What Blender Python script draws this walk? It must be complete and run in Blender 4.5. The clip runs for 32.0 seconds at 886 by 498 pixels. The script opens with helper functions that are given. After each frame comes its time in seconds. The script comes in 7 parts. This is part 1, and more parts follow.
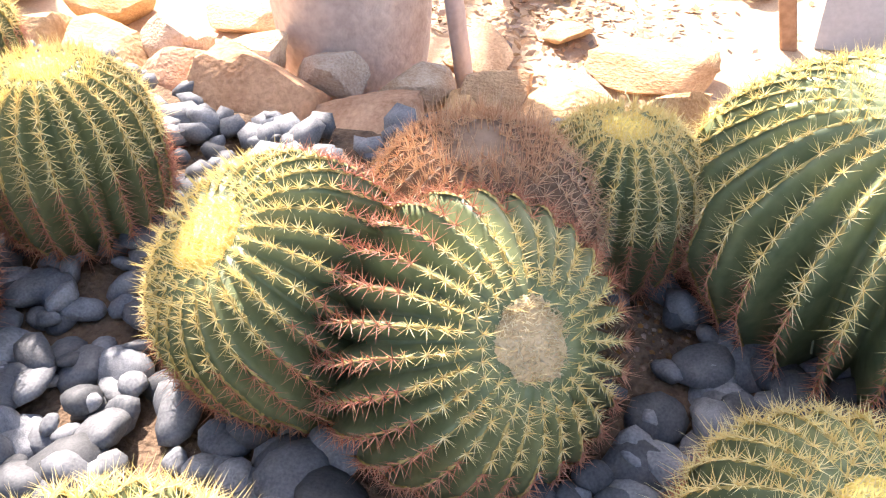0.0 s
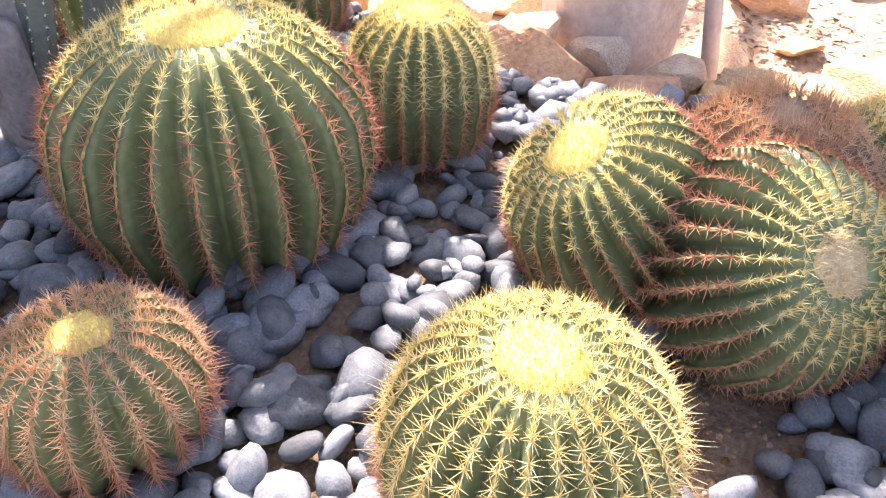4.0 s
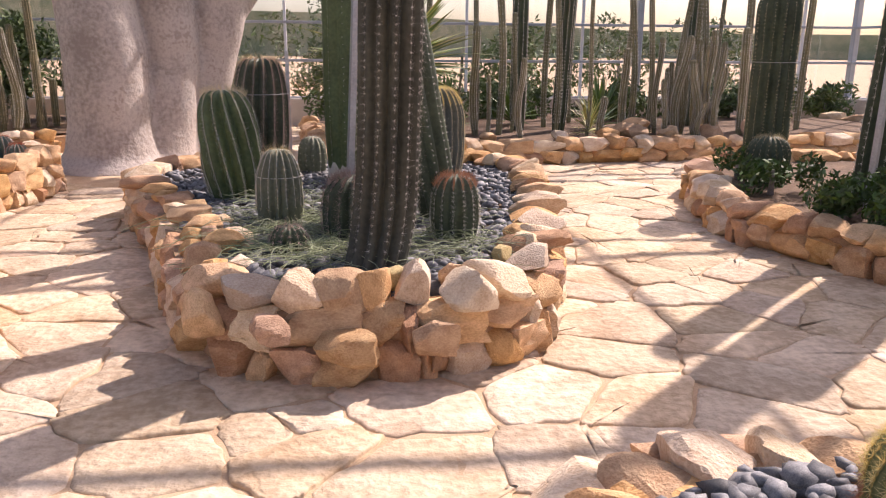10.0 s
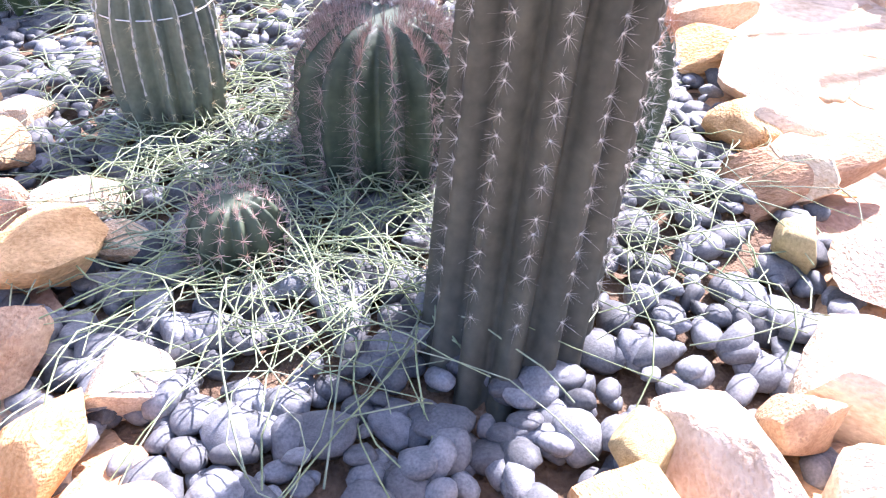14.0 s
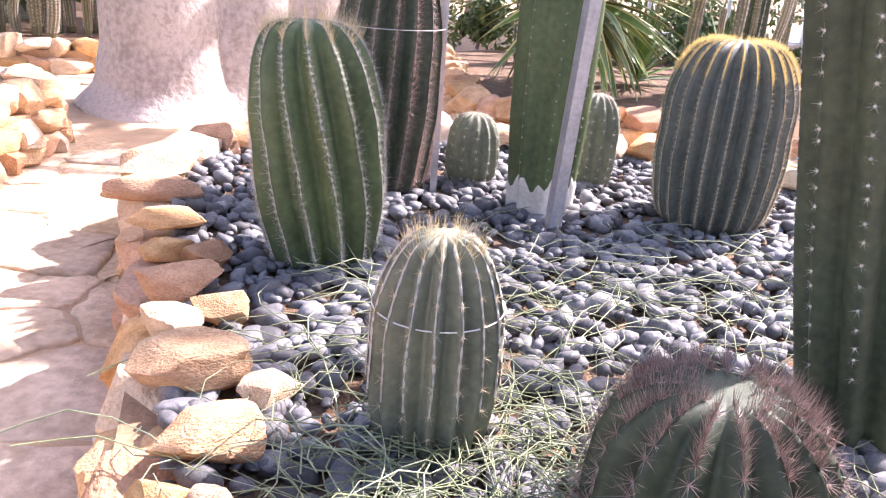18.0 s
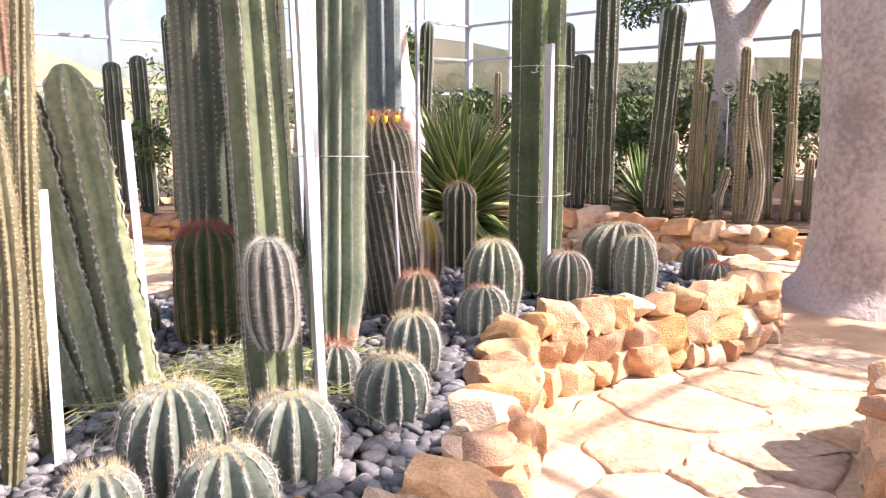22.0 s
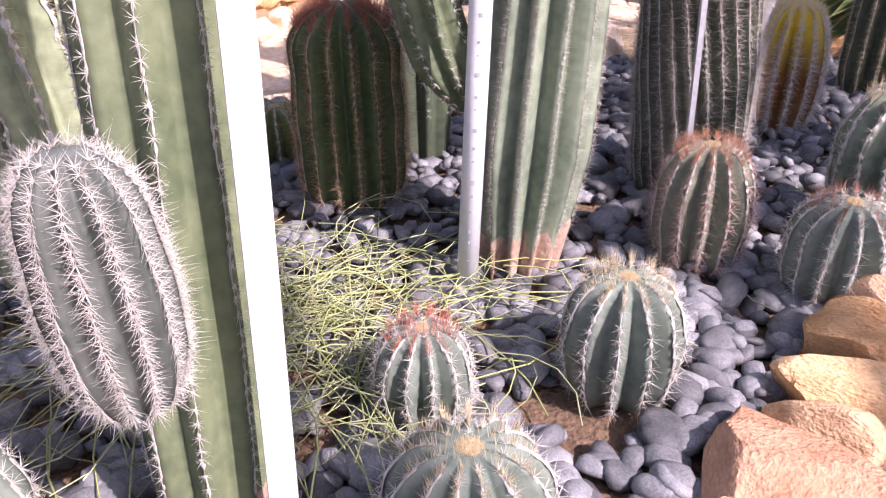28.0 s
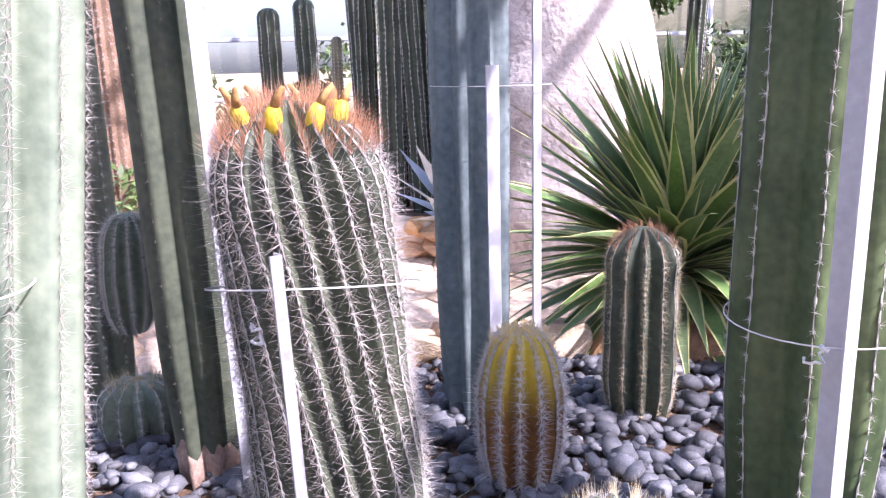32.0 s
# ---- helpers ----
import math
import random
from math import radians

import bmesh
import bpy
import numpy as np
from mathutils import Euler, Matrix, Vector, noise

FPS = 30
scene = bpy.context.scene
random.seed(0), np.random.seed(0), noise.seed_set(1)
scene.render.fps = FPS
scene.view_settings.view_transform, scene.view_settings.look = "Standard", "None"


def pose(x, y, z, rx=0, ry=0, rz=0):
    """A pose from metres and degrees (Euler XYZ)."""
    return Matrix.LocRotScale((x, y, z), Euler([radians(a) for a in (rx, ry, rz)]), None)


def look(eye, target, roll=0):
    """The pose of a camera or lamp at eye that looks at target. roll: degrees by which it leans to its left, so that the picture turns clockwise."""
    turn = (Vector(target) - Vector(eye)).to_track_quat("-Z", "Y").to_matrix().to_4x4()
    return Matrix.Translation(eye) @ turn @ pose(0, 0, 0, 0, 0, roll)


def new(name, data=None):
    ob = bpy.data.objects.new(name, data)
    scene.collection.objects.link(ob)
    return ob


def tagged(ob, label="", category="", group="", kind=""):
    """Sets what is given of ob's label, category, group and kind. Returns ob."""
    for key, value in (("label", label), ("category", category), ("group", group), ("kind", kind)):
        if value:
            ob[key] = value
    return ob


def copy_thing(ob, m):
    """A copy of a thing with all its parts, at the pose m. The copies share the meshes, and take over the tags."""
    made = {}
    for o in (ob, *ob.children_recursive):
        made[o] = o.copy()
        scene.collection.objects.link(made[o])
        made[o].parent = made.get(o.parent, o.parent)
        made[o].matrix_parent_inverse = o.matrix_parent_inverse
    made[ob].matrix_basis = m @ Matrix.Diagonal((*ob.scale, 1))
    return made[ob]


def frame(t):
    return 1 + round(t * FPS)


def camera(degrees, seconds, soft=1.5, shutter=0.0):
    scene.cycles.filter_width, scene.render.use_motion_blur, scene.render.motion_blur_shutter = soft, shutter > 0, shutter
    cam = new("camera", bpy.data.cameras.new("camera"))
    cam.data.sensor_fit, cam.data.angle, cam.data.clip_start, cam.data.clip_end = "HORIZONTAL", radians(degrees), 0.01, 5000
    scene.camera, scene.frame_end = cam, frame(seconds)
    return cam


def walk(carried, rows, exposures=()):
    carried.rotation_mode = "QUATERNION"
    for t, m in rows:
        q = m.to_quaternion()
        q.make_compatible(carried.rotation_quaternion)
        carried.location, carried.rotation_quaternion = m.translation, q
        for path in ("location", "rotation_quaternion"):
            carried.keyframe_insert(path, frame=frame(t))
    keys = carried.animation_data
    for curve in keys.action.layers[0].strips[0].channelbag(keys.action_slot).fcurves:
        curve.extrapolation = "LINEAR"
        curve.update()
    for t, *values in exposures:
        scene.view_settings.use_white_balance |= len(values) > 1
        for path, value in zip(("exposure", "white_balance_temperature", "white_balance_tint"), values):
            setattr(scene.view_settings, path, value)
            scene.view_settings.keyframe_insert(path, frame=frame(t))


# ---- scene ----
cam = camera(59.7, 32.0, 1.2)
PATH = [
    (0, (0.452, -0.686, 1.307), (1.903, -0.226, 0.01), -0.0),
    (0.5, (0.346, -0.682, 1.345), (1.885, -0.575, 0.071), 1.5),
    (1, (0.254, -0.647, 1.403), (1.811, -0.779, 0.154), 2.9),
    (1.5, (0.204, -0.669, 1.418), (1.758, -0.831, 0.169), 3.9),
    (2, (0.159, -0.669, 1.401), (1.705, -0.729, 0.134), 3.4),
    (2.5, (0.128, -0.642, 1.393), (1.668, -0.552, 0.119), 3.7),
    (3, (0.08, -0.601, 1.374), (1.521, -0.154, 0.061), 0.5),
    (3.5, (0.042, -0.574, 1.369), (1.391, 0.079, 0.044), 0.4),
    (5.5, (-0.266, -0.023, 1.39), (1.072, 1.062, 0.375), 5.0),
    (6, (-0.219, -0.006, 1.387), (0.836, 1.395, 0.427), 3.2),
    (6.5, (-0.202, 0.003, 1.402), (0.675, 1.607, 0.589), 3.3),
    (7, (-0.178, 0.026, 1.433), (0.689, 1.734, 0.857), 4.5),
    (7.5, (-0.168, 0.046, 1.458), (0.701, 1.794, 1.024), 4.9),
    (8, (-0.221, 0.071, 1.472), (0.36, 1.94, 1.061), 2.5),
    (8.5, (-0.273, 0.129, 1.46), (0.027, 2.053, 1.003), 2.3),
    (9, (-0.401, 0.27, 1.449), (-0.114, 2.205, 1.032), 3.5),
    (9.5, (-0.527, 0.438, 1.467), (-0.263, 2.364, 0.998), 2.2),
    (10, (-0.574, 0.811, 1.437), (-0.346, 2.733, 0.931), 0.4),
    (10.5, (-0.642, 1.176, 1.455), (-0.396, 3.075, 0.876), 1.8),
    (11, (-0.723, 1.595, 1.468), (-0.452, 3.479, 0.853), 0.1),
    (11.5, (-0.732, 2.035, 1.441), (-0.507, 3.891, 0.73), 2.2),
    (12, (-0.756, 2.372, 1.422), (-0.512, 4.178, 0.599), 3.0),
    (12.5, (-0.823, 2.727, 1.375), (-0.463, 4.431, 0.393), 3.5),
    (13, (-0.812, 3.135, 1.351), (-0.554, 4.813, 0.295), 2.1),
    (13.5, (-0.833, 3.437, 1.345), (-0.473, 5.015, 0.171), 3.5),
    (14, (-0.922, 3.671, 1.354), (-0.428, 5.169, 0.125), 1.5),
    (14.5, (-0.955, 3.855, 1.325), (-0.604, 5.315, 0.003), 2.0),
    (16.5, (-0.98, 4.129, 1.233), (-0.75, 5.753, 0.088), 3.9),
    (17, (-0.986, 4.142, 1.269), (-0.816, 5.868, 0.272), 3.8),
    (17.5, (-0.985, 4.155, 1.29), (-0.834, 5.921, 0.364), 4.4),
    (18, (-1.026, 4.175, 1.346), (-1.03, 6.044, 0.634), 4.4),
    (18.5, (-1.048, 4.187, 1.38), (-1.104, 6.104, 0.811), 4.5),
    (19, (-1.08, 4.197, 1.418), (-1.159, 6.158, 1.038), 4.9),
    (19.5, (-1.154, 4.195, 1.453), (-1.509, 6.149, 1.219), 3.7),
    (20, (-1.221, 4.165, 1.461), (-1.862, 6.045, 1.231), 2.0),
    (20.5, (-1.287, 4.152, 1.478), (-2.191, 5.922, 1.256), 0.5),
    (21, (-1.375, 4.146, 1.457), (-2.514, 5.774, 1.227), -0.1),
    (21.5, (-1.393, 4.124, 1.456), (-2.628, 5.673, 1.181), 0.1),
    (22, (-1.491, 4.084, 1.445), (-2.918, 5.442, 1.103), -0.2),
    (22.5, (-1.626, 4.063, 1.421), (-3.185, 5.241, 0.993), -0.6),
    (23, (-1.743, 4.06, 1.394), (-3.456, 4.921, 0.825), -1.7),
    (23.5, (-1.899, 4.136, 1.343), (-3.655, 4.692, 0.564), -0.4),
    (24, (-2.02, 4.214, 1.325), (-3.764, 4.62, 0.433), 0.1),
    (24.5, (-2.141, 4.287, 1.288), (-3.827, 4.696, 0.292), -0.9),
    (26.5, (-2.52, 4.938, 1.291), (-4.074, 5.516, 0.171), -0.5),
    (27, (-2.644, 5.123, 1.304), (-4.18, 5.693, 0.156), -2.0),
    (27.5, (-2.721, 5.334, 1.321), (-4.332, 5.859, 0.258), -3.8),
    (28, (-2.781, 5.605, 1.377), (-4.479, 5.983, 0.391), -0.9),
    (28.5, (-2.898, 5.786, 1.371), (-4.601, 6.232, 0.423), -1.7),
    (29, (-3.035, 6.004, 1.411), (-4.75, 6.494, 0.506), -2.8),
    (29.5, (-3.128, 6.209, 1.404), (-4.875, 6.66, 0.543), -3.4),
    (30, (-3.187, 6.393, 1.437), (-4.996, 6.749, 0.663), -0.8),
    (30.5, (-3.248, 6.48, 1.455), (-5.067, 6.938, 0.761), -0.7),
    (31, (-3.318, 6.501, 1.485), (-5.166, 7.002, 0.907), -1.1),
    (31.5, (-3.362, 6.5, 1.498), (-5.205, 7.092, 0.996), -0.9),
    (32, (-3.379, 6.513, 1.501), (-5.194, 7.215, 1.04), -1.7),
]
EXPOSURES = [
    (0.0, 1.85, 6350.0, 20.0), (1.0, 1.98, 6400.0, 23.0), (2.0, 2.05, 6350.0, 24.0), (3.0, 2.15, 6250.0, 23.0), (3.5, 1.8, 6200.0, 23.0), (5.5, 2.2, 6100.0, 24.0), (6.0, 2.32, 6050.0, 24.0), (7.0, 1.8, 6000.0, 23.0), (8.5, 0.08, 6400.0, 27.0), (9.0, 0.1, 6450.0, 27.5), (10.0, 0.41, 6600.0, 29.0), (12.0, 0.75, 6050.0, 30.0),
    (13.0, 1.2, 5900.0, 34.0), (14.0, 2.03, 5500.0, 30.0), (17.0, 1.88, 5850.0, 31.0), (18.0, 1.72, 6100.0, 33.0), (19.0, 1.6, 6100.0, 28.0), (20.0, 1.1, 6150.0, 26.0), (21.0, 0.92, 6300.0, 28.0), (22.0, 1.12, 6500.0, 30.0), (23.0, 0.85, 6000.0, 32.0),
    (24.0, 0.82, 5950.0, 34.0), (27.0, 0.9, 6150.0, 38.0), (28.0, 0.8, 6000.0, 40.0), (29.0, 1.18, 5900.0, 34.0), (30.0, 1.15, 5800.0, 39.0), (32.0, 1.32, 5500.0, 37.0)]
walk(cam, [(t, look(eye, target, roll)) for t, eye, target, roll in PATH], EXPOSURES)

# ---------------------------------------------------------------- world, sun
SUN_AZ, SUN_EL = radians(-50), radians(43)   # azimuth as a yaw to the left of +y
to_sun = Vector((-math.sin(SUN_AZ) * math.cos(SUN_EL), math.cos(SUN_AZ) * math.cos(SUN_EL), math.sin(SUN_EL)))
world = bpy.data.worlds.new("sky")
scene.world = world
world.use_nodes = True
wn = world.node_tree.nodes
sky = wn.new("ShaderNodeTexSky")
sky.sky_type, sky.sun_disc = "NISHITA", False
sky.sun_elevation, sky.sun_rotation = SUN_EL, -SUN_AZ
sky.air_density, sky.dust_density = 1.0, 2.5
wn["Background"].inputs["Strength"].default_value = 0.15
world.node_tree.links.new(sky.outputs["Color"], wn["Background"].inputs["Color"])
sun_data = bpy.data.lights.new("sun", "SUN")
sun_data.energy, sun_data.angle, sun_data.color = 5.0, radians(0.6), (1.0, 0.93, 0.82)
sun = new("sun", sun_data)
sun.matrix_world = look(to_sun * 30, (0, 0, 0))

# ---------------------------------------------------------------- materials


def material(name, dark, light, rough=0.8, scale=8.0, fine=60.0, bump=0.3, vary=0.0, island=False, relief=0.012, metal=0.0, spec=0.35, contrast=(0.35, 0.68), spots=None):
    """Two scales of noise between two colours, a fine bump, and a shift of value from piece to piece."""
    m = bpy.data.materials.new(name)
    m.use_nodes = True
    nt = m.node_tree
    n, l = nt.nodes, nt.links
    bsdf = n["Principled BSDF"]
    bsdf.inputs["Roughness"].default_value, bsdf.inputs["Metallic"].default_value = rough, metal
    bsdf.inputs["Specular IOR Level"].default_value = spec
    tc = n.new("ShaderNodeTexCoord")
    info = n.new("ShaderNodeObjectInfo")
    shift = n.new("ShaderNodeVectorMath")
    shift.operation = "MULTIPLY_ADD"
    comb = n.new("ShaderNodeCombineXYZ")
    for axis in "XYZ":
        l.new(info.outputs["Random"], comb.inputs[axis])
    l.new(comb.outputs[0], shift.inputs[0])
    shift.inputs[1].default_value = (37.0, 51.0, 23.0)
    l.new(tc.outputs["Object"], shift.inputs[2])
    a, b = n.new("ShaderNodeTexNoise"), n.new("ShaderNodeTexNoise")
    a.inputs["Scale"].default_value, a.inputs["Detail"].default_value = scale, 5.0
    b.inputs["Scale"].default_value, b.inputs["Detail"].default_value = fine, 4.0
    l.new(shift.outputs[0], a.inputs["Vector"])
    l.new(shift.outputs[0], b.inputs["Vector"])
    mean = n.new("ShaderNodeMath")
    mean.operation = "MULTIPLY_ADD"
    l.new(b.outputs["Fac"], mean.inputs[0])
    mean.inputs[1].default_value = 0.45
    half = n.new("ShaderNodeMath")
    half.operation = "MULTIPLY"
    half.inputs[1].default_value = 0.55
    l.new(a.outputs["Fac"], half.inputs[0])
    l.new(half.outputs[0], mean.inputs[2])
    ramp = n.new("ShaderNodeValToRGB")
    ramp.color_ramp.elements[0].position, ramp.color_ramp.elements[1].position = contrast
    ramp.color_ramp.elements[0].color, ramp.color_ramp.elements[1].color = (*dark, 1), (*light, 1)
    if spots:
        e = ramp.color_ramp.elements.new(contrast[1] + 0.08)
        e.color = (*spots, 1)
    l.new(mean.outputs[0], ramp.inputs["Fac"])
    out = ramp.outputs["Color"]
    if vary:
        hsv = n.new("ShaderNodeHueSaturation")
        rnd = info.outputs["Random"]
        if island:
            rnd = n.new("ShaderNodeNewGeometry").outputs["Random Per Island"]
        for key, span, mid in (("Value", 2 * vary, 1.0), ("Saturation", 1.4 * vary, 1.0), ("Hue", 0.05 * vary, 0.5)):
            mul = n.new("ShaderNodeMath")
            mul.operation = "MULTIPLY_ADD"
            w = n.new("ShaderNodeMath")
            w.operation = "FRACT"
            k = n.new("ShaderNodeMath")
            k.operation = "MULTIPLY"
            k.inputs[1].default_value = {"Value": 1.0, "Saturation": 7.3, "Hue": 17.9}[key]
            l.new(rnd, k.inputs[0])
            l.new(k.outputs[0], w.inputs[0])
            l.new(w.outputs[0], mul.inputs[0])
            mul.inputs[1].default_value, mul.inputs[2].default_value = span, mid - span / 2
            l.new(mul.outputs[0], hsv.inputs[key])
        l.new(out, hsv.inputs["Color"])
        out = hsv.outputs["Color"]
    l.new(out, bsdf.inputs["Base Color"])
    if bump:
        bp = n.new("ShaderNodeBump")
        bp.inputs["Strength"].default_value, bp.inputs["Distance"].default_value = bump, relief
        l.new(mean.outputs[0], bp.inputs["Height"])
        l.new(bp.outputs["Normal"], bsdf.inputs["Normal"])
    return m


def spine_material(name, col, tip=None, glow=0.35):
    """Thin spines: a little light passes through them."""
    m = bpy.data.materials.new(name)
    m.use_nodes = True
    nt = m.node_tree
    n, l = nt.nodes, nt.links
    bsdf = n["Principled BSDF"]
    bsdf.inputs["Roughness"].default_value = 0.45
    bsdf.inputs["Base Color"].default_value = (*col, 1)
    geo = n.new("ShaderNodeNewGeometry")
    mixc = n.new("ShaderNodeMix")
    mixc.data_type = "RGBA"
    mixc.inputs["A"].default_value, mixc.inputs["B"].default_value = (*col, 1), (*(tip or [c * 0.6 for c in col]), 1)
    l.new(geo.outputs["Random Per Island"], mixc.inputs["Factor"])
    l.new(mixc.outputs["Result"], bsdf.inputs["Base Color"])
    tr = n.new("ShaderNodeBsdfTranslucent")
    l.new(mixc.outputs["Result"], tr.inputs["Color"])
    mx = n.new("ShaderNodeMixShader")
    mx.inputs["Fac"].default_value = glow
    l.new(bsdf.outputs[0], mx.inputs[1])
    l.new(tr.outputs[0], mx.inputs[2])
    l.new(mx.outputs[0], n["Material Output"].inputs["Surface"])
    return m


def glass_material(name):
    m = bpy.data.materials.new(name)
    m.use_nodes = True
    n, l = m.node_tree.nodes, m.node_tree.links
    tr, gl, mx = n.new("ShaderNodeBsdfTransparent"), n.new("ShaderNodeBsdfGlossy"), n.new("ShaderNodeMixShader")
    gl.inputs["Roughness"].default_value = 0.02
    tr.inputs["Color"].default_value = (0.98, 0.99, 0.985, 1)
    mx.inputs["Fac"].default_value = 0.05
    l.new(tr.outputs[0], mx.inputs[1])
    l.new(gl.outputs[0], mx.inputs[2])
    l.new(mx.outputs[0], n["Material Output"].inputs["Surface"])
    return m


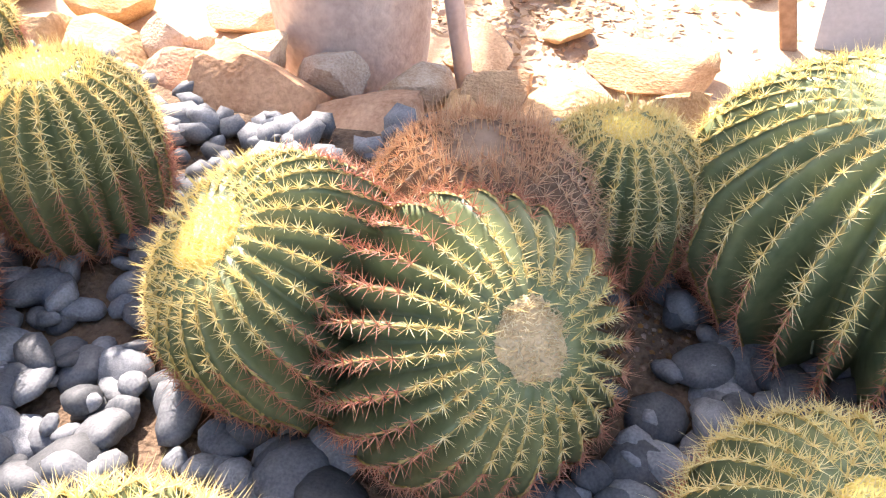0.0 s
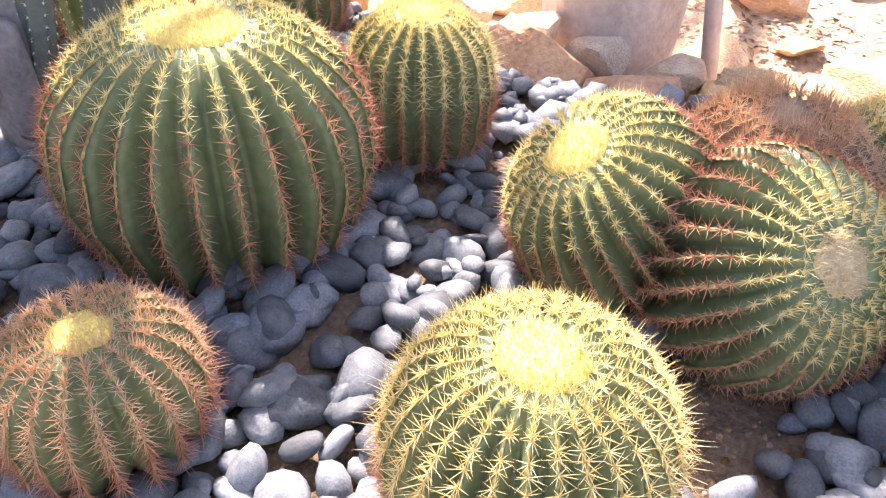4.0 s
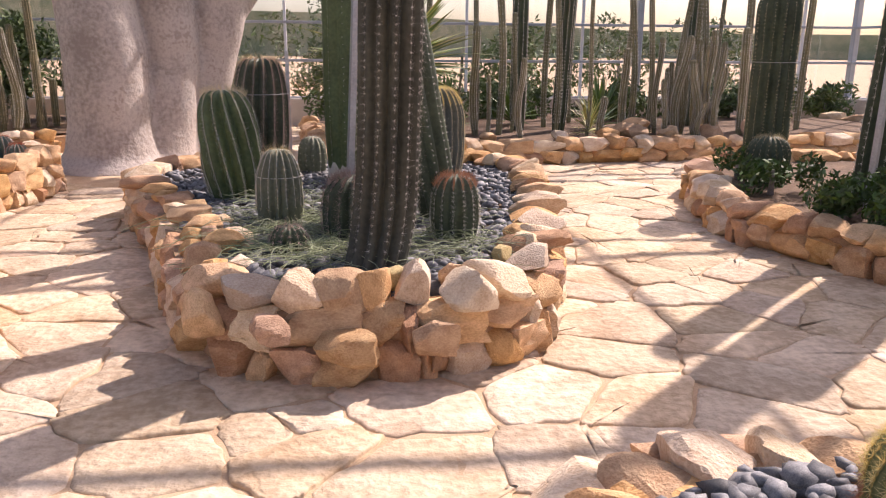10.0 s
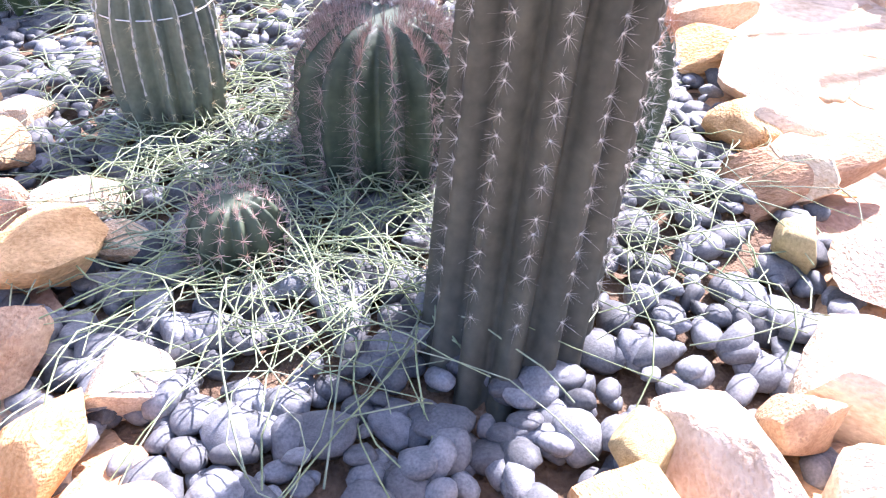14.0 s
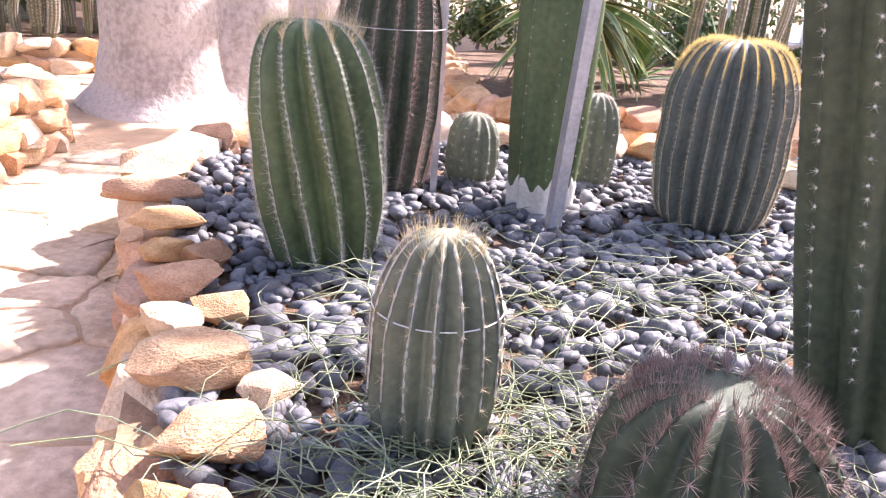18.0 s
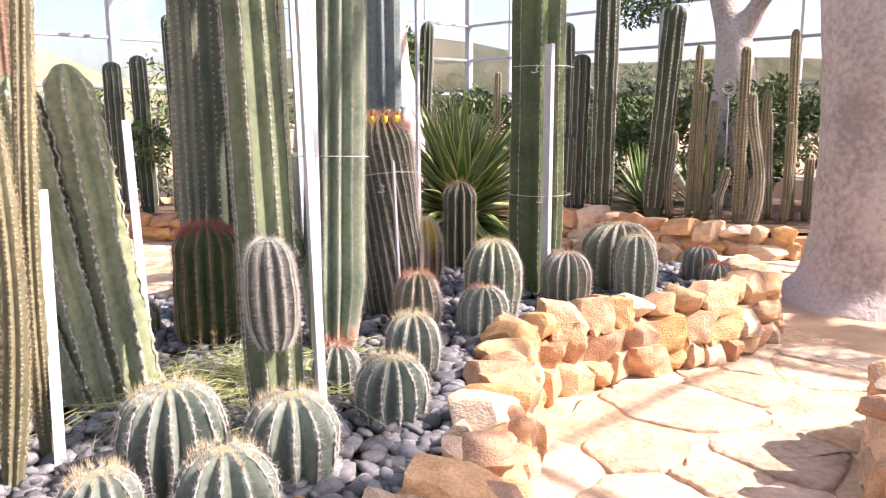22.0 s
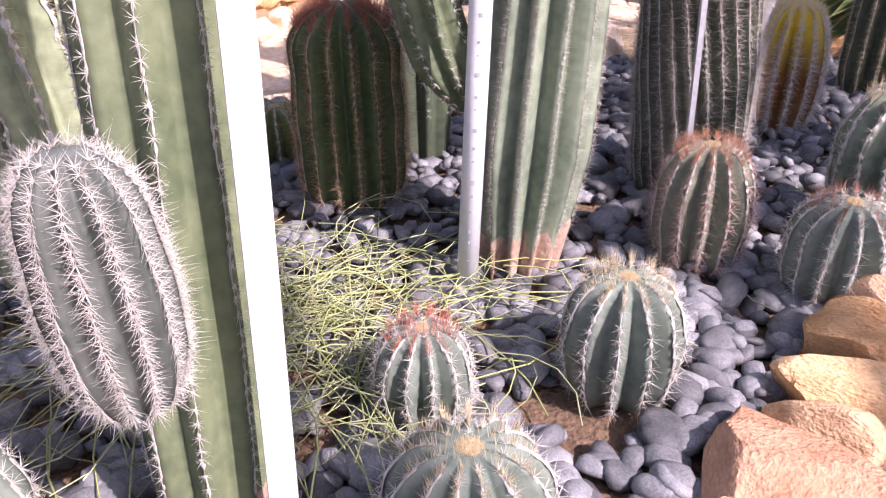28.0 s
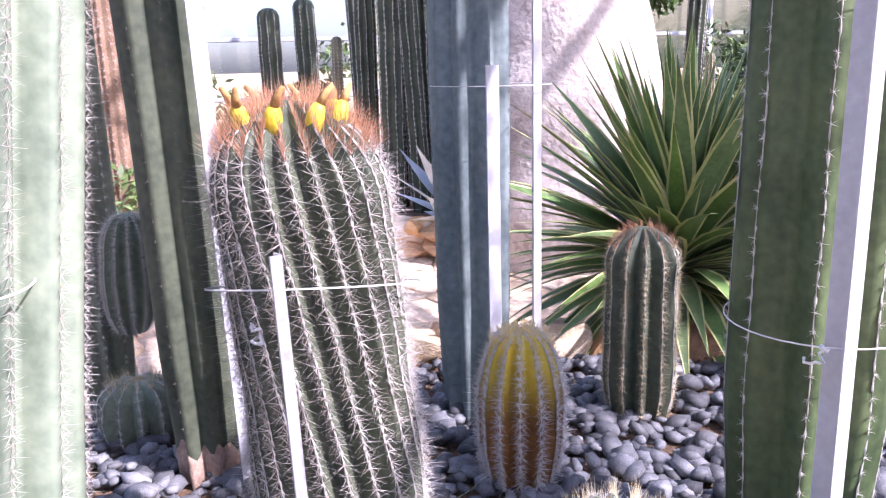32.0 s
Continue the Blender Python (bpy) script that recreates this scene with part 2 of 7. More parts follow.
M = {
    "twig_green": material("fresh cut stems", (0.24, 0.28, 0.10), (0.50, 0.52, 0.26), 0.7, 10, 60, 0.1, 0.3, island=True),
    "sandstone": material("sandstone", (0.48, 0.275, 0.13), (0.76, 0.51, 0.275), 0.92, 3.2, 24, 0.8, 0.17, relief=0.026, spec=0.2, contrast=(0.36, 0.64)),
    "sandstone_pale": material("pale sandstone", (0.55, 0.38, 0.24), (0.80, 0.66, 0.48), 0.92, 3.2, 24, 0.8, 0.20, relief=0.026, spec=0.2, contrast=(0.36, 0.64)),
    "sandstone_red": material("reddish sandstone", (0.42, 0.235, 0.135), (0.66, 0.42, 0.26), 0.92, 3.2, 24, 0.8, 0.16, relief=0.026, spec=0.2, contrast=(0.36, 0.64)),
    "lichen": material("yellow lichen rock", (0.46, 0.34, 0.15), (0.72, 0.58, 0.29), 0.9, 14, 70, 0.8),
    "flag": material("flagstone", (0.48, 0.35, 0.225), (0.75, 0.595, 0.42), 0.9, 4, 24, 1.0, 0.16, relief=0.035, contrast=(0.40, 0.62)),
    "flag_joined": material("flagstone far", (0.48, 0.35, 0.225), (0.75, 0.595, 0.42), 0.9, 4, 24, 1.0, 0.16, island=True, relief=0.035, contrast=(0.40, 0.62)),
    "sand": material("sand", (0.45, 0.30, 0.18), (0.66, 0.48, 0.31), 0.95, 6, 120, 0.6),
    "soil": material("soil", (0.10, 0.062, 0.038), (0.25, 0.165, 0.10), 0.95, 9, 70, 1.0, relief=0.03),
    "grit": material("brown soil crumbs", (0.14, 0.08, 0.045), (0.36, 0.22, 0.13), 0.95, 20, 120, 0.4, 0.5, island=True),
    "mortar": material("wall core", (0.30, 0.18, 0.10), (0.48, 0.32, 0.19), 0.95, 9, 80, 0.8),
    "pebble": material("river pebble", (0.098, 0.102, 0.108), (0.24, 0.24, 0.24), 0.6, 5, 40, 0.15, 0.55),
    "pebble_joined": material("river pebbles", (0.098, 0.102, 0.108), (0.24, 0.24, 0.24), 0.6, 25, 200, 0.15, 0.55, island=True),
    "golden_body": material("golden barrel skin", (0.12, 0.15, 0.065), (0.235, 0.265, 0.13), 0.5, 5, 40, 0.12),
    "deep_body": material("deep green skin", (0.055, 0.085, 0.035), (0.125, 0.165, 0.07), 0.5, 5, 40, 0.15),
    "scar": material("pale scarred skin", (0.55, 0.52, 0.45), (0.82, 0.80, 0.74), 0.9, 9, 60, 0.5),
    "litter": material("dry leaf litter", (0.22, 0.13, 0.07), (0.46, 0.31, 0.19), 0.9, 12, 60, 0.2, 0.35, island=True),
    "pear": material("prickly pear pad", (0.14, 0.19, 0.10), (0.30, 0.36, 0.22), 0.6, 5, 40, 0.15, 0.15),
    "lime_body": material("lime barrel skin", (0.11, 0.135, 0.04), (0.22, 0.24, 0.08), 0.55, 5, 40, 0.12),
    "dead_body": material("dry barrel skin", (0.16, 0.10, 0.06), (0.34, 0.24, 0.16), 0.9, 8, 60, 0.5),
    "blue_body": material("blue green barrel skin", (0.125, 0.16, 0.125), (0.245, 0.28, 0.225), 0.6, 6, 50, 0.12),
    "grey_body": material("grey green barrel skin", (0.13, 0.145, 0.10), (0.26, 0.275, 0.19), 0.65, 6, 50, 0.15),
    "dark_body": material("dark green cactus skin", (0.045, 0.06, 0.038), (0.10, 0.125, 0.075), 0.6, 5, 40, 0.12),
    "leaf_body": material("green column skin", (0.095, 0.125, 0.065), (0.205, 0.24, 0.13), 0.6, 5, 40, 0.12),
    "pale_body": material("pale column skin", (0.145, 0.185, 0.125), (0.295, 0.345, 0.24), 0.65, 5, 40, 0.12),
    "fruiting_body": material("dull green barrel skin", (0.055, 0.07, 0.045), (0.13, 0.145, 0.09), 0.6, 5, 40, 0.15),
    "gold_felt": material("golden rib felt", (0.30, 0.24, 0.08), (0.56, 0.46, 0.18), 0.95, 30, 160, 0.5),
    "dusk_body": material("dull grey green skin", (0.085, 0.10, 0.085), (0.175, 0.19, 0.16), 0.6, 5, 40, 0.15),
    # lighter version of pale_body: sunlight on the wavy columns put into the skin colour
    "wavy_lit_body": material("pale lit column skin", (0.20, 0.24, 0.13), (0.40, 0.44, 0.27), 0.65, 5, 40, 0.12),
    "tan_body": material("olive tan column skin", (0.15, 0.145, 0.085), (0.31, 0.29, 0.175), 0.65, 5, 40, 0.15),
    "felt": material("pale rib felt", (0.38, 0.36, 0.31), (0.64, 0.62, 0.56), 0.95, 40, 160, 0.5),
    "brown_body": material("brown green column skin", (0.04, 0.041, 0.03), (0.095, 0.094, 0.067), 0.65, 5, 40, 0.15),
    "grey_col": material("grey column skin", (0.13, 0.17, 0.17), (0.27, 0.32, 0.30), 0.6, 5, 40, 0.12),
    "cork": material("corky stem", (0.18, 0.155, 0.15), (0.36, 0.32, 0.31), 0.9, 7, 60, 0.6),
    "bark": material("grey tree bark", (0.35, 0.295, 0.255), (0.59, 0.525, 0.465), 0.9, 1.8, 22, 1.0, relief=0.03, contrast=(0.36, 0.56), spots=(0.42, 0.35, 0.30)),
    "tan_bark": material("smooth tan bark", (0.44, 0.35, 0.30), (0.66, 0.57, 0.50), 0.85, 6, 40, 0.8, relief=0.02),
    "wool": material("yellow wool", (0.66, 0.50, 0.10), (0.92, 0.78, 0.27), 0.95, 30, 160, 0.8),
    "pale_wool": material("straw wool", (0.46, 0.34, 0.18), (0.70, 0.56, 0.34), 0.95, 30, 160, 0.8),
    "areole": material("white areole", (0.62, 0.60, 0.52), (0.85, 0.83, 0.76), 0.95, 60, 200, 0.3),
    "fruit": material("yellow fruit", (0.70, 0.48, 0.02), (0.92, 0.74, 0.06), 0.45, 20, 80, 0.15),
    "fruit_tip": material("dry flower tip", (0.30, 0.16, 0.05), (0.55, 0.34, 0.12), 0.9, 40, 90, 0.4),
    "stake": material("white painted metal", (0.50, 0.50, 0.515), (0.66, 0.66, 0.675), 0.45, 4, 60, 0.08),
    "stake_grey": material("galvanised metal", (0.36, 0.37, 0.39), (0.60, 0.61, 0.63), 0.4, 6, 60, 0.08, metal=0.5),
    "pipe": material("white plastic pipe", (0.66, 0.67, 0.68), (0.78, 0.79, 0.80), 0.35, 3, 80, 0.04),
    "ink": material("faded ink", (0.30, 0.31, 0.33), (0.44, 0.45, 0.47), 0.8, 30, 90, 0.0),
    "cord": material("white cord", (0.70, 0.69, 0.66), (0.88, 0.87, 0.84), 0.9, 90, 200, 0.3),
    "litter_wood": material("rough brown timber", (0.24, 0.14, 0.08), (0.42, 0.27, 0.17), 0.85, 5, 40, 0.4),
    "wood": material("weathered pole", (0.48, 0.42, 0.42), (0.70, 0.64, 0.64), 0.85, 6, 50, 0.4),
    "twig": material("cut green stems", (0.18, 0.22, 0.11), (0.42, 0.46, 0.28), 0.7, 10, 60, 0.1, 0.3, island=True),
    "yucca": material("yucca leaf", (0.09, 0.16, 0.05), (0.20, 0.29, 0.10), 0.5, 6, 60, 0.1, 0.25),
    "yucca_edge": material("yellow leaf margin", (0.50, 0.48, 0.18), (0.70, 0.66, 0.30), 0.5, 6, 60, 0.1),
    "agave": material("blue agave leaf", (0.44, 0.51, 0.52), (0.70, 0.75, 0.75), 0.55, 6, 60, 0.1, 0.15),
    "foliage": material("tree leaf", (0.04, 0.08, 0.02), (0.11, 0.18, 0.05), 0.6, 3, 30, 0.1, 0.3, island=True),
    "hedge": material("hedge leaf", (0.06, 0.10, 0.035), (0.17, 0.23, 0.09), 0.7, 2, 30, 0.1, 0.3, island=True),
    "steel": material("grey painted steel", (0.30, 0.33, 0.36), (0.48, 0.51, 0.54), 0.5, 3, 40, 0.06),
    "white_frame": material("white glazing bar", (0.62, 0.64, 0.66), (0.80, 0.82, 0.83), 0.5, 3, 40, 0.06),
    "plinth": material("rendered plinth", (0.50, 0.44, 0.38), (0.68, 0.62, 0.55), 0.9, 3, 50, 0.3),
    "ground": material("dry ground", (0.30, 0.24, 0.16), (0.48, 0.40, 0.28), 0.95, 0.6, 9, 0.4),
    "far_hill": material("hazy distant hill", (0.15, 0.21, 0.12), (0.40, 0.40, 0.27), 0.95, 0.12, 0.9, 0.0),
    "glass": glass_material("glass"),
    "cork_foot": material("corky cactus foot", (0.30, 0.19, 0.13), (0.56, 0.42, 0.32), 0.95, 14, 80, 0.6),
    "board": material("grey board", (0.36, 0.37, 0.38), (0.46, 0.47, 0.48), 0.6, 3, 60, 0.05),
}


def two_tone(name, low, high, start, end):
    m = material(name, *low, 0.55, 5, 40, 0.12)
    n, l = m.node_tree.nodes, m.node_tree.links
    other = material(name + " upper", *high, 0.55, 5, 40, 0.12)
    up = [x for x in other.node_tree.nodes if x.bl_idname == "ShaderNodeValToRGB"][0].color_ramp.elements
    low_ramp = [x for x in n if x.bl_idname == "ShaderNodeValToRGB"][0]
    ramp = n.new("ShaderNodeValToRGB")
    for e, src in zip(ramp.color_ramp.elements, up):
        e.position, e.color = src.position, src.color
    l.new(low_ramp.inputs["Fac"].links[0].from_socket, ramp.inputs["Fac"])
    tc, sep, mr, mx = n.new("ShaderNodeTexCoord"), n.new("ShaderNodeSeparateXYZ"), n.new("ShaderNodeMapRange"), n.new("ShaderNodeMix")
    mx.data_type = "RGBA"
    l.new(tc.outputs["Generated"], sep.inputs[0])
    l.new(sep.outputs["Z"], mr.inputs["Value"])
    mr.inputs["From Min"].default_value, mr.inputs["From Max"].default_value = start, end
    l.new(mr.outputs[0], mx.inputs["Factor"])
    l.new(low_ramp.outputs["Color"], mx.inputs["A"])
    l.new(ramp.outputs["Color"], mx.inputs["B"])
    l.new(mx.outputs["Result"], n["Principled BSDF"].inputs["Base Color"])
    bpy.data.materials.remove(other)
    return m


M["yellow_body"] = two_tone("yellow and brown striped skin", ((0.18, 0.085, 0.03), (0.42, 0.19, 0.05)), ((0.75, 0.54, 0.04), (0.92, 0.78, 0.10)), 0.5, 0.9)
S = {
    "gold": spine_material("golden spines", (0.88, 0.72, 0.32), (0.96, 0.90, 0.60), 0.5),
    "amber": spine_material("amber spines", (0.66, 0.40, 0.24), (0.82, 0.64, 0.42), 0.45),
    "rust": spine_material("rust spines", (0.46, 0.20, 0.10), (0.66, 0.40, 0.24), 0.3),
    "red": spine_material("red spines", (0.48, 0.13, 0.08), (0.68, 0.34, 0.23), 0.3),
    "white": spine_material("white spines", (0.74, 0.70, 0.62), (0.88, 0.86, 0.82), 0.45),
    "straw": spine_material("straw spines", (0.72, 0.60, 0.36), (0.84, 0.76, 0.54), 0.35),
    "dark": spine_material("dark spines", (0.10, 0.07, 0.06), (0.30, 0.24, 0.20), 0.15),
    "tan": spine_material("old tan spines", (0.50, 0.18, 0.11), (0.74, 0.43, 0.27), 0.4),
    "plum": spine_material("purplish spines", (0.21, 0.135, 0.115), (0.62, 0.49, 0.43), 0.25),
    "ash": spine_material("ash grey spines", (0.36, 0.31, 0.26), (0.79, 0.75, 0.68), 0.25),
    "pink": spine_material("pinkish spines", (0.60, 0.38, 0.32), (0.74, 0.60, 0.52), 0.3),
}


# ---------------------------------------------------------------- helpers
def part(name, verts, faces, mat, parent=None, label="", smooth=True, where=None):
    me = bpy.data.meshes.new(name)
    me.from_pydata([tuple(v) for v in np.asarray(verts, float)], [], [tuple(int(i) for i in f) for f in faces])
    if smooth:
        me.polygons.foreach_set("use_smooth", [True] * len(me.polygons))
    me.materials.append(mat)
    ob = new(name, me)
    ob.parent = parent
    if where is not None:
        ob.matrix_local = where
    if label:
        tagged(ob, label)
    return ob


def thing(name, m, label, category, group="", kind=""):
    ob = new(name)
    ob.empty_display_size = 0.1
    ob.matrix_world = m
    return tagged(ob, label, category, group, kind)


def piece(name, me, m, parent):
    ob = new(name, me)
    ob.parent = parent
    ob.matrix_local = m
    return ob


def mesh_of(name, verts, faces, mat, smooth=True):
    me = bpy.data.meshes.new(name)
    me.from_pydata([tuple(v) for v in np.asarray(verts, float)], [], [tuple(int(i) for i in f) for f in faces])
    if smooth:
        me.polygons.foreach_set("use_smooth", [True] * len(me.polygons))
    me.materials.append(mat)
    return me


def grid_faces(rings, segs, closed=True):
    i = np.arange(rings - 1)[:, None] * segs
    j = np.arange(segs if closed else segs - 1)[None]
    k = (j + 1) % segs
    return np.stack([i + j, i + k, i + segs + k, i + segs + j], -1).reshape(-1, 4).tolist()


def tube(points, radii, segs=8, cap=True, squash=1.0):
    """A tube along points; returns vertices and faces."""
    p = np.asarray(points, float)
    r = np.broadcast_to(np.asarray(radii, float), (len(p),))
    t = np.gradient(p, axis=0)
    t /= np.linalg.norm(t, axis=1)[:, None] + 1e-9
    up = np.array([0, 0, 1.0]) if abs(t[:, 2]).mean() < 0.8 else np.array([1.0, 0, 0])
    s = np.cross(t, up)
    s /= np.linalg.norm(s, axis=1)[:, None] + 1e-9
    u = np.cross(s, t)
    a = np.linspace(0, 2 * np.pi, segs, endpoint=False)
    v = p[:, None] + r[:, None, None] * (np.cos(a)[None, :, None] * s[:, None] + squash * np.sin(a)[None, :, None] * u[:, None])
    v = v.reshape(-1, 3)
    f = grid_faces(len(p), segs)
    if cap:
        n = len(v)
        v = np.vstack([v, p[0], p[-1]])
        f += [[n, (k + 1) % segs, k] for k in range(segs)]
        o = (len(p) - 1) * segs
        f += [[n + 1, o + k, o + (k + 1) % segs] for k in range(segs)]
    return v, f


def box(sx, sy, sz, bevel=0.0):
    """A box on z = 0, its upright edges and rims chamfered."""
    b = min(bevel, sx / 3, sy / 3, sz / 3)
    ring = lambda d: [(sx / 2 - d, sy / 2 - b), (sx / 2 - b, sy / 2 - d), (-sx / 2 + b, sy / 2 - d), (-sx / 2 + d, sy / 2 - b), (-sx / 2 + d, -sy / 2 + b), (-sx / 2 + b, -sy / 2 + d), (sx / 2 - b, -sy / 2 + d), (sx / 2 - d, -sy / 2 + b)]
    if not b:
        v = [(x, y, z) for z in (0, sz) for x, y in ((sx / 2, sy / 2), (-sx / 2, sy / 2), (-sx / 2, -sy / 2), (sx / 2, -sy / 2))]
        return v, grid_faces(2, 4) + [[3, 2, 1, 0], [4, 5, 6, 7]]
    v = [(x, y, z) for z, d in ((0, b * 0.9), (b, 0), (sz - b, 0), (sz, b * 0.9)) for x, y in ring(d)]
    return v, grid_faces(4, 8) + [list(range(7, -1, -1)), list(range(24, 32))]


def merged(items):
    vs, fs, n = [], [], 0
    for v, f in items:
        v = np.asarray(v, float)
        vs.append(v)
        fs += [[i + n for i in q] for q in f]
        n += len(v)
    return np.vstack(vs), fs


# ---------------------------------------------------------------- cactus bodies
def globe_profile(u, flat=2.3, foot=0.62):
    """Radius over height of a barrel: wide at the middle, narrower at the foot, dented at the crown."""
    c = 0.5
    return np.where(u < c, foot + (1 - foot) * np.sqrt(np.clip(1 - (np.clip(c - u, 0, 1) / c) ** 2.2, 0, 1)), np.clip(1 - (np.abs(u - c) / (1 - c)) ** flat, 0, 1) ** (1 / flat))


def column_profile(u, dome=0.06, foot=0.85):
    low = foot + (1 - foot) * np.clip(u / 0.12, 0, 1)
    top = np.sqrt(np.clip(1 - (np.clip((u - (1 - dome)) / dome, 0, 1)) ** 2, 0, 1))
    return low * top


def ribbed(R, H, ribs, depth, profile, lean=(0, 0), power=1.6, twist=0.0, rings=30, per=6, ridge=0.9, wobble=0.02, dent=0.0, seed=0, lump=0.0, lumps=20, bend=(0, 0), sweep=0.0):
    """A ribbed body. Returns vertices, faces and a function that gives places and normals on the ridges."""
    r = np.random.default_rng(seed)
    u = 0.5 - 0.5 * np.cos(np.linspace(0, np.pi, rings))
    segs = ribs * per
    th = np.arange(segs) / segs * 2 * np.pi
    ph1, ph2 = r.uniform(0, 6.28, 2)

    def surface(uu, tt, k):
        prof = profile(uu)
        swell = 1 + wobble * (np.sin(9 * uu + ph1) + 0.7 * np.sin(21 * uu + ph2) + 0.8 * np.sin(2 * tt + ph2))
        fold = np.arcsin(np.clip(np.abs(np.sin(k)), 0, 1)) * 2 / np.pi
        rad = R * prof * swell * (1 - depth * fold**ridge) * (1 + lump * np.cos(2 * np.pi * lumps * uu) * (1 - fold))
        a = tt + twist * uu
        z = H * uu - dent * H * np.clip((uu - 0.93) / 0.07, 0, 1) ** 2
        curl = np.sin(5.0 * uu) if sweep == 0 else 1 - np.exp(-uu / sweep)
        return np.stack([rad * np.cos(a) + lean[0] * uu**power + bend[0] * curl, rad * np.sin(a) + lean[1] * uu**power + bend[1] * curl, z + 0 * rad], -1)

    U, T = np.meshgrid(u, th, indexing="ij")
    v = surface(U, T, T * ribs / 2).reshape(-1, 3)
    f = grid_faces(rings, segs)
    n = len(v)
    v = np.vstack([v, [[0, 0, 0]], surface(np.array([1.0]), np.array([0.0]), np.array([0.0]))])
    f += [[n, (k + 1) % segs, k] for k in range(segs)]
    o = (rings - 1) * segs
    f += [[n + 1, o + k, o + (k + 1) % segs] for k in range(segs)]

    def on_ridge(uu, rib):
        tt = rib / ribs * 2 * np.pi
        p = surface(uu, tt, 0 * tt)
        e = 1e-3
        du = surface(np.clip(uu + e, 0, 1), tt, 0 * tt) - surface(np.clip(uu - e, 0, 1), tt, 0 * tt)
        side = np.stack([-np.sin(tt + twist * uu), np.cos(tt + twist * uu), 0 * tt], -1)
        du /= np.linalg.norm(du, axis=-1, keepdims=True) + 1e-9
        nrm = np.cross(side, du)
        return p, nrm / (np.linalg.norm(nrm, axis=-1, keepdims=True) + 1e-9), side, du

    return v, f, on_ridge


def spikes(base, way, length, width):
    """Thin three-sided spines."""
    way = way / (np.linalg.norm(way, axis=1)[:, None] + 1e-9)
    up = np.where(np.abs(way[:, 2:3]) < 0.9, [[0, 0, 1.0]], [[1.0, 0, 0]])
    s = np.cross(way, up)
    s /= np.linalg.norm(s, axis=1)[:, None] + 1e-9
    t = np.cross(way, s)
    w = np.broadcast_to(width, (len(base),))[:, None] / 2
    v = np.stack([base + w * s, base - 0.5 * w * s + 0.87 * w * t, base - 0.5 * w * s - 0.87 * w * t, base + way * np.broadcast_to(length, (len(base),))[:, None]], 1).reshape(-1, 3)
    k = np.arange(len(base))[:, None] * 4
    f = np.concatenate([k + [0, 1, 3], k + [1, 2, 3], k + [2, 0, 3]]).tolist()
    return v, f


def areole_spines(on_ridge, ribs, us, count, length, width, droop=0.0, central=1.0, seed=0, jitter=0.3, fade=0.0):
    r = np.random.default_rng(seed)
    U, B = np.meshgrid(us, np.arange(ribs), indexing="ij")
    U = np.clip(U + r.uniform(-0.25, 0.25, U.shape) * (us[1] - us[0] if len(us) > 1 else 0), 0.01, 0.995)
    p, n, s, d = (x.reshape(-1, 3) for x in on_ridge(U.ravel(), B.ravel().astype(float)))
    k = len(p)
    ang = (np.arange(count)[None] / count * 2 * np.pi + r.uniform(0, 6.28, (k, 1))) + r.uniform(-jitter, jitter, (k, count))
    way = (np.cos(ang)[..., None] * s[:, None] + np.sin(ang)[..., None] * d[:, None]) * 0.9 + n[:, None] * r.uniform(0.35, 0.8, (k, count, 1))
    way[..., 2] -= droop
    near_top = 1 - fade * np.clip((U.ravel() - 0.62) / 0.33, 0, 1)
    ln = length * r.uniform(0.6, 1.15, (k, count)) * near_top[:, None]
    base = np.repeat(p[:, None], count, 1)
    b, w, L = base.reshape(-1, 3), way.reshape(-1, 3), ln.reshape(-1)
    if central:
        b = np.vstack([b, p])
        wc = n + r.normal(0, 0.18, n.shape)
        wc[:, 2] -= droop
        w = np.vstack([w, wc])
        L = np.concatenate([L, length * central * r.uniform(0.8, 1.2, k) * near_top])
    return (*spikes(b, w, L, width), p)


def rib_felt(on_ridge, ribs, width, lo, hi, beads, seed, gap):
    """A narrow felted line along each rib, swelling at every areole."""
    r = np.random.default_rng(seed)
    n = int(np.clip(beads * 4, 24, 260))
    u = np.linspace(lo, hi, n)
    vs, fs = [], []
    for rib in range(ribs):
        p, nr, sd, du = on_ridge(u, np.full(n, float(rib)))
        w = width * (gap + (1 - gap) * np.cos(np.pi * np.linspace(0, beads, n) + r.uniform(0, 3)) ** 2) * r.uniform(0.55, 1.3, n)
        p = p + sd * (width * 0.5 * np.sin(np.linspace(0, 0.8 * beads, n) + r.uniform(0, 6)))[:, None]
        w = w[:, None]
        vs.append(np.stack([p - sd * w - nr * width * 0.5, p + nr * (0.001 + 0.35 * w), p + sd * w - nr * width * 0.5], 1).reshape(-1, 3))
        k = np.arange(n - 1)[:, None] * 3 + rib * n * 3
        fs += np.concatenate([k + [0, 3, 4, 1], k + [1, 4, 5, 2]]).tolist()
    return np.vstack(vs), fs


def crown_tuft(on_ridge, ribs, n, length, width, spread=0.9, from_u=0.93, seed=0):
    r = np.random.default_rng(seed)
    U, B = r.uniform(from_u, 0.995, n), r.uniform(0, ribs, n).round()
    p, nr, s, d = on_ridge(U, B)
    way = nr * 0.7 + np.array([0, 0, 0.9]) + r.normal(0, 0.35 * spread, p.shape)
    return spikes(p, way, length * r.uniform(0.55, 1.2, n), width)


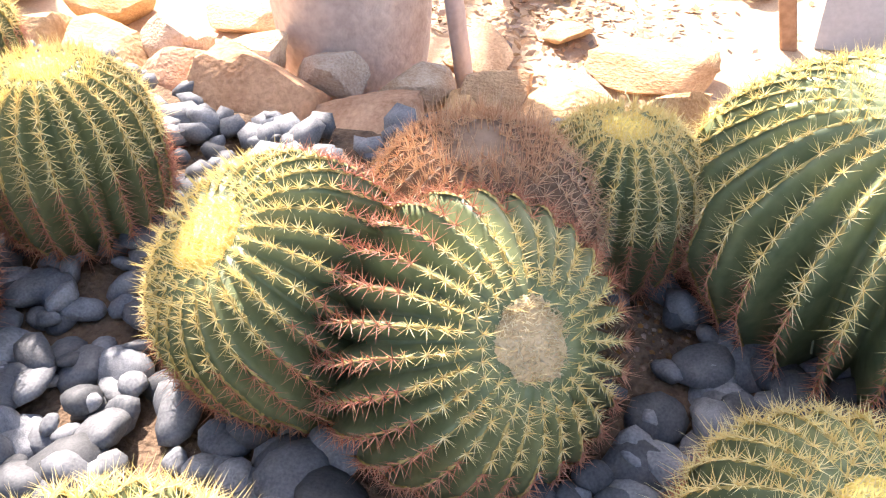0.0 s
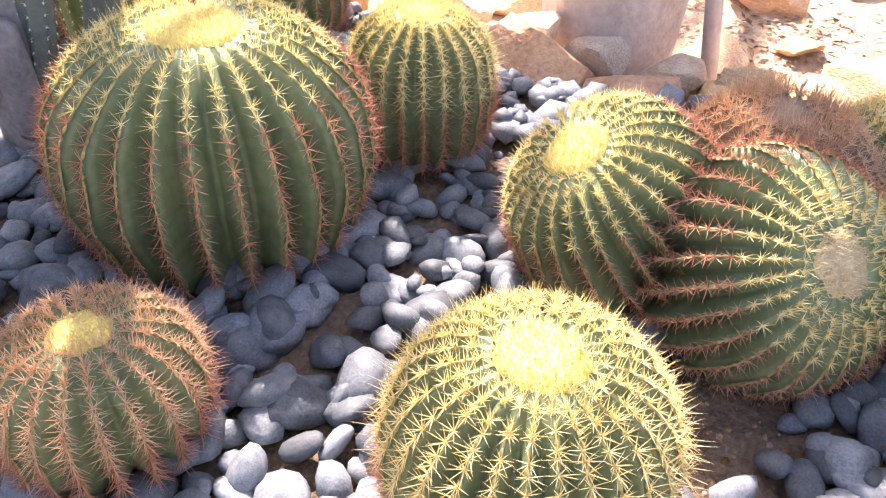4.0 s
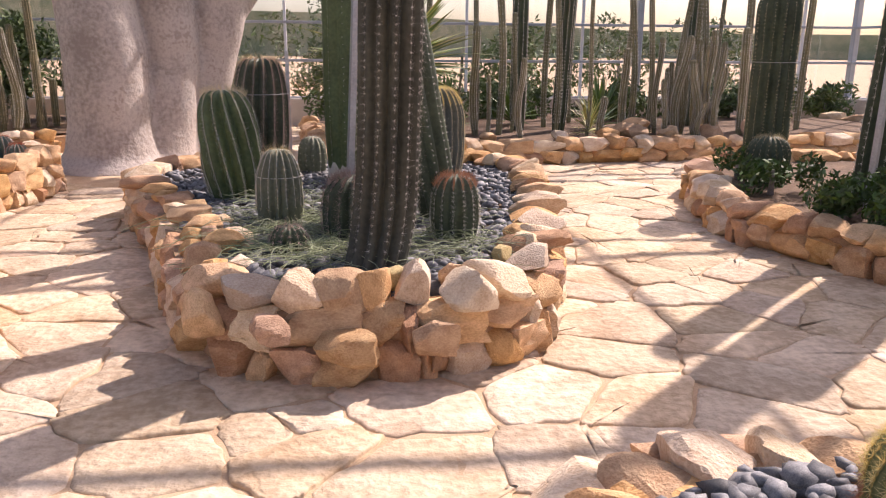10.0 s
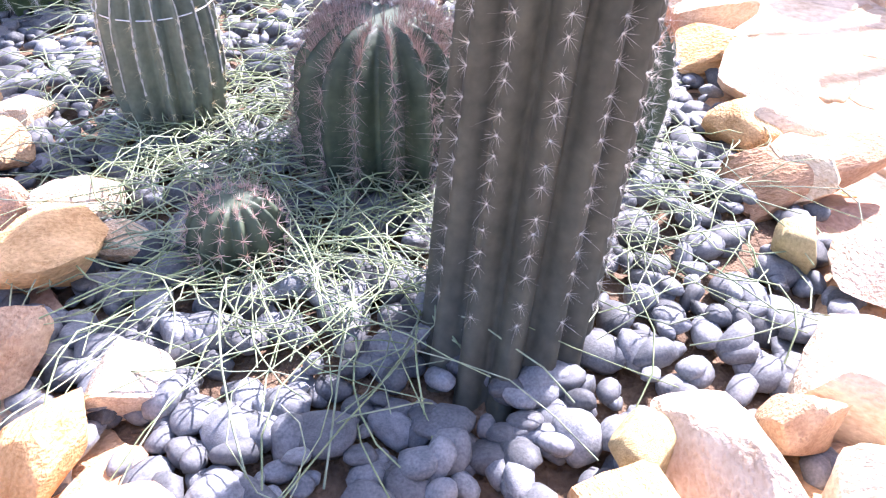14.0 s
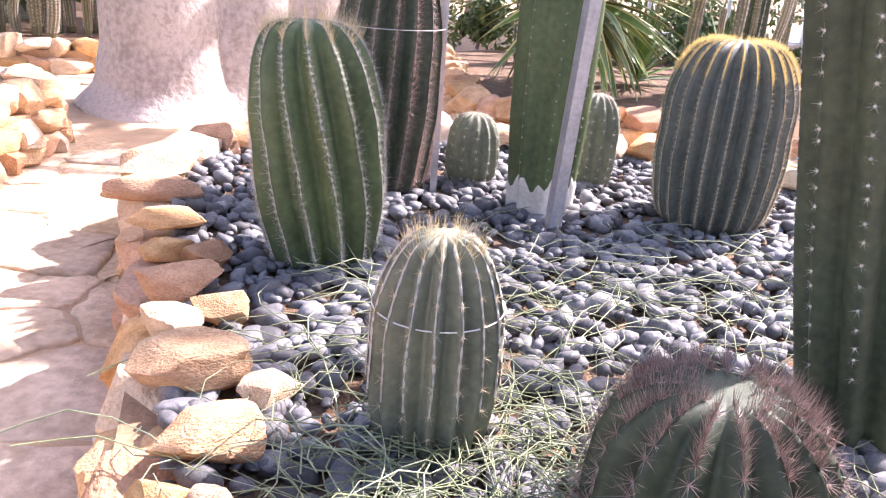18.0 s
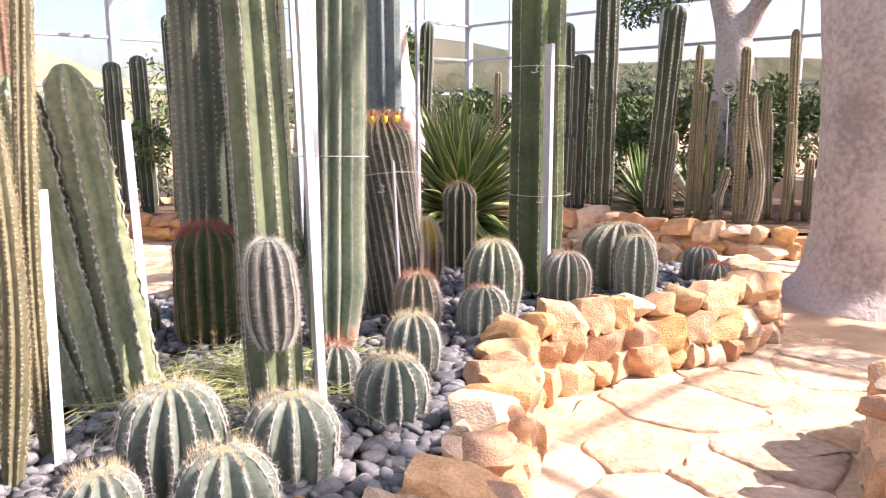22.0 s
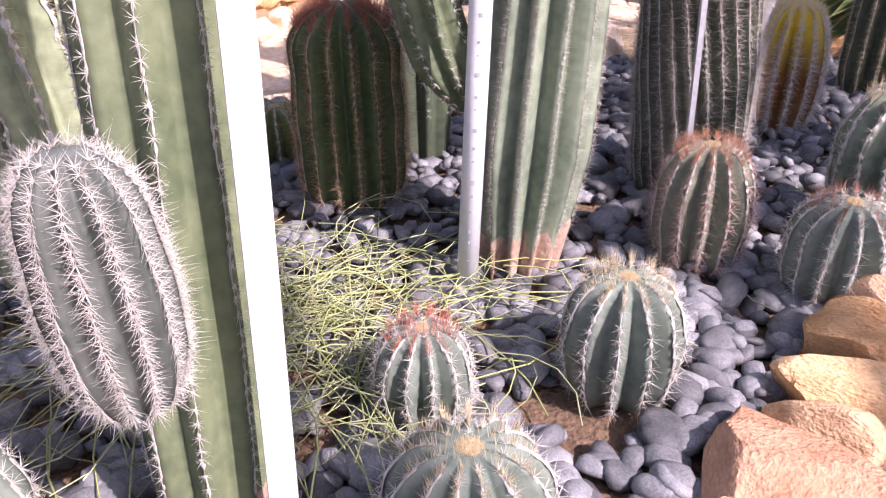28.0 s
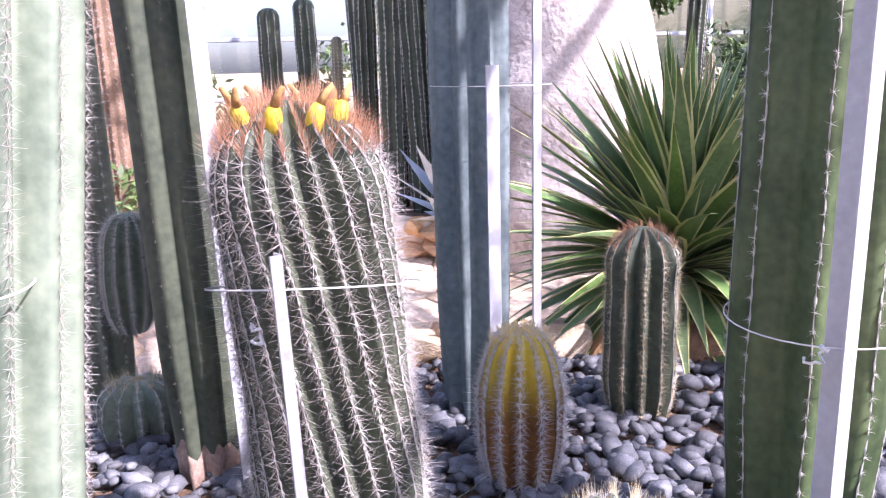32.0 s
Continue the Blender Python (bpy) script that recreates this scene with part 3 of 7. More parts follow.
def dots(p, size):
    o = np.array([[1, 0, 0], [-1, 0, 0], [0, 1, 0], [0, -1, 0], [0, 0, 1], [0, 0, -1]], float) * size
    v = (p[:, None] + o[None]).reshape(-1, 3)
    k = np.arange(len(p))[:, None] * 6
    tri = [(0, 2, 4), (2, 1, 4), (1, 3, 4), (3, 0, 4), (2, 0, 5), (1, 2, 5), (3, 1, 5), (0, 3, 5)]
    return v, np.concatenate([k + list(t) for t in tri]).tolist()


def dome(R, h, segs=20, rings=5, seed=0):
    r = np.random.default_rng(seed)
    v, f = [], []
    for i in range(rings):
        a = i / rings * np.pi / 2
        for j in range(segs):
            t = j / segs * 2 * np.pi
            q = R * np.cos(a) * (1 + 0.06 * r.normal())
            v.append((q * np.cos(t), q * np.sin(t), h * np.sin(a)))
    f = grid_faces(rings, segs)
    v.append((0, 0, h))
    f += [[len(v) - 1, (rings - 1) * segs + k, (rings - 1) * segs + (k + 1) % segs] for k in range(segs)]
    return v, f


count_seed = [100]


def cactus(name, at, R, H, ribs, label, body="blue_body", spines="straw", depth=0.16, kind="globe", rows=12, per_areole=6, length=0.02, width=0.0013,
           crown="", crown_n=160, crown_len=0.0, wool="", wool_size=0.22, tilt=0.0, tilt_to=0.0, lean=(0, 0), power=1.6, twist=0.0, dotted=0.0, foot=None, droop=0.0, group="cacti", flat=2.3, ridge=0.9, central=1.2, dome_part=None, dent=0.03, rings=None, old="rust", old_share=0.0, crown_u=0.90, cork=0.0, cork_mat="cork_foot", lump=0.0, lumps=20, dense=1.0, bend=(0, 0), sweep=0.0, felt=0.0, felt_from=0.05, felt_mat="felt"):
    count_seed[0] += 1
    seed = count_seed[0]
    m = Matrix.Translation(at) @ Matrix.Rotation(radians(tilt_to), 4, "Z") @ Matrix.Rotation(radians(tilt), 4, "X") @ Matrix.Rotation(seed * 1.7, 4, "Z")
    if tilt == 0:
        m = Matrix.Translation(at)
    top = thing(name, m, label, "cactus", group)
    if kind == "globe":
        profile = lambda u: globe_profile(u, flat, 0.62 if foot is None else foot)
    else:
        dp = dome_part or min(0.5, 1.1 * R / H)
        profile = lambda u: column_profile(u, dp, 0.85 if foot is None else foot)
    v, f, on = ribbed(R, H, ribs, depth, profile, lean, power, twist, rings or (30 if kind == "globe" else 36), 8, ridge, 0.012 if kind == "globe" else 0.018, dent if kind == "globe" else 0, seed, lump, lumps, bend, sweep)
    rows = int(rows * dense)
    part("body", v, f, M[body], top)
    if cork:
        n_seg = ribs * 8
        k = np.array(v[: len(v) - 2]).reshape(-1, n_seg, 3)
        zc = cork * H * (0.8 + 0.2 * np.sin(np.arange(n_seg) * 0.9) * np.cos(np.arange(n_seg) * 0.37))
        lv = np.linspace(0, 1, 9)
        ring_z = k[:, 0, 2]
        axis = k.mean(1)
        rows_ = []
        for q in lv:
            z = zc * q
            pt = np.array([[np.interp(z[j], ring_z, k[:, j, 0]), np.interp(z[j], ring_z, k[:, j, 1]), z[j]] for j in range(n_seg)])
            cx = np.array([[np.interp(z[j], ring_z, axis[:, 0]), np.interp(z[j], ring_z, axis[:, 1])] for j in range(n_seg)])
            pt[:, :2] = cx + (pt[:, :2] - cx) * (1.03 if q < 1 else 0.98)
            rows_.append(pt)
        part("corky_foot", np.vstack(rows_), grid_faces(9, n_seg), M[cork_mat], top, "pale scarred foot")
    us = np.linspace(0.06, 0.93, rows) if kind != "globe" else 0.5 - 0.5 * np.cos(np.linspace(0.55, 2.86, rows))
    if per_areole:
        split = int(rows * old_share)
        young = us[split:]
        sv, sf, p = areole_spines(on, ribs, young, per_areole, length, width, droop, central, seed, fade=0.4 if kind == "globe" else 0.0)
        tagged(part("spine_coat", sv, sf, S[spines], top, smooth=False), kind="stuff")
        if split:
            sv, sf, p2 = areole_spines(on, ribs, us[:split], max(3, per_areole - 2), length * 0.9, width, droop, central, seed + 1)
            tagged(part("old_spine_coat", sv, sf, S[old], top, "older browned spines", smooth=False), kind="stuff")
            p = np.vstack([p, p2])
        if dotted:
            tagged(part("areole_coat", *dots(p, dotted), M["areole"], top), kind="stuff")
    if felt:
        part("rib_felt", *rib_felt(on, ribs, felt, felt_from, 0.96, rows, seed, 0.3 if felt_mat != "felt" or felt > 0.003 else 0.06), M[felt_mat], top, "pale felted lines along the ribs")
    if crown:
        tagged(part("crown_tuft", *crown_tuft(on, ribs, crown_n, crown_len or length * 1.4, width, from_u=crown_u if kind == "globe" else 1 - 0.5 * (dome_part or min(0.5, 1.1 * R / H)), seed=seed), S[crown], top, smooth=False), kind="stuff")
    if wool:
        wool_part = part("crown_wool", *dome(R * wool_size, R * wool_size * 0.30, seed=seed), M[wool], top, where=Matrix.Translation((lean[0], lean[1], H * (1 - dent) - R * 0.035)))
        rr = np.random.default_rng(seed)
        q, a = np.sqrt(rr.uniform(0, 1, 700)) * R * wool_size, rr.uniform(0, 6.28, 700)
        base = np.c_[q * np.cos(a), q * np.sin(a), R * wool_size * 0.28 * np.sqrt(np.clip(1 - (q / (R * wool_size)) ** 2, 0, 1))]
        tagged(part("wool_fuzz", *spikes(base, np.c_[rr.normal(0, 0.5, (700, 2)), np.ones(700)], R * 0.05 * rr.uniform(0.5, 1.3, 700), width), S["straw" if wool == "pale_wool" else "gold"], wool_part, smooth=False), kind="stuff")
    return top


# ---------------------------------------------------------------- ground and paving
BED_A = [(-1.45, 4.5), (-1.2, 4.12), (-0.65, 3.95), (-0.1, 4.02), (0.33, 4.2), (0.6, 4.9), (0.82, 5.85), (1.02, 7.0), (1.1, 7.9), (0.6, 8.6), (-0.8, 8.8), (-2.0, 8.5), (-2.55, 7.85), (-2.42, 7.3), (-2.08, 6.55), (-1.75, 5.5)]
BED_B = [(-0.42, 1.7), (-0.3, 2.25), (-0.1, 2.7), (0.4, 2.95), (1.0, 2.98), (1.6, 2.8), (2.1, 2.4), (2.4, 1.7), (2.45, 0.9), (2.25, 0.3), (2.45, -0.4), (2.5, -0.9), (2.1, -1.7), (1.6, -2.05), (1.0, -1.95), (0.55, -1.45), (0.3, -0.75), (0.0, 0.0), (-0.3, 0.9)]
BED_C = [(-2.40, 4.3), (-2.50, 4.9), (-2.70, 5.35), (-2.96, 5.80), (-3.26, 6.22), (-3.56, 6.62), (-3.80, 6.93), (-3.82, 7.12), (-3.78, 7.5), (-3.60, 8.05), (-3.46, 8.5), (-3.5, 9.1), (-3.95, 9.6), (-4.8, 9.5), (-5.6, 9.2), (-6.3, 8.0), (-6.6, 6.8), (-6.2, 5.4), (-5.5, 4.5), (-5.2, 3.6), (-4.5, 2.8), (-3.4, 2.75), (-2.7, 3.4)]
BED_D = [(2.25, 6.45), (2.75, 8.4), (3.6, 9.2), (6.5, 9.2), (8.0, 6.5), (7.0, 3.2), (4.6, 2.9), (3.5, 3.6), (2.95, 4.75), (2.5, 5.8)]
BED_E = [(-1.5, 15.4), (-1.2, 11.4), (-0.9, 10.1), (0.9, 10.25), (3.9, 10.65), (8.5, 10.9), (8.5, 15.4)]
BED_G = [(-6.3, 1.5), (-6.28, 3.3), (-6.37, 3.75), (-6.6, 4.2), (-7.2, 4.8), (-8.8, 5.9), (-10.2, 6.65), (-11.4, 6.75), (-12.4, 6.7), (-12.4, 0.5), (-7.0, 0.8)]
BED_I = [(-8.75, 8.75), (-9.6, 8.1), (-11.0, 7.5), (-12.4, 7.5), (-12.4, 10.4), (-10.2, 10.5), (-8.9, 10.6), (-8.1, 10.2), (-8.1, 9.3)]
BED_H = [(-4.3, 12.1), (-4.8, 11.5), (-6.1, 11.5), (-9.5, 11.3), (-12.4, 11.3), (-12.4, 15.4), (-2.6, 15.4), (-2.8, 13.2)]


def inside(poly, x, y):
    x, y = np.asarray(x, float), np.asarray(y, float)
    hit = np.zeros(np.broadcast(x, y).shape, bool)
    q = np.array(poly)
    for (x0, y0), (x1, y1) in zip(q, np.roll(q, -1, 0)):
        cross = (y0 > y) != (y1 > y)
        hit ^= cross & (x < (x1 - x0) * (y - y0) / (y1 - y0 + 1e-12) + x0)
    return hit


def edge_distance(poly, x, y):
    q = np.array(poly)
    best = np.full(np.shape(x), 1e9)
    for a, b in zip(q, np.roll(q, -1, 0)):
        d = b - a
        t = np.clip(((x - a[0]) * d[0] + (y - a[1]) * d[1]) / (d @ d), 0, 1)
        best = np.minimum(best, np.hypot(x - a[0] - t * d[0], y - a[1] - t * d[1]))
    return best


def ground_sheet():
    c = [-900.0, -60, -25, -14, -12, -10, -8, -6, -4, -2, 0, 2, 4, 6, 8, 10, 12, 15, 25, 60, 900]
    v = [(x, y, -0.011) for y in c for x in c]
    return part("ground", v, grid_faces(len(c), len(c), False), M["sand"], smooth=False)


tagged(ground_sheet(), "sandy ground under the paving and beyond", "ground", kind="structure")


def clip_cell(poly, p, q):
    """Keeps of poly what lies nearer to p than to q."""
    mid, d = (p + q) / 2, q - p
    out = []
    for a, b in zip(poly, poly[1:] + poly[:1]):
        da, db = (a - mid) @ d, (b - mid) @ d
        if da <= 0:
            out.append(a)
        if (da < 0) != (db < 0) and abs(da - db) > 1e-12:
            out.append(a + (b - a) * da / (da - db))
    return out


def slab(cell, centre, gap, r):
    """A worn flagstone: a polygon with softened corners, rounded rims and an uneven top."""
    c = [np.asarray(p) for p in cell]
    c = [q for a, b in zip(c, c[1:] + c[:1]) for q in (a * 0.90 + b * 0.10, a * 0.63 + b * 0.37 + r.normal(0, 0.012, 2), a * 0.37 + b * 0.63 + r.normal(0, 0.012, 2), a * 0.10 + b * 0.90)]
    c = np.array(c) - centre
    rad = np.linalg.norm(c, axis=1)[:, None] + 1e-9
    n = len(c)
    c = c * (1 - gap / rad) * (1 + r.normal(0, 0.02, (n, 1)))
    h = r.uniform(-0.006, 0.008)
    tilt = r.normal(0, 0.012, 2)
    rows = []
    for shrink, z in ((0.0, -0.05), (0.0, -0.008), (0.005, -0.003), (0.016, 0.0)):
        q = c * (1 - shrink / rad)
        rows.append(np.c_[q, z + h + q @ tilt])
    q = c * 0.55
    turn, p1, p2 = np.arctan2(c[:, 1], c[:, 0]), *r.uniform(0, 6.28, 2)
    rows.append(np.c_[q, h + q @ tilt + 0.002 + 0.004 * np.sin(turn + p1) + 0.003 * np.sin(2 * turn + p2)])
    v = np.vstack([*rows, [[0, 0, h + r.normal(0.003, 0.004)]]])
    f = grid_faces(5, n) + [[5 * n, 4 * n + k, 4 * n + (k + 1) % n] for k in range(n)]
    return v, f


def pavement():
    top = tagged(new("pavement"), "uneven beige flagstone paving with sandy joints", "paving", kind="structure")
    r = np.random.default_rng(11)
    pts = []
    step = 0.46
    for gx in np.arange(-12.6, 9.0, step):
        for gy in np.arange(-5.0, 15.6, step):
            pts.append((gx + r.uniform(-0.27, 0.27), gy + r.uniform(-0.2, 0.2)))
    pts = np.array(pts)
    keep = np.ones(len(pts), bool)
    for bed in (BED_A, BED_B, BED_C, BED_D, BED_E, BED_G, BED_H, BED_I):
        keep &= ~(inside(bed, *pts.T) & (edge_distance(bed, *pts.T) > 0.25))
    keep &= np.hypot(pts[:, 0] + 3.15, pts[:, 1] - 10.7) > 1.4
    keep &= ~inside([(2.3, 3.0), (3.6, 3.4), (9, 2.5), (9, -5), (1.2, -5), (2.0, -1.5)], *pts.T)
    near = inside([(-3.6, 9.6), (-0.9, 4.6), (-0.4, 3.9), (3.4, 6.6), (3.2, 3.6), (-0.4, 1.0), (-2.8, 1.6), (-2.6, 5.0), (-3.6, 7.0)], *pts.T)
    rest, made = [], 0
    for k in np.nonzero(keep)[0]:
        p = pts[k]
        d = np.hypot(*(pts - p).T)
        cell = [p + np.array(o) * 0.8 for o in ((-1, -1), (1, -1), (1, 1), (-1, 1))]
        for j in np.argsort(d)[1:16]:
            cell = clip_cell(cell, p, pts[j])
        if len(cell) < 3:
            continue
        v, f = slab(cell, p, r.choice([0.003, 0.006, 0.012]), r)
        if near[k] and made < 300:
            ob = part("flagstone", v, f, M["flag"], top, where=Matrix.Translation((p[0], p[1], 0)))
            made += 1
        else:
            rest.append((v + [p[0], p[1], 0], f))
    tagged(part("paving_stones", *merged(rest), M["flag_joined"], top), kind="stuff")


# ---------------------------------------------------------------- stones and pebbles
def rough_stone(seed, blocky, cuts=7, chips=15):
    """A boulder about 1 m across, between a ball and a block, with dents."""
    r = np.random.default_rng(seed)
    bm = bmesh.new()
    bmesh.ops.create_cube(bm, size=2.0)
    bmesh.ops.subdivide_edges(bm, edges=bm.edges[:], cuts=cuts, use_grid_fill=True)
    off = Vector(r.uniform(0, 50, 3))
    planes = [(Vector(r.normal(0, 1, 3)).normalized(), r.uniform(0.31, 0.48) if chips > 9 else r.uniform(0.44, 0.56)) for _ in range(chips)]
    for v in bm.verts:
        c = v.co.copy()
        ball = c.normalized() * 1.16
        q = c * blocky + ball * (1 - blocky)
        d = noise.noise(q * 1.0 + off) * 0.22 + noise.noise(q * 2.6 + off) * 0.09 + noise.noise(q * 6.5 + off) * 0.03
        q = q * (1 + d) * 0.53
        for nrm, far in planes:
            h = q.dot(nrm) - far
            if h > 0:
                q -= nrm * h * (0.9 if chips > 9 else 0.96)
        v.co = q * (1 + 0.02 * noise.noise(q * 16 + off))
    verts = [v.co.copy() for v in bm.verts]
    faces = [[v.index for v in f.verts] for f in bm.faces]
    bm.free()
    return verts, faces


STONE_MESH = {}
for mat_name, seeds in (("sandstone", range(0, 9)), ("sandstone_pale", range(9, 15)), ("sandstone_red", range(15, 19))):
    for sd in seeds:
        me = mesh_of("stone", *rough_stone(sd, 0.35 + 0.45 * ((sd * 37) % 10) / 10), M[mat_name])
        me.set_sharp_from_angle(angle=radians(24))
        STONE_MESH.setdefault(mat_name, []).append(me)
BLOCK_STONES = []
for mat_name, seeds in (("sandstone", range(60, 67)), ("sandstone_pale", range(67, 70)), ("sandstone_red", range(70, 73))):
    for sd in seeds:
        BLOCK_STONES.append(mesh_of("stone", *rough_stone(sd, 0.86, 8, 8), M[mat_name]))
        BLOCK_STONES[-1].set_sharp_from_angle(angle=radians(24))
ALL_STONES = STONE_MESH["sandstone"] * 2 + STONE_MESH["sandstone_pale"] + STONE_MESH["sandstone_red"]


def along(poly, closed=True):
    q = np.array(poly + poly[:1] if closed else poly, float)
    seg = np.hypot(*np.diff(q, axis=0).T)
    s = np.r_[0, np.cumsum(seg)]
    return lambda d: np.array([np.interp(d % s[-1] if closed else d, s, q[:, 0]), np.interp(d % s[-1] if closed else d, s, q[:, 1])]), s[-1]


def rounded(poly):
    q = [np.array(p) for p in poly]
    for _ in range(2):
        q = [w for a, b in zip(q, q[1:] + q[:1]) for w in (a * 0.75 + b * 0.25, a * 0.25 + b * 0.75)]
    return [tuple(p) for p in q]


def stone_wall(bed, name, label, heights, lengths, deep, seed, level, first=0.0, last=None, group="", bare=None, tops=1.0, square=True):
    """A dry-stone planter wall round a bed: courses of single stones before a core, and the soil inside."""
    r = np.random.default_rng(seed)
    poly = rounded(bed)
    top = tagged(new(name), label, "planter", group, "structure")
    q = np.array(poly)
    mid = q.mean(0)
    nxt, prv = np.roll(q, -1, 0), np.roll(q, 1, 0)
    tang = nxt - prv
    tang /= np.linalg.norm(tang, axis=1)[:, None]
    area = sum(a[0] * b[1] - a[1] * b[0] for a, b in zip(q, nxt))
    inward = np.c_[-tang[:, 1], tang[:, 0]] * np.sign(area)
    H = sum(heights)
    n = len(q)
    rows = [np.c_[q + inward * d, np.full(n, z)] for d, z in ((deep * 0.24, -0.03), (deep * 0.24, H * 0.66), (deep * 0.9, H * 0.66), (deep * 0.9, level - 0.06))]
    part("core", np.vstack(rows), grid_faces(4, n), M["mortar"], top, smooth=False)
    edge = q + inward * deep * 0.8
    sv = np.vstack([np.c_[edge, np.full(n, level - 0.03)], np.c_[edge * 0.5 + edge.mean(0) * 0.5, np.full(n, level - 0.025)], [[*edge.mean(0), level - 0.02]]])
    sf = grid_faces(2, n) + [[2 * n, n + k, n + (k + 1) % n] for k in range(n)]
    part("soil", sv, sf, M["soil"], top)
    at, total = along(poly)
    z = 0.0
    for c, h in enumerate(heights):
        s = r.uniform(0, 0.2) + first
        while s < (last or total):
            L = r.uniform(*lengths) * r.choice([0.6, 1.0, 1.0, 1.15])
            p, p2 = at(s + L / 2), at(s + L / 2 + 0.03)
            ang = math.atan2(p2[1] - p[1], p2[0] - p[0])
            nrm = np.array([-math.sin(ang), math.cos(ang)]) * np.sign(area)
            d = deep * r.uniform(0.85, 1.2)
            hh = h * r.uniform(1.0, 1.3)
            push = d * 0.42 + c * 0.012 + r.uniform(-0.02, 0.02)
            pos = p + nrm * push
            me = ALL_STONES[r.integers(len(ALL_STONES))]
            if c == len(heights) - 1:
                hh = h * r.uniform(0.75, 1.05) * tops
                if r.random() < 0.4:
                    d *= 1.2
            turn = (r.normal(0, 0.13), r.normal(0, 0.17), ang + r.normal(0, 0.15) + (math.pi if r.random() < 0.5 else 0))
            if square and c == len(heights) - 1:
                d, hh = deep * r.uniform(0.85, 1.12), h * r.uniform(0.85, 1.2)
                if r.random() < 0.6:
                    me = BLOCK_STONES[r.integers(len(BLOCK_STONES))]
                pos = p + nrm * (d * 0.48 + c * 0.015 + r.uniform(-0.015, 0.015))
                turn = (r.normal(0, 0.10), r.normal(0, 0.12), ang + r.normal(0, 0.12) + (math.pi if r.random() < 0.5 else 0))
            if c < len(heights) - 1:
                me = BLOCK_STONES[r.integers(len(BLOCK_STONES))]
                d, hh, L = deep * r.uniform(0.95, 1.1), h * r.uniform(1.02, 1.12), L * 1.04
                pos = p + nrm * (d * 0.46 + c * 0.015 + r.uniform(-0.008, 0.012))
                turn = (r.normal(0, 0.05), r.normal(0, 0.07), ang + r.normal(0, 0.05) + (math.pi if r.random() < 0.5 else 0))
            if c == len(heights) - 1 and bare and inside(bare, pos[0], pos[1]):
                s += L * 0.98
                continue
            m = Matrix.Translation((pos[0], pos[1], z + h * 0.5 + r.uniform(-0.02, 0.012))) @ Euler(turn).to_matrix().to_4x4() @ Matrix.Diagonal((L * 1.07, d * 1.08, hh * 1.10, 1))
            piece("stone", me, m, top)
            s += L * 0.98
        z += h
    return top


def pebble_shape(seed, fine=2):
    r = np.random.default_rng(seed)
    bm = bmesh.new()
    bmesh.ops.create_icosphere(bm, subdivisions=fine, radius=0.5)
    off = Vector(r.uniform(0, 50, 3))
    cuts = [(Vector(r.normal(0, 1, 3)).normalized(), r.uniform(0.26, 0.42)) for _ in range(2 + 3 * (seed % 3))]
    for v in bm.verts:
        v.co *= 1 + 0.34 * noise.noise(v.co * 1.5 + off)
        for nrm, far in cuts:
            h = v.co.dot(nrm) - far
            if h > 0:
                v.co -= nrm * h * 0.85
        c = v.co
        v.co = Vector((math.copysign(abs(c.x) ** 0.9, c.x), math.copysign(abs(c.y) ** 0.9, c.y), math.copysign(abs(c.z) ** 0.85, c.z)))
    v = np.array([v.co[:] for v in bm.verts])
    f = [[w.index for w in q.verts] for q in bm.faces]
    bm.free()
    return v, f


PEBBLE = [pebble_shape(s) for s in range(12)]
PEBBLE_FAR = [pebble_shape(s, 1) for s in range(12)]
PEBBLE_MESH = [mesh_of("pebble", v, f, M["pebble"]) for v, f in PEBBLE]


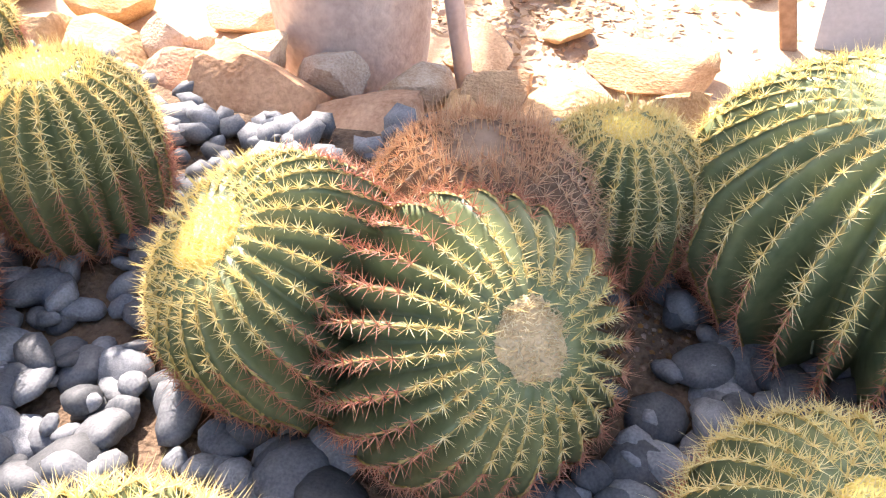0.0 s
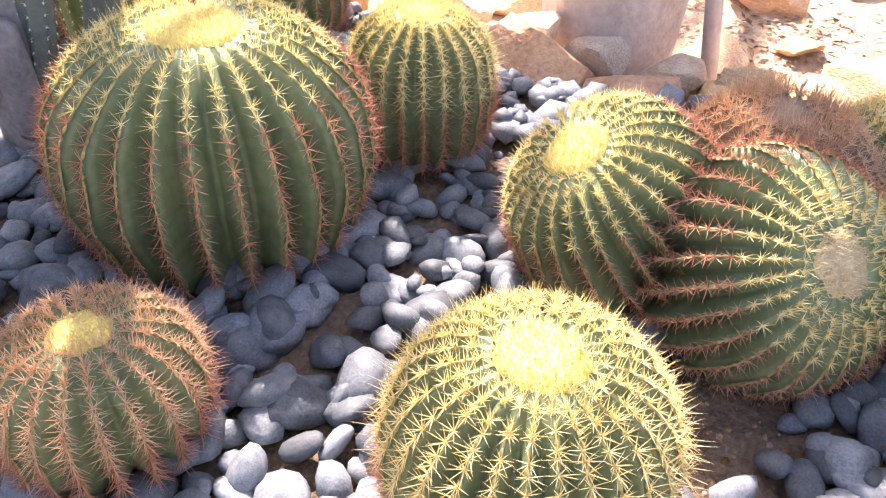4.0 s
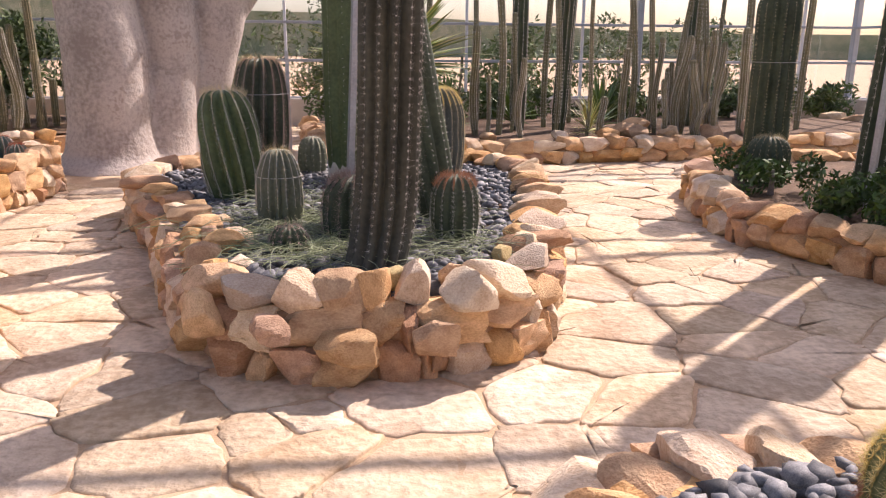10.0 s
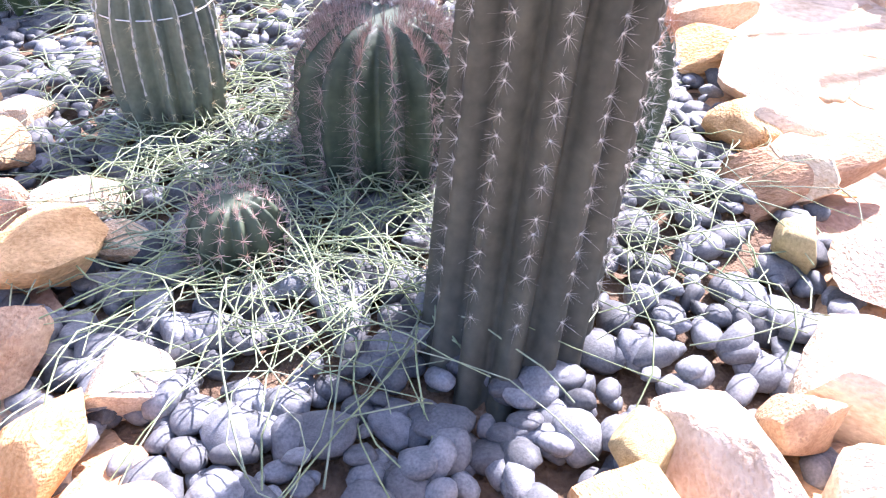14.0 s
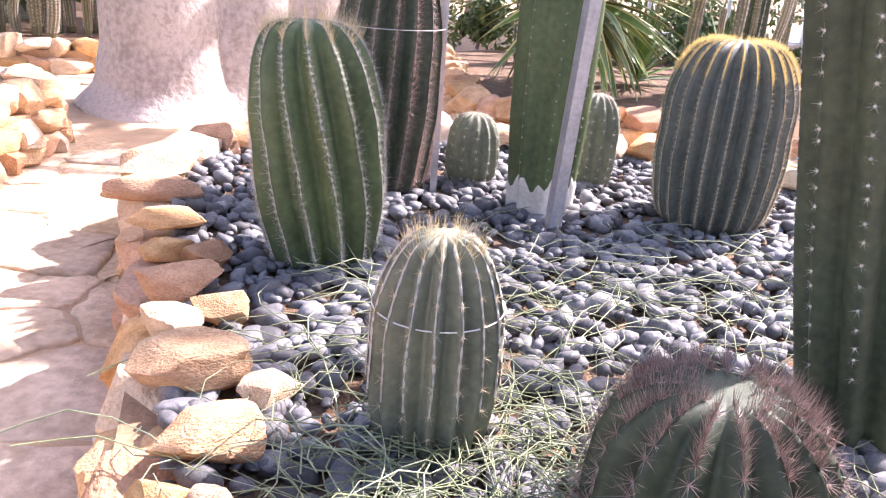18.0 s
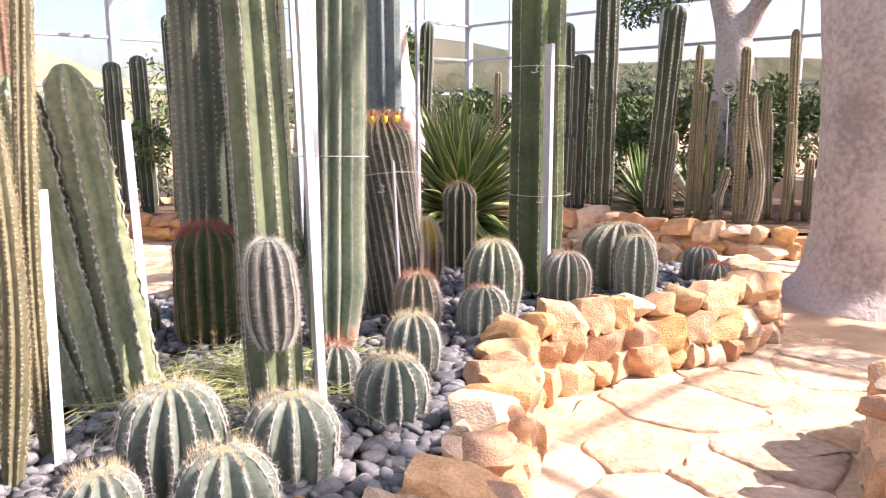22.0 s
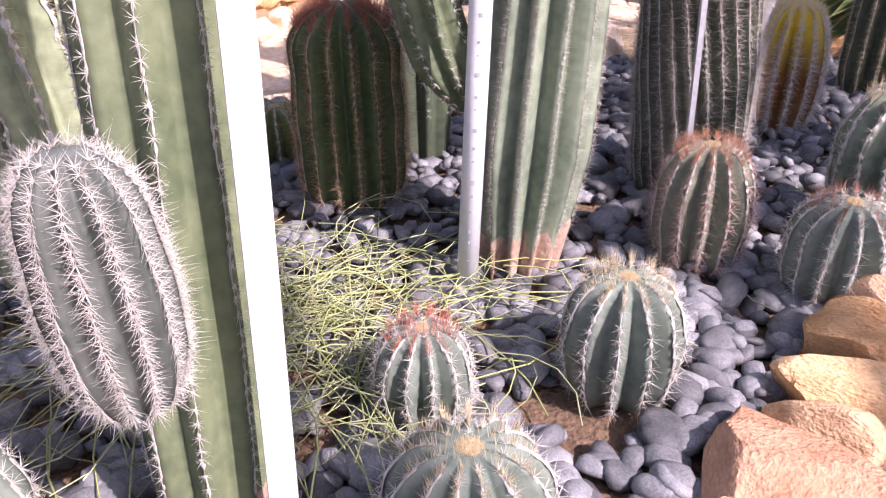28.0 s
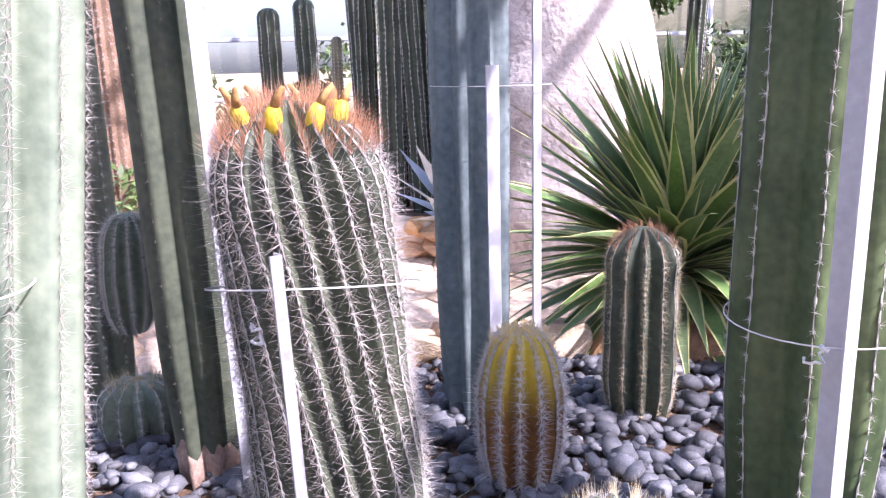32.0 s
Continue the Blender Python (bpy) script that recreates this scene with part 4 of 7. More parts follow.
def pebbles(parent, bed, level, n, near, seed, inset=0.2, near_max=260, size=(0.045, 0.10), label="", clear=()):
    """Loose river pebbles over a bed, with patches of bare soil left clear."""
    r = np.random.default_rng(seed)
    q = np.array(bed)
    lo, hi = q.min(0), q.max(0)
    pts = r.uniform(lo, hi, (n * 4, 2))
    ok = inside(bed, *pts.T) & (edge_distance(bed, *pts.T) > inset)
    pts = pts[ok][:n]
    for x, y, q in clear:
        pts = pts[np.hypot(pts[:, 0] - x, pts[:, 1] - y) > q * (1 + 0.25 * np.sin(7 * np.arctan2(pts[:, 1] - y, pts[:, 0] - x)))]
    vs, fs, k0, made = [], [], 0, 0
    close = inside(near, *pts.T)
    for p, c in zip(pts, close):
        a = r.uniform(*size) * r.choice([0.7, 1.0, 1.0, 1.25])
        b, h = a * r.uniform(0.6, 0.9), a * r.uniform(0.35, 0.6)
        z = level + r.uniform(-0.012, 0.022)
        m = Matrix.Translation((p[0], p[1], z)) @ Euler((r.normal(0, 0.28), r.normal(0, 0.28), r.uniform(0, 6.28))).to_matrix().to_4x4() @ Matrix.Diagonal((a, b, h, 1))
        i = r.integers(12)
        if c and made < near_max:
            piece("pebble", PEBBLE_MESH[i], m, parent)
            made += 1
        else:
            A = np.array(m)
            shape = PEBBLE[i] if c else PEBBLE_FAR[i]
            v = shape[0] @ A[:3, :3].T + A[:3, 3]
            vs.append(v)
            fs += [[w + k0 for w in t] for t in shape[1]]
            k0 += len(v)
    crumbs = []
    for x, y, q in clear:
        for _ in range(260):
            a, d, w = r.uniform(0, 6.28), q * 1.1 * math.sqrt(r.random()), r.uniform(0.007, 0.021)
            v, f = PEBBLE_FAR[r.integers(12)]
            crumbs.append((v * [w, w * 0.8, w * 0.6] + [x + d * math.cos(a), y + d * math.sin(a), level - 0.024], f))
    if crumbs:
        tagged(part("soil_crumbs", *merged(crumbs), M["grit"], parent, "brown soil crumbs on bare patches"), kind="stuff")
    tagged(part("gravel", np.vstack(vs), fs, M["pebble_joined"], parent, label or "loose grey-blue river pebbles"), kind="stuff")


# ---------------------------------------------------------------- glasshouse and surroundings
def bar(name, a, b, w, d, mat, parent):
    """A straight bar of section w x d from a to b."""
    a, b = Vector(a), Vector(b)
    L = (b - a).length
    v, f = box(w, d, L, min(w, d) * 0.12)
    quat = (b - a).to_track_quat("Z", "Y")
    return part(name, v, f, mat, parent, smooth=False, where=Matrix.Translation(a) @ quat.to_matrix().to_4x4())


def glass_wall(name, start, end, height, bays, rails, label):
    """A glazed wall: a low plinth, posts, rails and panes."""
    top = tagged(new(name), label, "wall", kind="structure")
    s, e = Vector((*start, 0)), Vector((*end, 0))
    d = (e - s) / bays
    ang = math.atan2(d.y, d.x)
    L = (e - s).length
    v, f = box(L, 0.22, 0.55, 0.02)
    part("plinth", v, f, M["plinth"], top, smooth=False, where=Matrix.Translation((s + e) / 2 - Vector((0, 0, 0.05))) @ Matrix.Rotation(ang, 4, "Z"))
    for k in range(bays + 1):
        p = s + d * k
        heavy = k % 4 == 0
        bar("post", p + Vector((0, 0, 0.5)), p + Vector((0, 0, height)), 0.12 if heavy else 0.05, 0.14 if heavy else 0.06, M["steel" if heavy else "white_frame"], top)
    zs = np.linspace(0.5, height, rails)
    for i, z in enumerate(zs):
        bar("rail", s + Vector((0, 0, z)), e + Vector((0, 0, z)), 0.10 if i in (rails - 2, 2) else 0.06, 0.05, M["steel"], top)
    pane = mesh_of("pane", [(0.03, 0, 0.03), (d.length - 0.03, 0, 0.03), (d.length - 0.03, 0, zs[1] - zs[0] - 0.03), (0.03, 0, zs[1] - zs[0] - 0.03), (0.03, 0.006, 0.03), (d.length - 0.03, 0.006, 0.03), (d.length - 0.03, 0.006, zs[1] - zs[0] - 0.03), (0.03, 0.006, zs[1] - zs[0] - 0.03)],
                   [[0, 1, 2, 3], [7, 6, 5, 4], [0, 4, 5, 1], [1, 5, 6, 2], [2, 6, 7, 3], [3, 7, 4, 0]], M["glass"], False)
    for k in range(bays):
        for z in zs[:-1]:
            p = s + d * k
            ob = piece("pane", pane, Matrix.Translation((p.x, p.y, z)) @ Matrix.Rotation(ang, 4, "Z"), top)
            ob.visible_shadow = False
    return top


HOUSE_H = 4.6
glass_wall("wall_north", (-13, 15.8), (9.5, 15.8), HOUSE_H, 20, 7, "glazed north wall of the greenhouse with grey steel posts")
glass_wall("wall_west", (-13, -6), (-13, 15.8), HOUSE_H, 18, 7, "glazed west wall of the greenhouse with grey steel posts")
glass_wall("wall_east", (9.5, -6), (9.5, 15.8), HOUSE_H, 18, 7, "glazed east wall of the greenhouse with grey steel posts")
glass_wall("wall_south", (-13, -6), (9.5, -6), HOUSE_H, 20, 7, "glazed south wall of the greenhouse with grey steel posts")


def glass_roof():
    top = tagged(new("roof"), "glazed greenhouse roof on slender rafters", "roof", kind="structure")
    ridge_x, rise = -2.5, 2.2
    for y in np.linspace(-6, 15.8, 8):
        for x in (-13, 9.5):
            bar("rafter", (x, y, HOUSE_H), (ridge_x, y, HOUSE_H + rise), 0.06, 0.12, M["steel"], top)
        bar("tie_beam", (-13, y, HOUSE_H), (9.5, y, HOUSE_H), 0.05, 0.08, M["steel"], top)
    bar("ridge_beam", (ridge_x, -6, HOUSE_H + rise), (ridge_x, 15.8, HOUSE_H + rise), 0.1, 0.1, M["steel"], top)
    for side, x in (("a", -13), ("b", 9.5)):
        for k in (1, 2):
            q = x + (ridge_x - x) * k / 3
            bar("purlin", (q, -6, HOUSE_H + rise * k / 3), (q, 15.8, HOUSE_H + rise * k / 3), 0.04, 0.06, M["white_frame"], top)
        v = [(x, -6, HOUSE_H + 0.07), (x, 15.8, HOUSE_H + 0.07), (ridge_x, 15.8, HOUSE_H + rise + 0.07), (ridge_x, -6, HOUSE_H + rise + 0.07)]
        v += [(a, b, c + 0.006) for a, b, c in v]
        ob = part("roof_pane", v, [[0, 1, 2, 3], [7, 6, 5, 4], [0, 4, 5, 1], [1, 5, 6, 2], [2, 6, 7, 3], [3, 7, 4, 0]], M["glass"], top, smooth=False)
        ob.visible_shadow = False


glass_roof()


def leaf_cloud(centres, sizes, n, leaf, seed):
    """Many small two-sided leaves scattered in soft balls."""
    r = np.random.default_rng(seed)
    i = r.integers(len(centres), size=n)
    d = r.normal(0, 1, (n, 3))
    d /= np.linalg.norm(d, axis=1)[:, None]
    c = np.array(centres)[i] + d * (np.array(sizes)[i] * r.uniform(0.25, 1, n) ** 0.5)[:, None]
    a = r.normal(0, 1, (n, 3))
    a /= np.linalg.norm(a, axis=1)[:, None]
    b = np.cross(a, r.normal(0, 1, (n, 3)))
    b /= np.linalg.norm(b, axis=1)[:, None] + 1e-9
    L = (leaf * r.uniform(0.6, 1.4, n))[:, None]
    v = np.stack([c - a * L, c + b * L * 0.35, c + a * L, c - b * L * 0.35], 1).reshape(-1, 3)
    k = np.arange(n)[:, None] * 4
    return v, (k + [0, 1, 2, 3]).tolist()


def outside_bush(x, y, w, h, seed):
    top = thing("bush", Matrix.Translation((x, y, 0)), "green leafy bush outside the glass", "bush", "bushes outside")
    r = np.random.default_rng(seed)
    part("stem", *tube([(0, 0, -0.05), (0.05, 0, h * 0.3), (0, 0.05, h * 0.7)], [0.07, 0.05, 0.02], 7), M["cork"], top)
    n = 9
    cs = [(r.normal(0, w * 0.35), r.normal(0, w * 0.3), h * r.uniform(0.25, 0.85)) for _ in range(n)]
    part("crown", *leaf_cloud(cs, [w * r.uniform(0.25, 0.5) for _ in range(n)], 1500, 0.08, seed), M["hedge"], top, smooth=False)


for k, x in enumerate(np.linspace(-13, 9, 15)):
    outside_bush(x + 0.6 * math.sin(k * 2.1), 19.5 + 1.2 * math.cos(k * 1.7), 1.5, (2.2 if x < 0 else 1.5) + 0.9 * math.sin(k * 3.3), 300 + k)
for k, y in enumerate(np.linspace(1, 14, 5)):
    outside_bush(-16 + 0.8 * math.cos(k), y, 1.7, 2.0 + 0.8 * math.sin(k * 2.3), 330 + k)


def hill(name, pts, label):
    v = [(x, y, z) for x, y, z in pts]
    n = len(v)
    v = [(x, y, -1.0) for x, y, z in pts] + v
    ob = part(name, v, [[k, k + 1, n + k + 1, n + k] for k in range(n - 1)], M["far_hill"], smooth=False)
    tagged(ob, label, "backdrop", kind="structure")


hill("backdrop", [(140 * math.sin(a), 60 + 60 * math.cos(a), 3.5 + (8.0 + 2.5 * math.sin(5 * a) + 1.2 * math.sin(13 * a)) / (1 + math.exp(7 * (a + 0.1)))) for a in np.linspace(-1.9, 1.6, 60)], "low wooded hills far beyond the greenhouse")

# ---------------------------------------------------------------- beds
bed_a = stone_wall(BED_A, "planter_a", "raised planter with a dry-stone wall of tan sandstone boulders", (0.16, 0.15, 0.15), (0.13, 0.34), 0.26, 21, 0.33, square=False, bare=[(-2.5, 7.2), (-1.75, 5.2), (-1.3, 3.7), (0.3, 3.7), (0.62, 4.75), (-0.4, 5.2), (-1.5, 6.6)])
bed_c = stone_wall(BED_C, "planter_c", "raised planter edged with chunky orange sandstone blocks", (0.15, 0.14, 0.15), (0.15, 0.29), 0.25, 22, 0.33, bare=[(-4.1, 2.5), (-4.2, 3.4), (-4.7, 5.0), (-5.8, 7.0), (-7, 7), (-6, 2.5)])
stone_wall(BED_D, "planter_d", "raised planter with a sandstone wall beside the path", (0.16, 0.15), (0.18, 0.36), 0.28, 23, 0.25)
stone_wall(BED_E, "planter_e", "long low sandstone planter along the glass wall", (0.15, 0.16), (0.22, 0.42), 0.28, 24, 0.26, last=15.5)
stone_wall(BED_H, "planter_h", "low sandstone planter with rows of columnar cacti", (0.16, 0.17), (0.22, 0.42), 0.28, 25, 0.28, last=10.5)
stone_wall(BED_G, "planter_g", "sandstone planter with agaves across the path", (0.14, 0.13), (0.2, 0.4), 0.28, 26, 0.22, last=13.0)
stone_wall(BED_I, "planter_i", "low sandstone planter round a bottle tree near the west glass", (0.14, 0.14), (0.2, 0.4), 0.28, 28, 0.24)
bed_b = stone_wall(BED_B, "planter_b", "low planter of golden barrels edged with flat sandstone", (0.25,), (0.20, 0.42), 0.32, 27, 0.25, tops=1.3, square=False)
pebbles(bed_a, BED_A, 0.325, 5000, [(-1.6, 4.3), (0.2, 4.2), (0.6, 5.6), (-1.9, 6.4)], 41, 0.17)
pebbles(bed_b, BED_B, 0.245, 3200, [(0.0, 1.0), (0.4, -1.2), (1.5, -1.2), (1.6, 1.2), (0.6, 1.6)], 42, 0.26, size=(0.055, 0.12), clear=[(1.0, -0.48, 0.15), (1.55, -0.72, 0.10)])
pebbles(bed_c, BED_C, 0.325, 8500, [(-2.8, 3.6), (-2.8, 5.2), (-3.6, 6.6), (-4.4, 6.9), (-3.6, 4.0)], 43, 0.27, clear=[(-3.05, 4.70, 0.15), (-3.15, 5.0, 0.16), (-3.16, 4.28, 0.14), (-3.46, 3.80, 0.14), (-3.86, 6.15, 0.12)])


def boulder(x, y, z, w, d, h, kind, k, turn=0.0, tip=0.0, bed=None):
    """One stone of a wall's top course, lying where the plan has it."""
    m = Matrix.Translation((x, y, z)) @ Euler((radians(tip), 0, radians(turn))).to_matrix().to_4x4() @ Matrix.Diagonal((w * 0.9, d * 0.9, h * 0.92, 1))
    piece("stone", LICHEN if kind == "lichen" else STONE_MESH[kind][k % len(STONE_MESH[kind])], m, bed or bed_a)


LICHEN = mesh_of("stone", *rough_stone(44, 0.7), M["lichen"])
P, S_, R_ = "sandstone_pale", "sandstone", "sandstone_red"
for row in ((-1.20, 4.32, 0.39, 0.33, 0.26, 0.20, S_, 0, 40, 0), (-1.04, 4.15, 0.33, 0.36, 0.24, 0.19, P, 1, 25, 10), (-0.84, 4.06, 0.35, 0.27, 0.24, 0.26, P, 2, 12, 18), (-0.64, 4.05, 0.35, 0.22, 0.24, 0.27, S_, 3, 60, 0), (-0.48, 4.10, 0.34, 0.16, 0.26, 0.27, S_, 4, -8, 22),
            (-0.30, 4.15, 0.36, 0.21, 0.30, 0.25, P, 3, -15, 16), (-0.06, 4.03, 0.35, 0.25, 0.23, 0.22, P, 4, -35, 12), (0.11, 4.28, 0.38, 0.38, 0.34, 0.22, P, 5, -50, -8), (-0.37, 4.30, 0.375, 0.15, 0.14, 0.13, "lichen", 0, 20, 10), (-0.14, 4.26, 0.39, 0.14, 0.13, 0.15, S_, 5, 0, 0),
            (-1.37, 4.78, 0.38, 0.25, 0.2, 0.18, S_, 6, 80, 0), (-1.31, 5.04, 0.385, 0.31, 0.2, 0.15, S_, 7, 10, 0), (-1.50, 5.30, 0.37, 0.15, 0.15, 0.12, S_, 0, 30, 0), (-1.40, 5.28, 0.38, 0.13, 0.13, 0.12, R_, 1, 10, 0), (-1.25, 5.25, 0.37, 0.20, 0.15, 0.12, P, 4, 20, 0), (-1.49, 5.51, 0.39, 0.25, 0.17, 0.13, S_, 2, 30, 0), (-1.62, 5.80, 0.39, 0.29, 0.2, 0.14, S_, 3, 35, 0), (-1.42, 5.76, 0.36, 0.17, 0.14, 0.11, P, 5, 60, 0), (-1.81, 6.26, 0.39, 0.28, 0.2, 0.11, R_, 2, 40, 0), (-1.63, 6.12, 0.38, 0.18, 0.14, 0.10, S_, 4, 20, 0), (-1.95, 6.50, 0.38, 0.2, 0.2, 0.10, S_, 5, 30, 0), (-1.80, 6.50, 0.38, 0.2, 0.16, 0.10, R_, 3, 60, 0), (-2.02, 6.78, 0.39, 0.33, 0.22, 0.10, S_, 6, 25, 0), (-1.48, 5.10, 0.35, 0.15, 0.14, 0.13, S_, 8, 50, 0), (-1.18, 5.10, 0.35, 0.17, 0.12, 0.10, P, 2, 0, 0), (-1.74, 6.02, 0.37, 0.2, 0.18, 0.12, P, 1, 40, 0), (-1.14, 4.68, 0.35, 0.19, 0.14, 0.13, P, 0, 20, 0), (-1.27, 4.56, 0.37, 0.23, 0.16, 0.15, S_, 8, 60, 0), (-1.26, 4.10, 0.30, 0.18, 0.2, 0.26, S_, 2, 50, 0),
            (0.20, 4.69, 0.37, 0.13, 0.12, 0.12, "lichen", 0, 40, 0), (0.40, 4.92, 0.38, 0.29, 0.22, 0.14, P, 2, 70, 0), (0.33, 4.57, 0.38, 0.29, 0.22, 0.16, P, 3, 60, 0), (0.38, 5.15, 0.37, 0.22, 0.18, 0.13, S_, 1, 60, 0), (-0.95, 3.96, 0.28, 0.22, 0.16, 0.15, R_, 0, 10, 0), (-0.62, 3.93, 0.19, 0.28, 0.2, 0.18, S_, 3, 5, 0), (-0.25, 3.95, 0.2, 0.26, 0.2, 0.2, S_, 5, -5, 0)):
    boulder(*(row if row[1] > 4.2 or row[2] < 0.31 else (row[0], row[1] + 0.04, row[2] + 0.03, *row[3:])))
for row in ((-2.99, 5.42, 0.36, 0.26, 0.20, 0.17, "sandstone", 1, 50, 0), (-3.13, 5.72, 0.36, 0.18, 0.16, 0.15, P, 1, 55, 8), (-3.25, 5.83, 0.36, 0.15, 0.14, 0.13, P, 3, 20, -6), (-3.15, 5.90, 0.35, 0.17, 0.14, 0.15, S_, 4, 80, 10), (-3.32, 6.0, 0.37, 0.19, 0.15, 0.14, P, 2, 65, 0), (-3.22, 6.07, 0.36, 0.16, 0.15, 0.15, R_, 5, 30, 6), (-2.86, 5.60, 0.33, 0.22, 0.22, 0.2, R_, 1, 50, 0), (-3.27, 5.20, 0.345, 0.08, 0.06, 0.06, "sandstone", 2, 0, 0), (-2.80, 5.15, 0.35, 0.2, 0.17, 0.14, S_, 6, 70, 0), (-3.45, 6.3, 0.37, 0.26, 0.22, 0.14, R_, 2, 60, 0)):
    boulder(*row, bed=bed_c)


for row in ((0.12, 2.78, 0.10, 0.52, 0.34, 0.24, P, 0, 10, 0), (-0.10, 2.42, 0.10, 0.55, 0.40, 0.25, S_, 1, -5, 0), (-0.24, 2.02, 0.11, 0.52, 0.42, 0.26, P, 2, -15, 0), (-0.24, 1.62, 0.11, 0.44, 0.42, 0.24, P, 3, -20, 0), (0.45, 2.97, 0.10, 0.34, 0.28, 0.22, R_, 2, 5, 0), (0.36, 2.66, 0.14, 0.52, 0.36, 0.26, S_, 3, 20, 0), (0.66, 2.80, 0.14, 0.36, 0.30, 0.24, R_, 3, 0, 0), (0.74, 3.0, 0.09, 0.34, 0.26, 0.20, R_, 1, 0, 0), (-0.12, 1.2, 0.12, 0.40, 0.36, 0.24, S_, 5, -30, 0),
            (2.40, 0.84, 0.20, 0.26, 0.22, 0.2, P, 4, 80, 0), (2.36, 0.52, 0.20, 0.27, 0.22, 0.2, P, 1, 95, 6), (2.36, 0.25, 0.20, 0.25, 0.2, 0.17, P, 2, 85, 0), (2.37, 0.0, 0.19, 0.24, 0.2, 0.17, P, 5, 90, 5), (2.38, -0.22, 0.20, 0.23, 0.19, 0.16, S_, 4, 92, 0), (2.40, -0.46, 0.20, 0.26, 0.2, 0.16, P, 3, 85, 0),
            (2.2, -1.93, 0.2, 0.26, 0.22, 0.2, P, 0, 30, 0), (2.02, -1.82, 0.22, 0.24, 0.2, 0.2, S_, 6, 40, 0), (1.76, -1.83, 0.2, 0.28, 0.22, 0.2, P, 1, 10, 0), (1.5, -1.76, 0.2, 0.24, 0.22, 0.2, S_, 7, 0, 0), (1.24, -1.66, 0.2, 0.27, 0.22, 0.2, P, 3, -10, 0)):
    boulder(*row, bed=bed_b)


# ---------------------------------------------------------------- stakes
def stake(at, height, w, label, lean=(0, 0), mat="stake", turn=0.0, cap=0.0):
    """An angle-iron stake driven into the bed."""
    top = thing("stake", Matrix.Translation(at), label, "stake", "plant stakes")
    t = 0.004
    c, s = math.cos(radians(turn)), math.sin(radians(turn))
    for name, prof in (("flange", [(0, 0), (w, 0), (w, t), (0, t)]), ("side_flange", [(0, t), (t, t), (t, w), (0, w)])):
        v = []
        for z in (-0.06, height):
            v += [(c * x - s * y + lean[0] * (z / height), s * x + c * y + lean[1] * (z / height), z) for x, y in ((x - w / 2, y - w / 2) for x, y in prof)]
        part(name, v, grid_faces(2, 4) + [[3, 2, 1, 0], [4, 5, 6, 7]], M[mat], top, smooth=False)
    return top


def tie(centre, rx, ry, label="white cord tied round a cactus and its stake", sag=0.0, turn=0.0, knot=None):
    a = np.linspace(0, 2 * np.pi, 33)
    p = np.c_[rx * np.cos(a), ry * np.sin(a), sag * np.cos(a)]
    top = thing("cord_tie", Matrix.Translation(centre) @ Matrix.Rotation(radians(turn), 4, "Z"), label, "cord", "cord ties")
    part("loop", *tube(p, 0.0016, 6, False), M["cord"], top)
    if knot is not None:
        q = np.array(knot)
        r = np.random.default_rng(5)
        w = q + np.cumsum(r.normal(0, 0.011, (14, 3)), 0) * 0.7
        part("knot", *tube(w, 0.003, 6), M["cord"], top)


# ---------------------------------------------------------------- bed B: golden barrels
GB = dict(body="golden_body", spines="gold", depth=0.27, per_areole=10, length=0.042, width=0.0021, felt=0.0040, felt_mat="gold_felt", wool="wool", wool_size=0.30, crown="gold", crown_n=420, crown_len=0.036, group="golden barrel cacti", central=1.1, rows=25, old="tan", old_share=0.5, crown_u=0.92)
LB = "round golden barrel cactus with yellow spines among grey pebbles"
cactus("barrel_cactus", (1.37, -0.25, 0.225), 0.228, 0.44, 26, "golden barrel cactus tilted over, pale woolly crown", tilt=35, tilt_to=-135, foot=0.5, **{**GB, "length": 0.034, "old_share": 0.72})
cactus("barrel_cactus", (1.375, -0.335, 0.235), 0.25, 0.43, 27, "golden barrel cactus leaning far over with a straw crown", tilt=48, tilt_to=-37, foot=0.5, **{**GB, "wool": "pale_wool", "wool_size": 0.26, "length": 0.034, "crown_u": 0.93, "crown_n": 300, "old_share": 0.8})
cactus("barrel_cactus", (1.54, -0.41, 0.21), 0.215, 0.39, 24, "dried brown barrel cactus wedged between green ones", **{**GB, "body": "dead_body", "spines": "amber", "old": "rust", "wool": "", "crown": "amber", "crown_len": 0.06, "length": 0.055, "felt": 0.0})
cactus("barrel_cactus", (1.74, -0.64, 0.22), 0.168, 0.34, 22, LB, **GB)
cactus("barrel_cactus", (1.77, -1.17, 0.20), 0.41, 0.47, 32, "very large golden barrel cactus with a blown pale crown", **GB)
cactus("barrel_cactus", (1.04, -1.03, 0.235), 0.225, 0.285, 26, LB, **GB)
cactus("barrel_cactus", (0.64, -0.25, 0.235), 0.215, 0.385, 27, LB, **GB)
cactus("barrel_cactus", (1.50, 0.45, 0.24), 0.185, 0.39, 22, LB, **GB)
cactus("barrel_cactus", (1.0, 0.68, 0.20), 0.345, 0.53, 28, "large golden barrel cactus glowing yellow at the rim", **{**GB, "old_share": 0.72})
cactus("barrel_cactus", (0.42, 0.42, 0.24), 0.17, 0.26, 20, "small orange-spined barrel cactus near the kerb", **{**GB, "spines": "amber", "crown": "amber"})
cactus("barrel_cactus", (0.24, 0.76, 0.24), 0.16, 0.26, 20, "small green barrel cactus with a yellow crown", **GB)
cactus("barrel_cactus", (0.33, 1.43, 0.25), 0.31, 0.51, 28, "large golden barrel cactus beside the sandstone kerb", **GB)
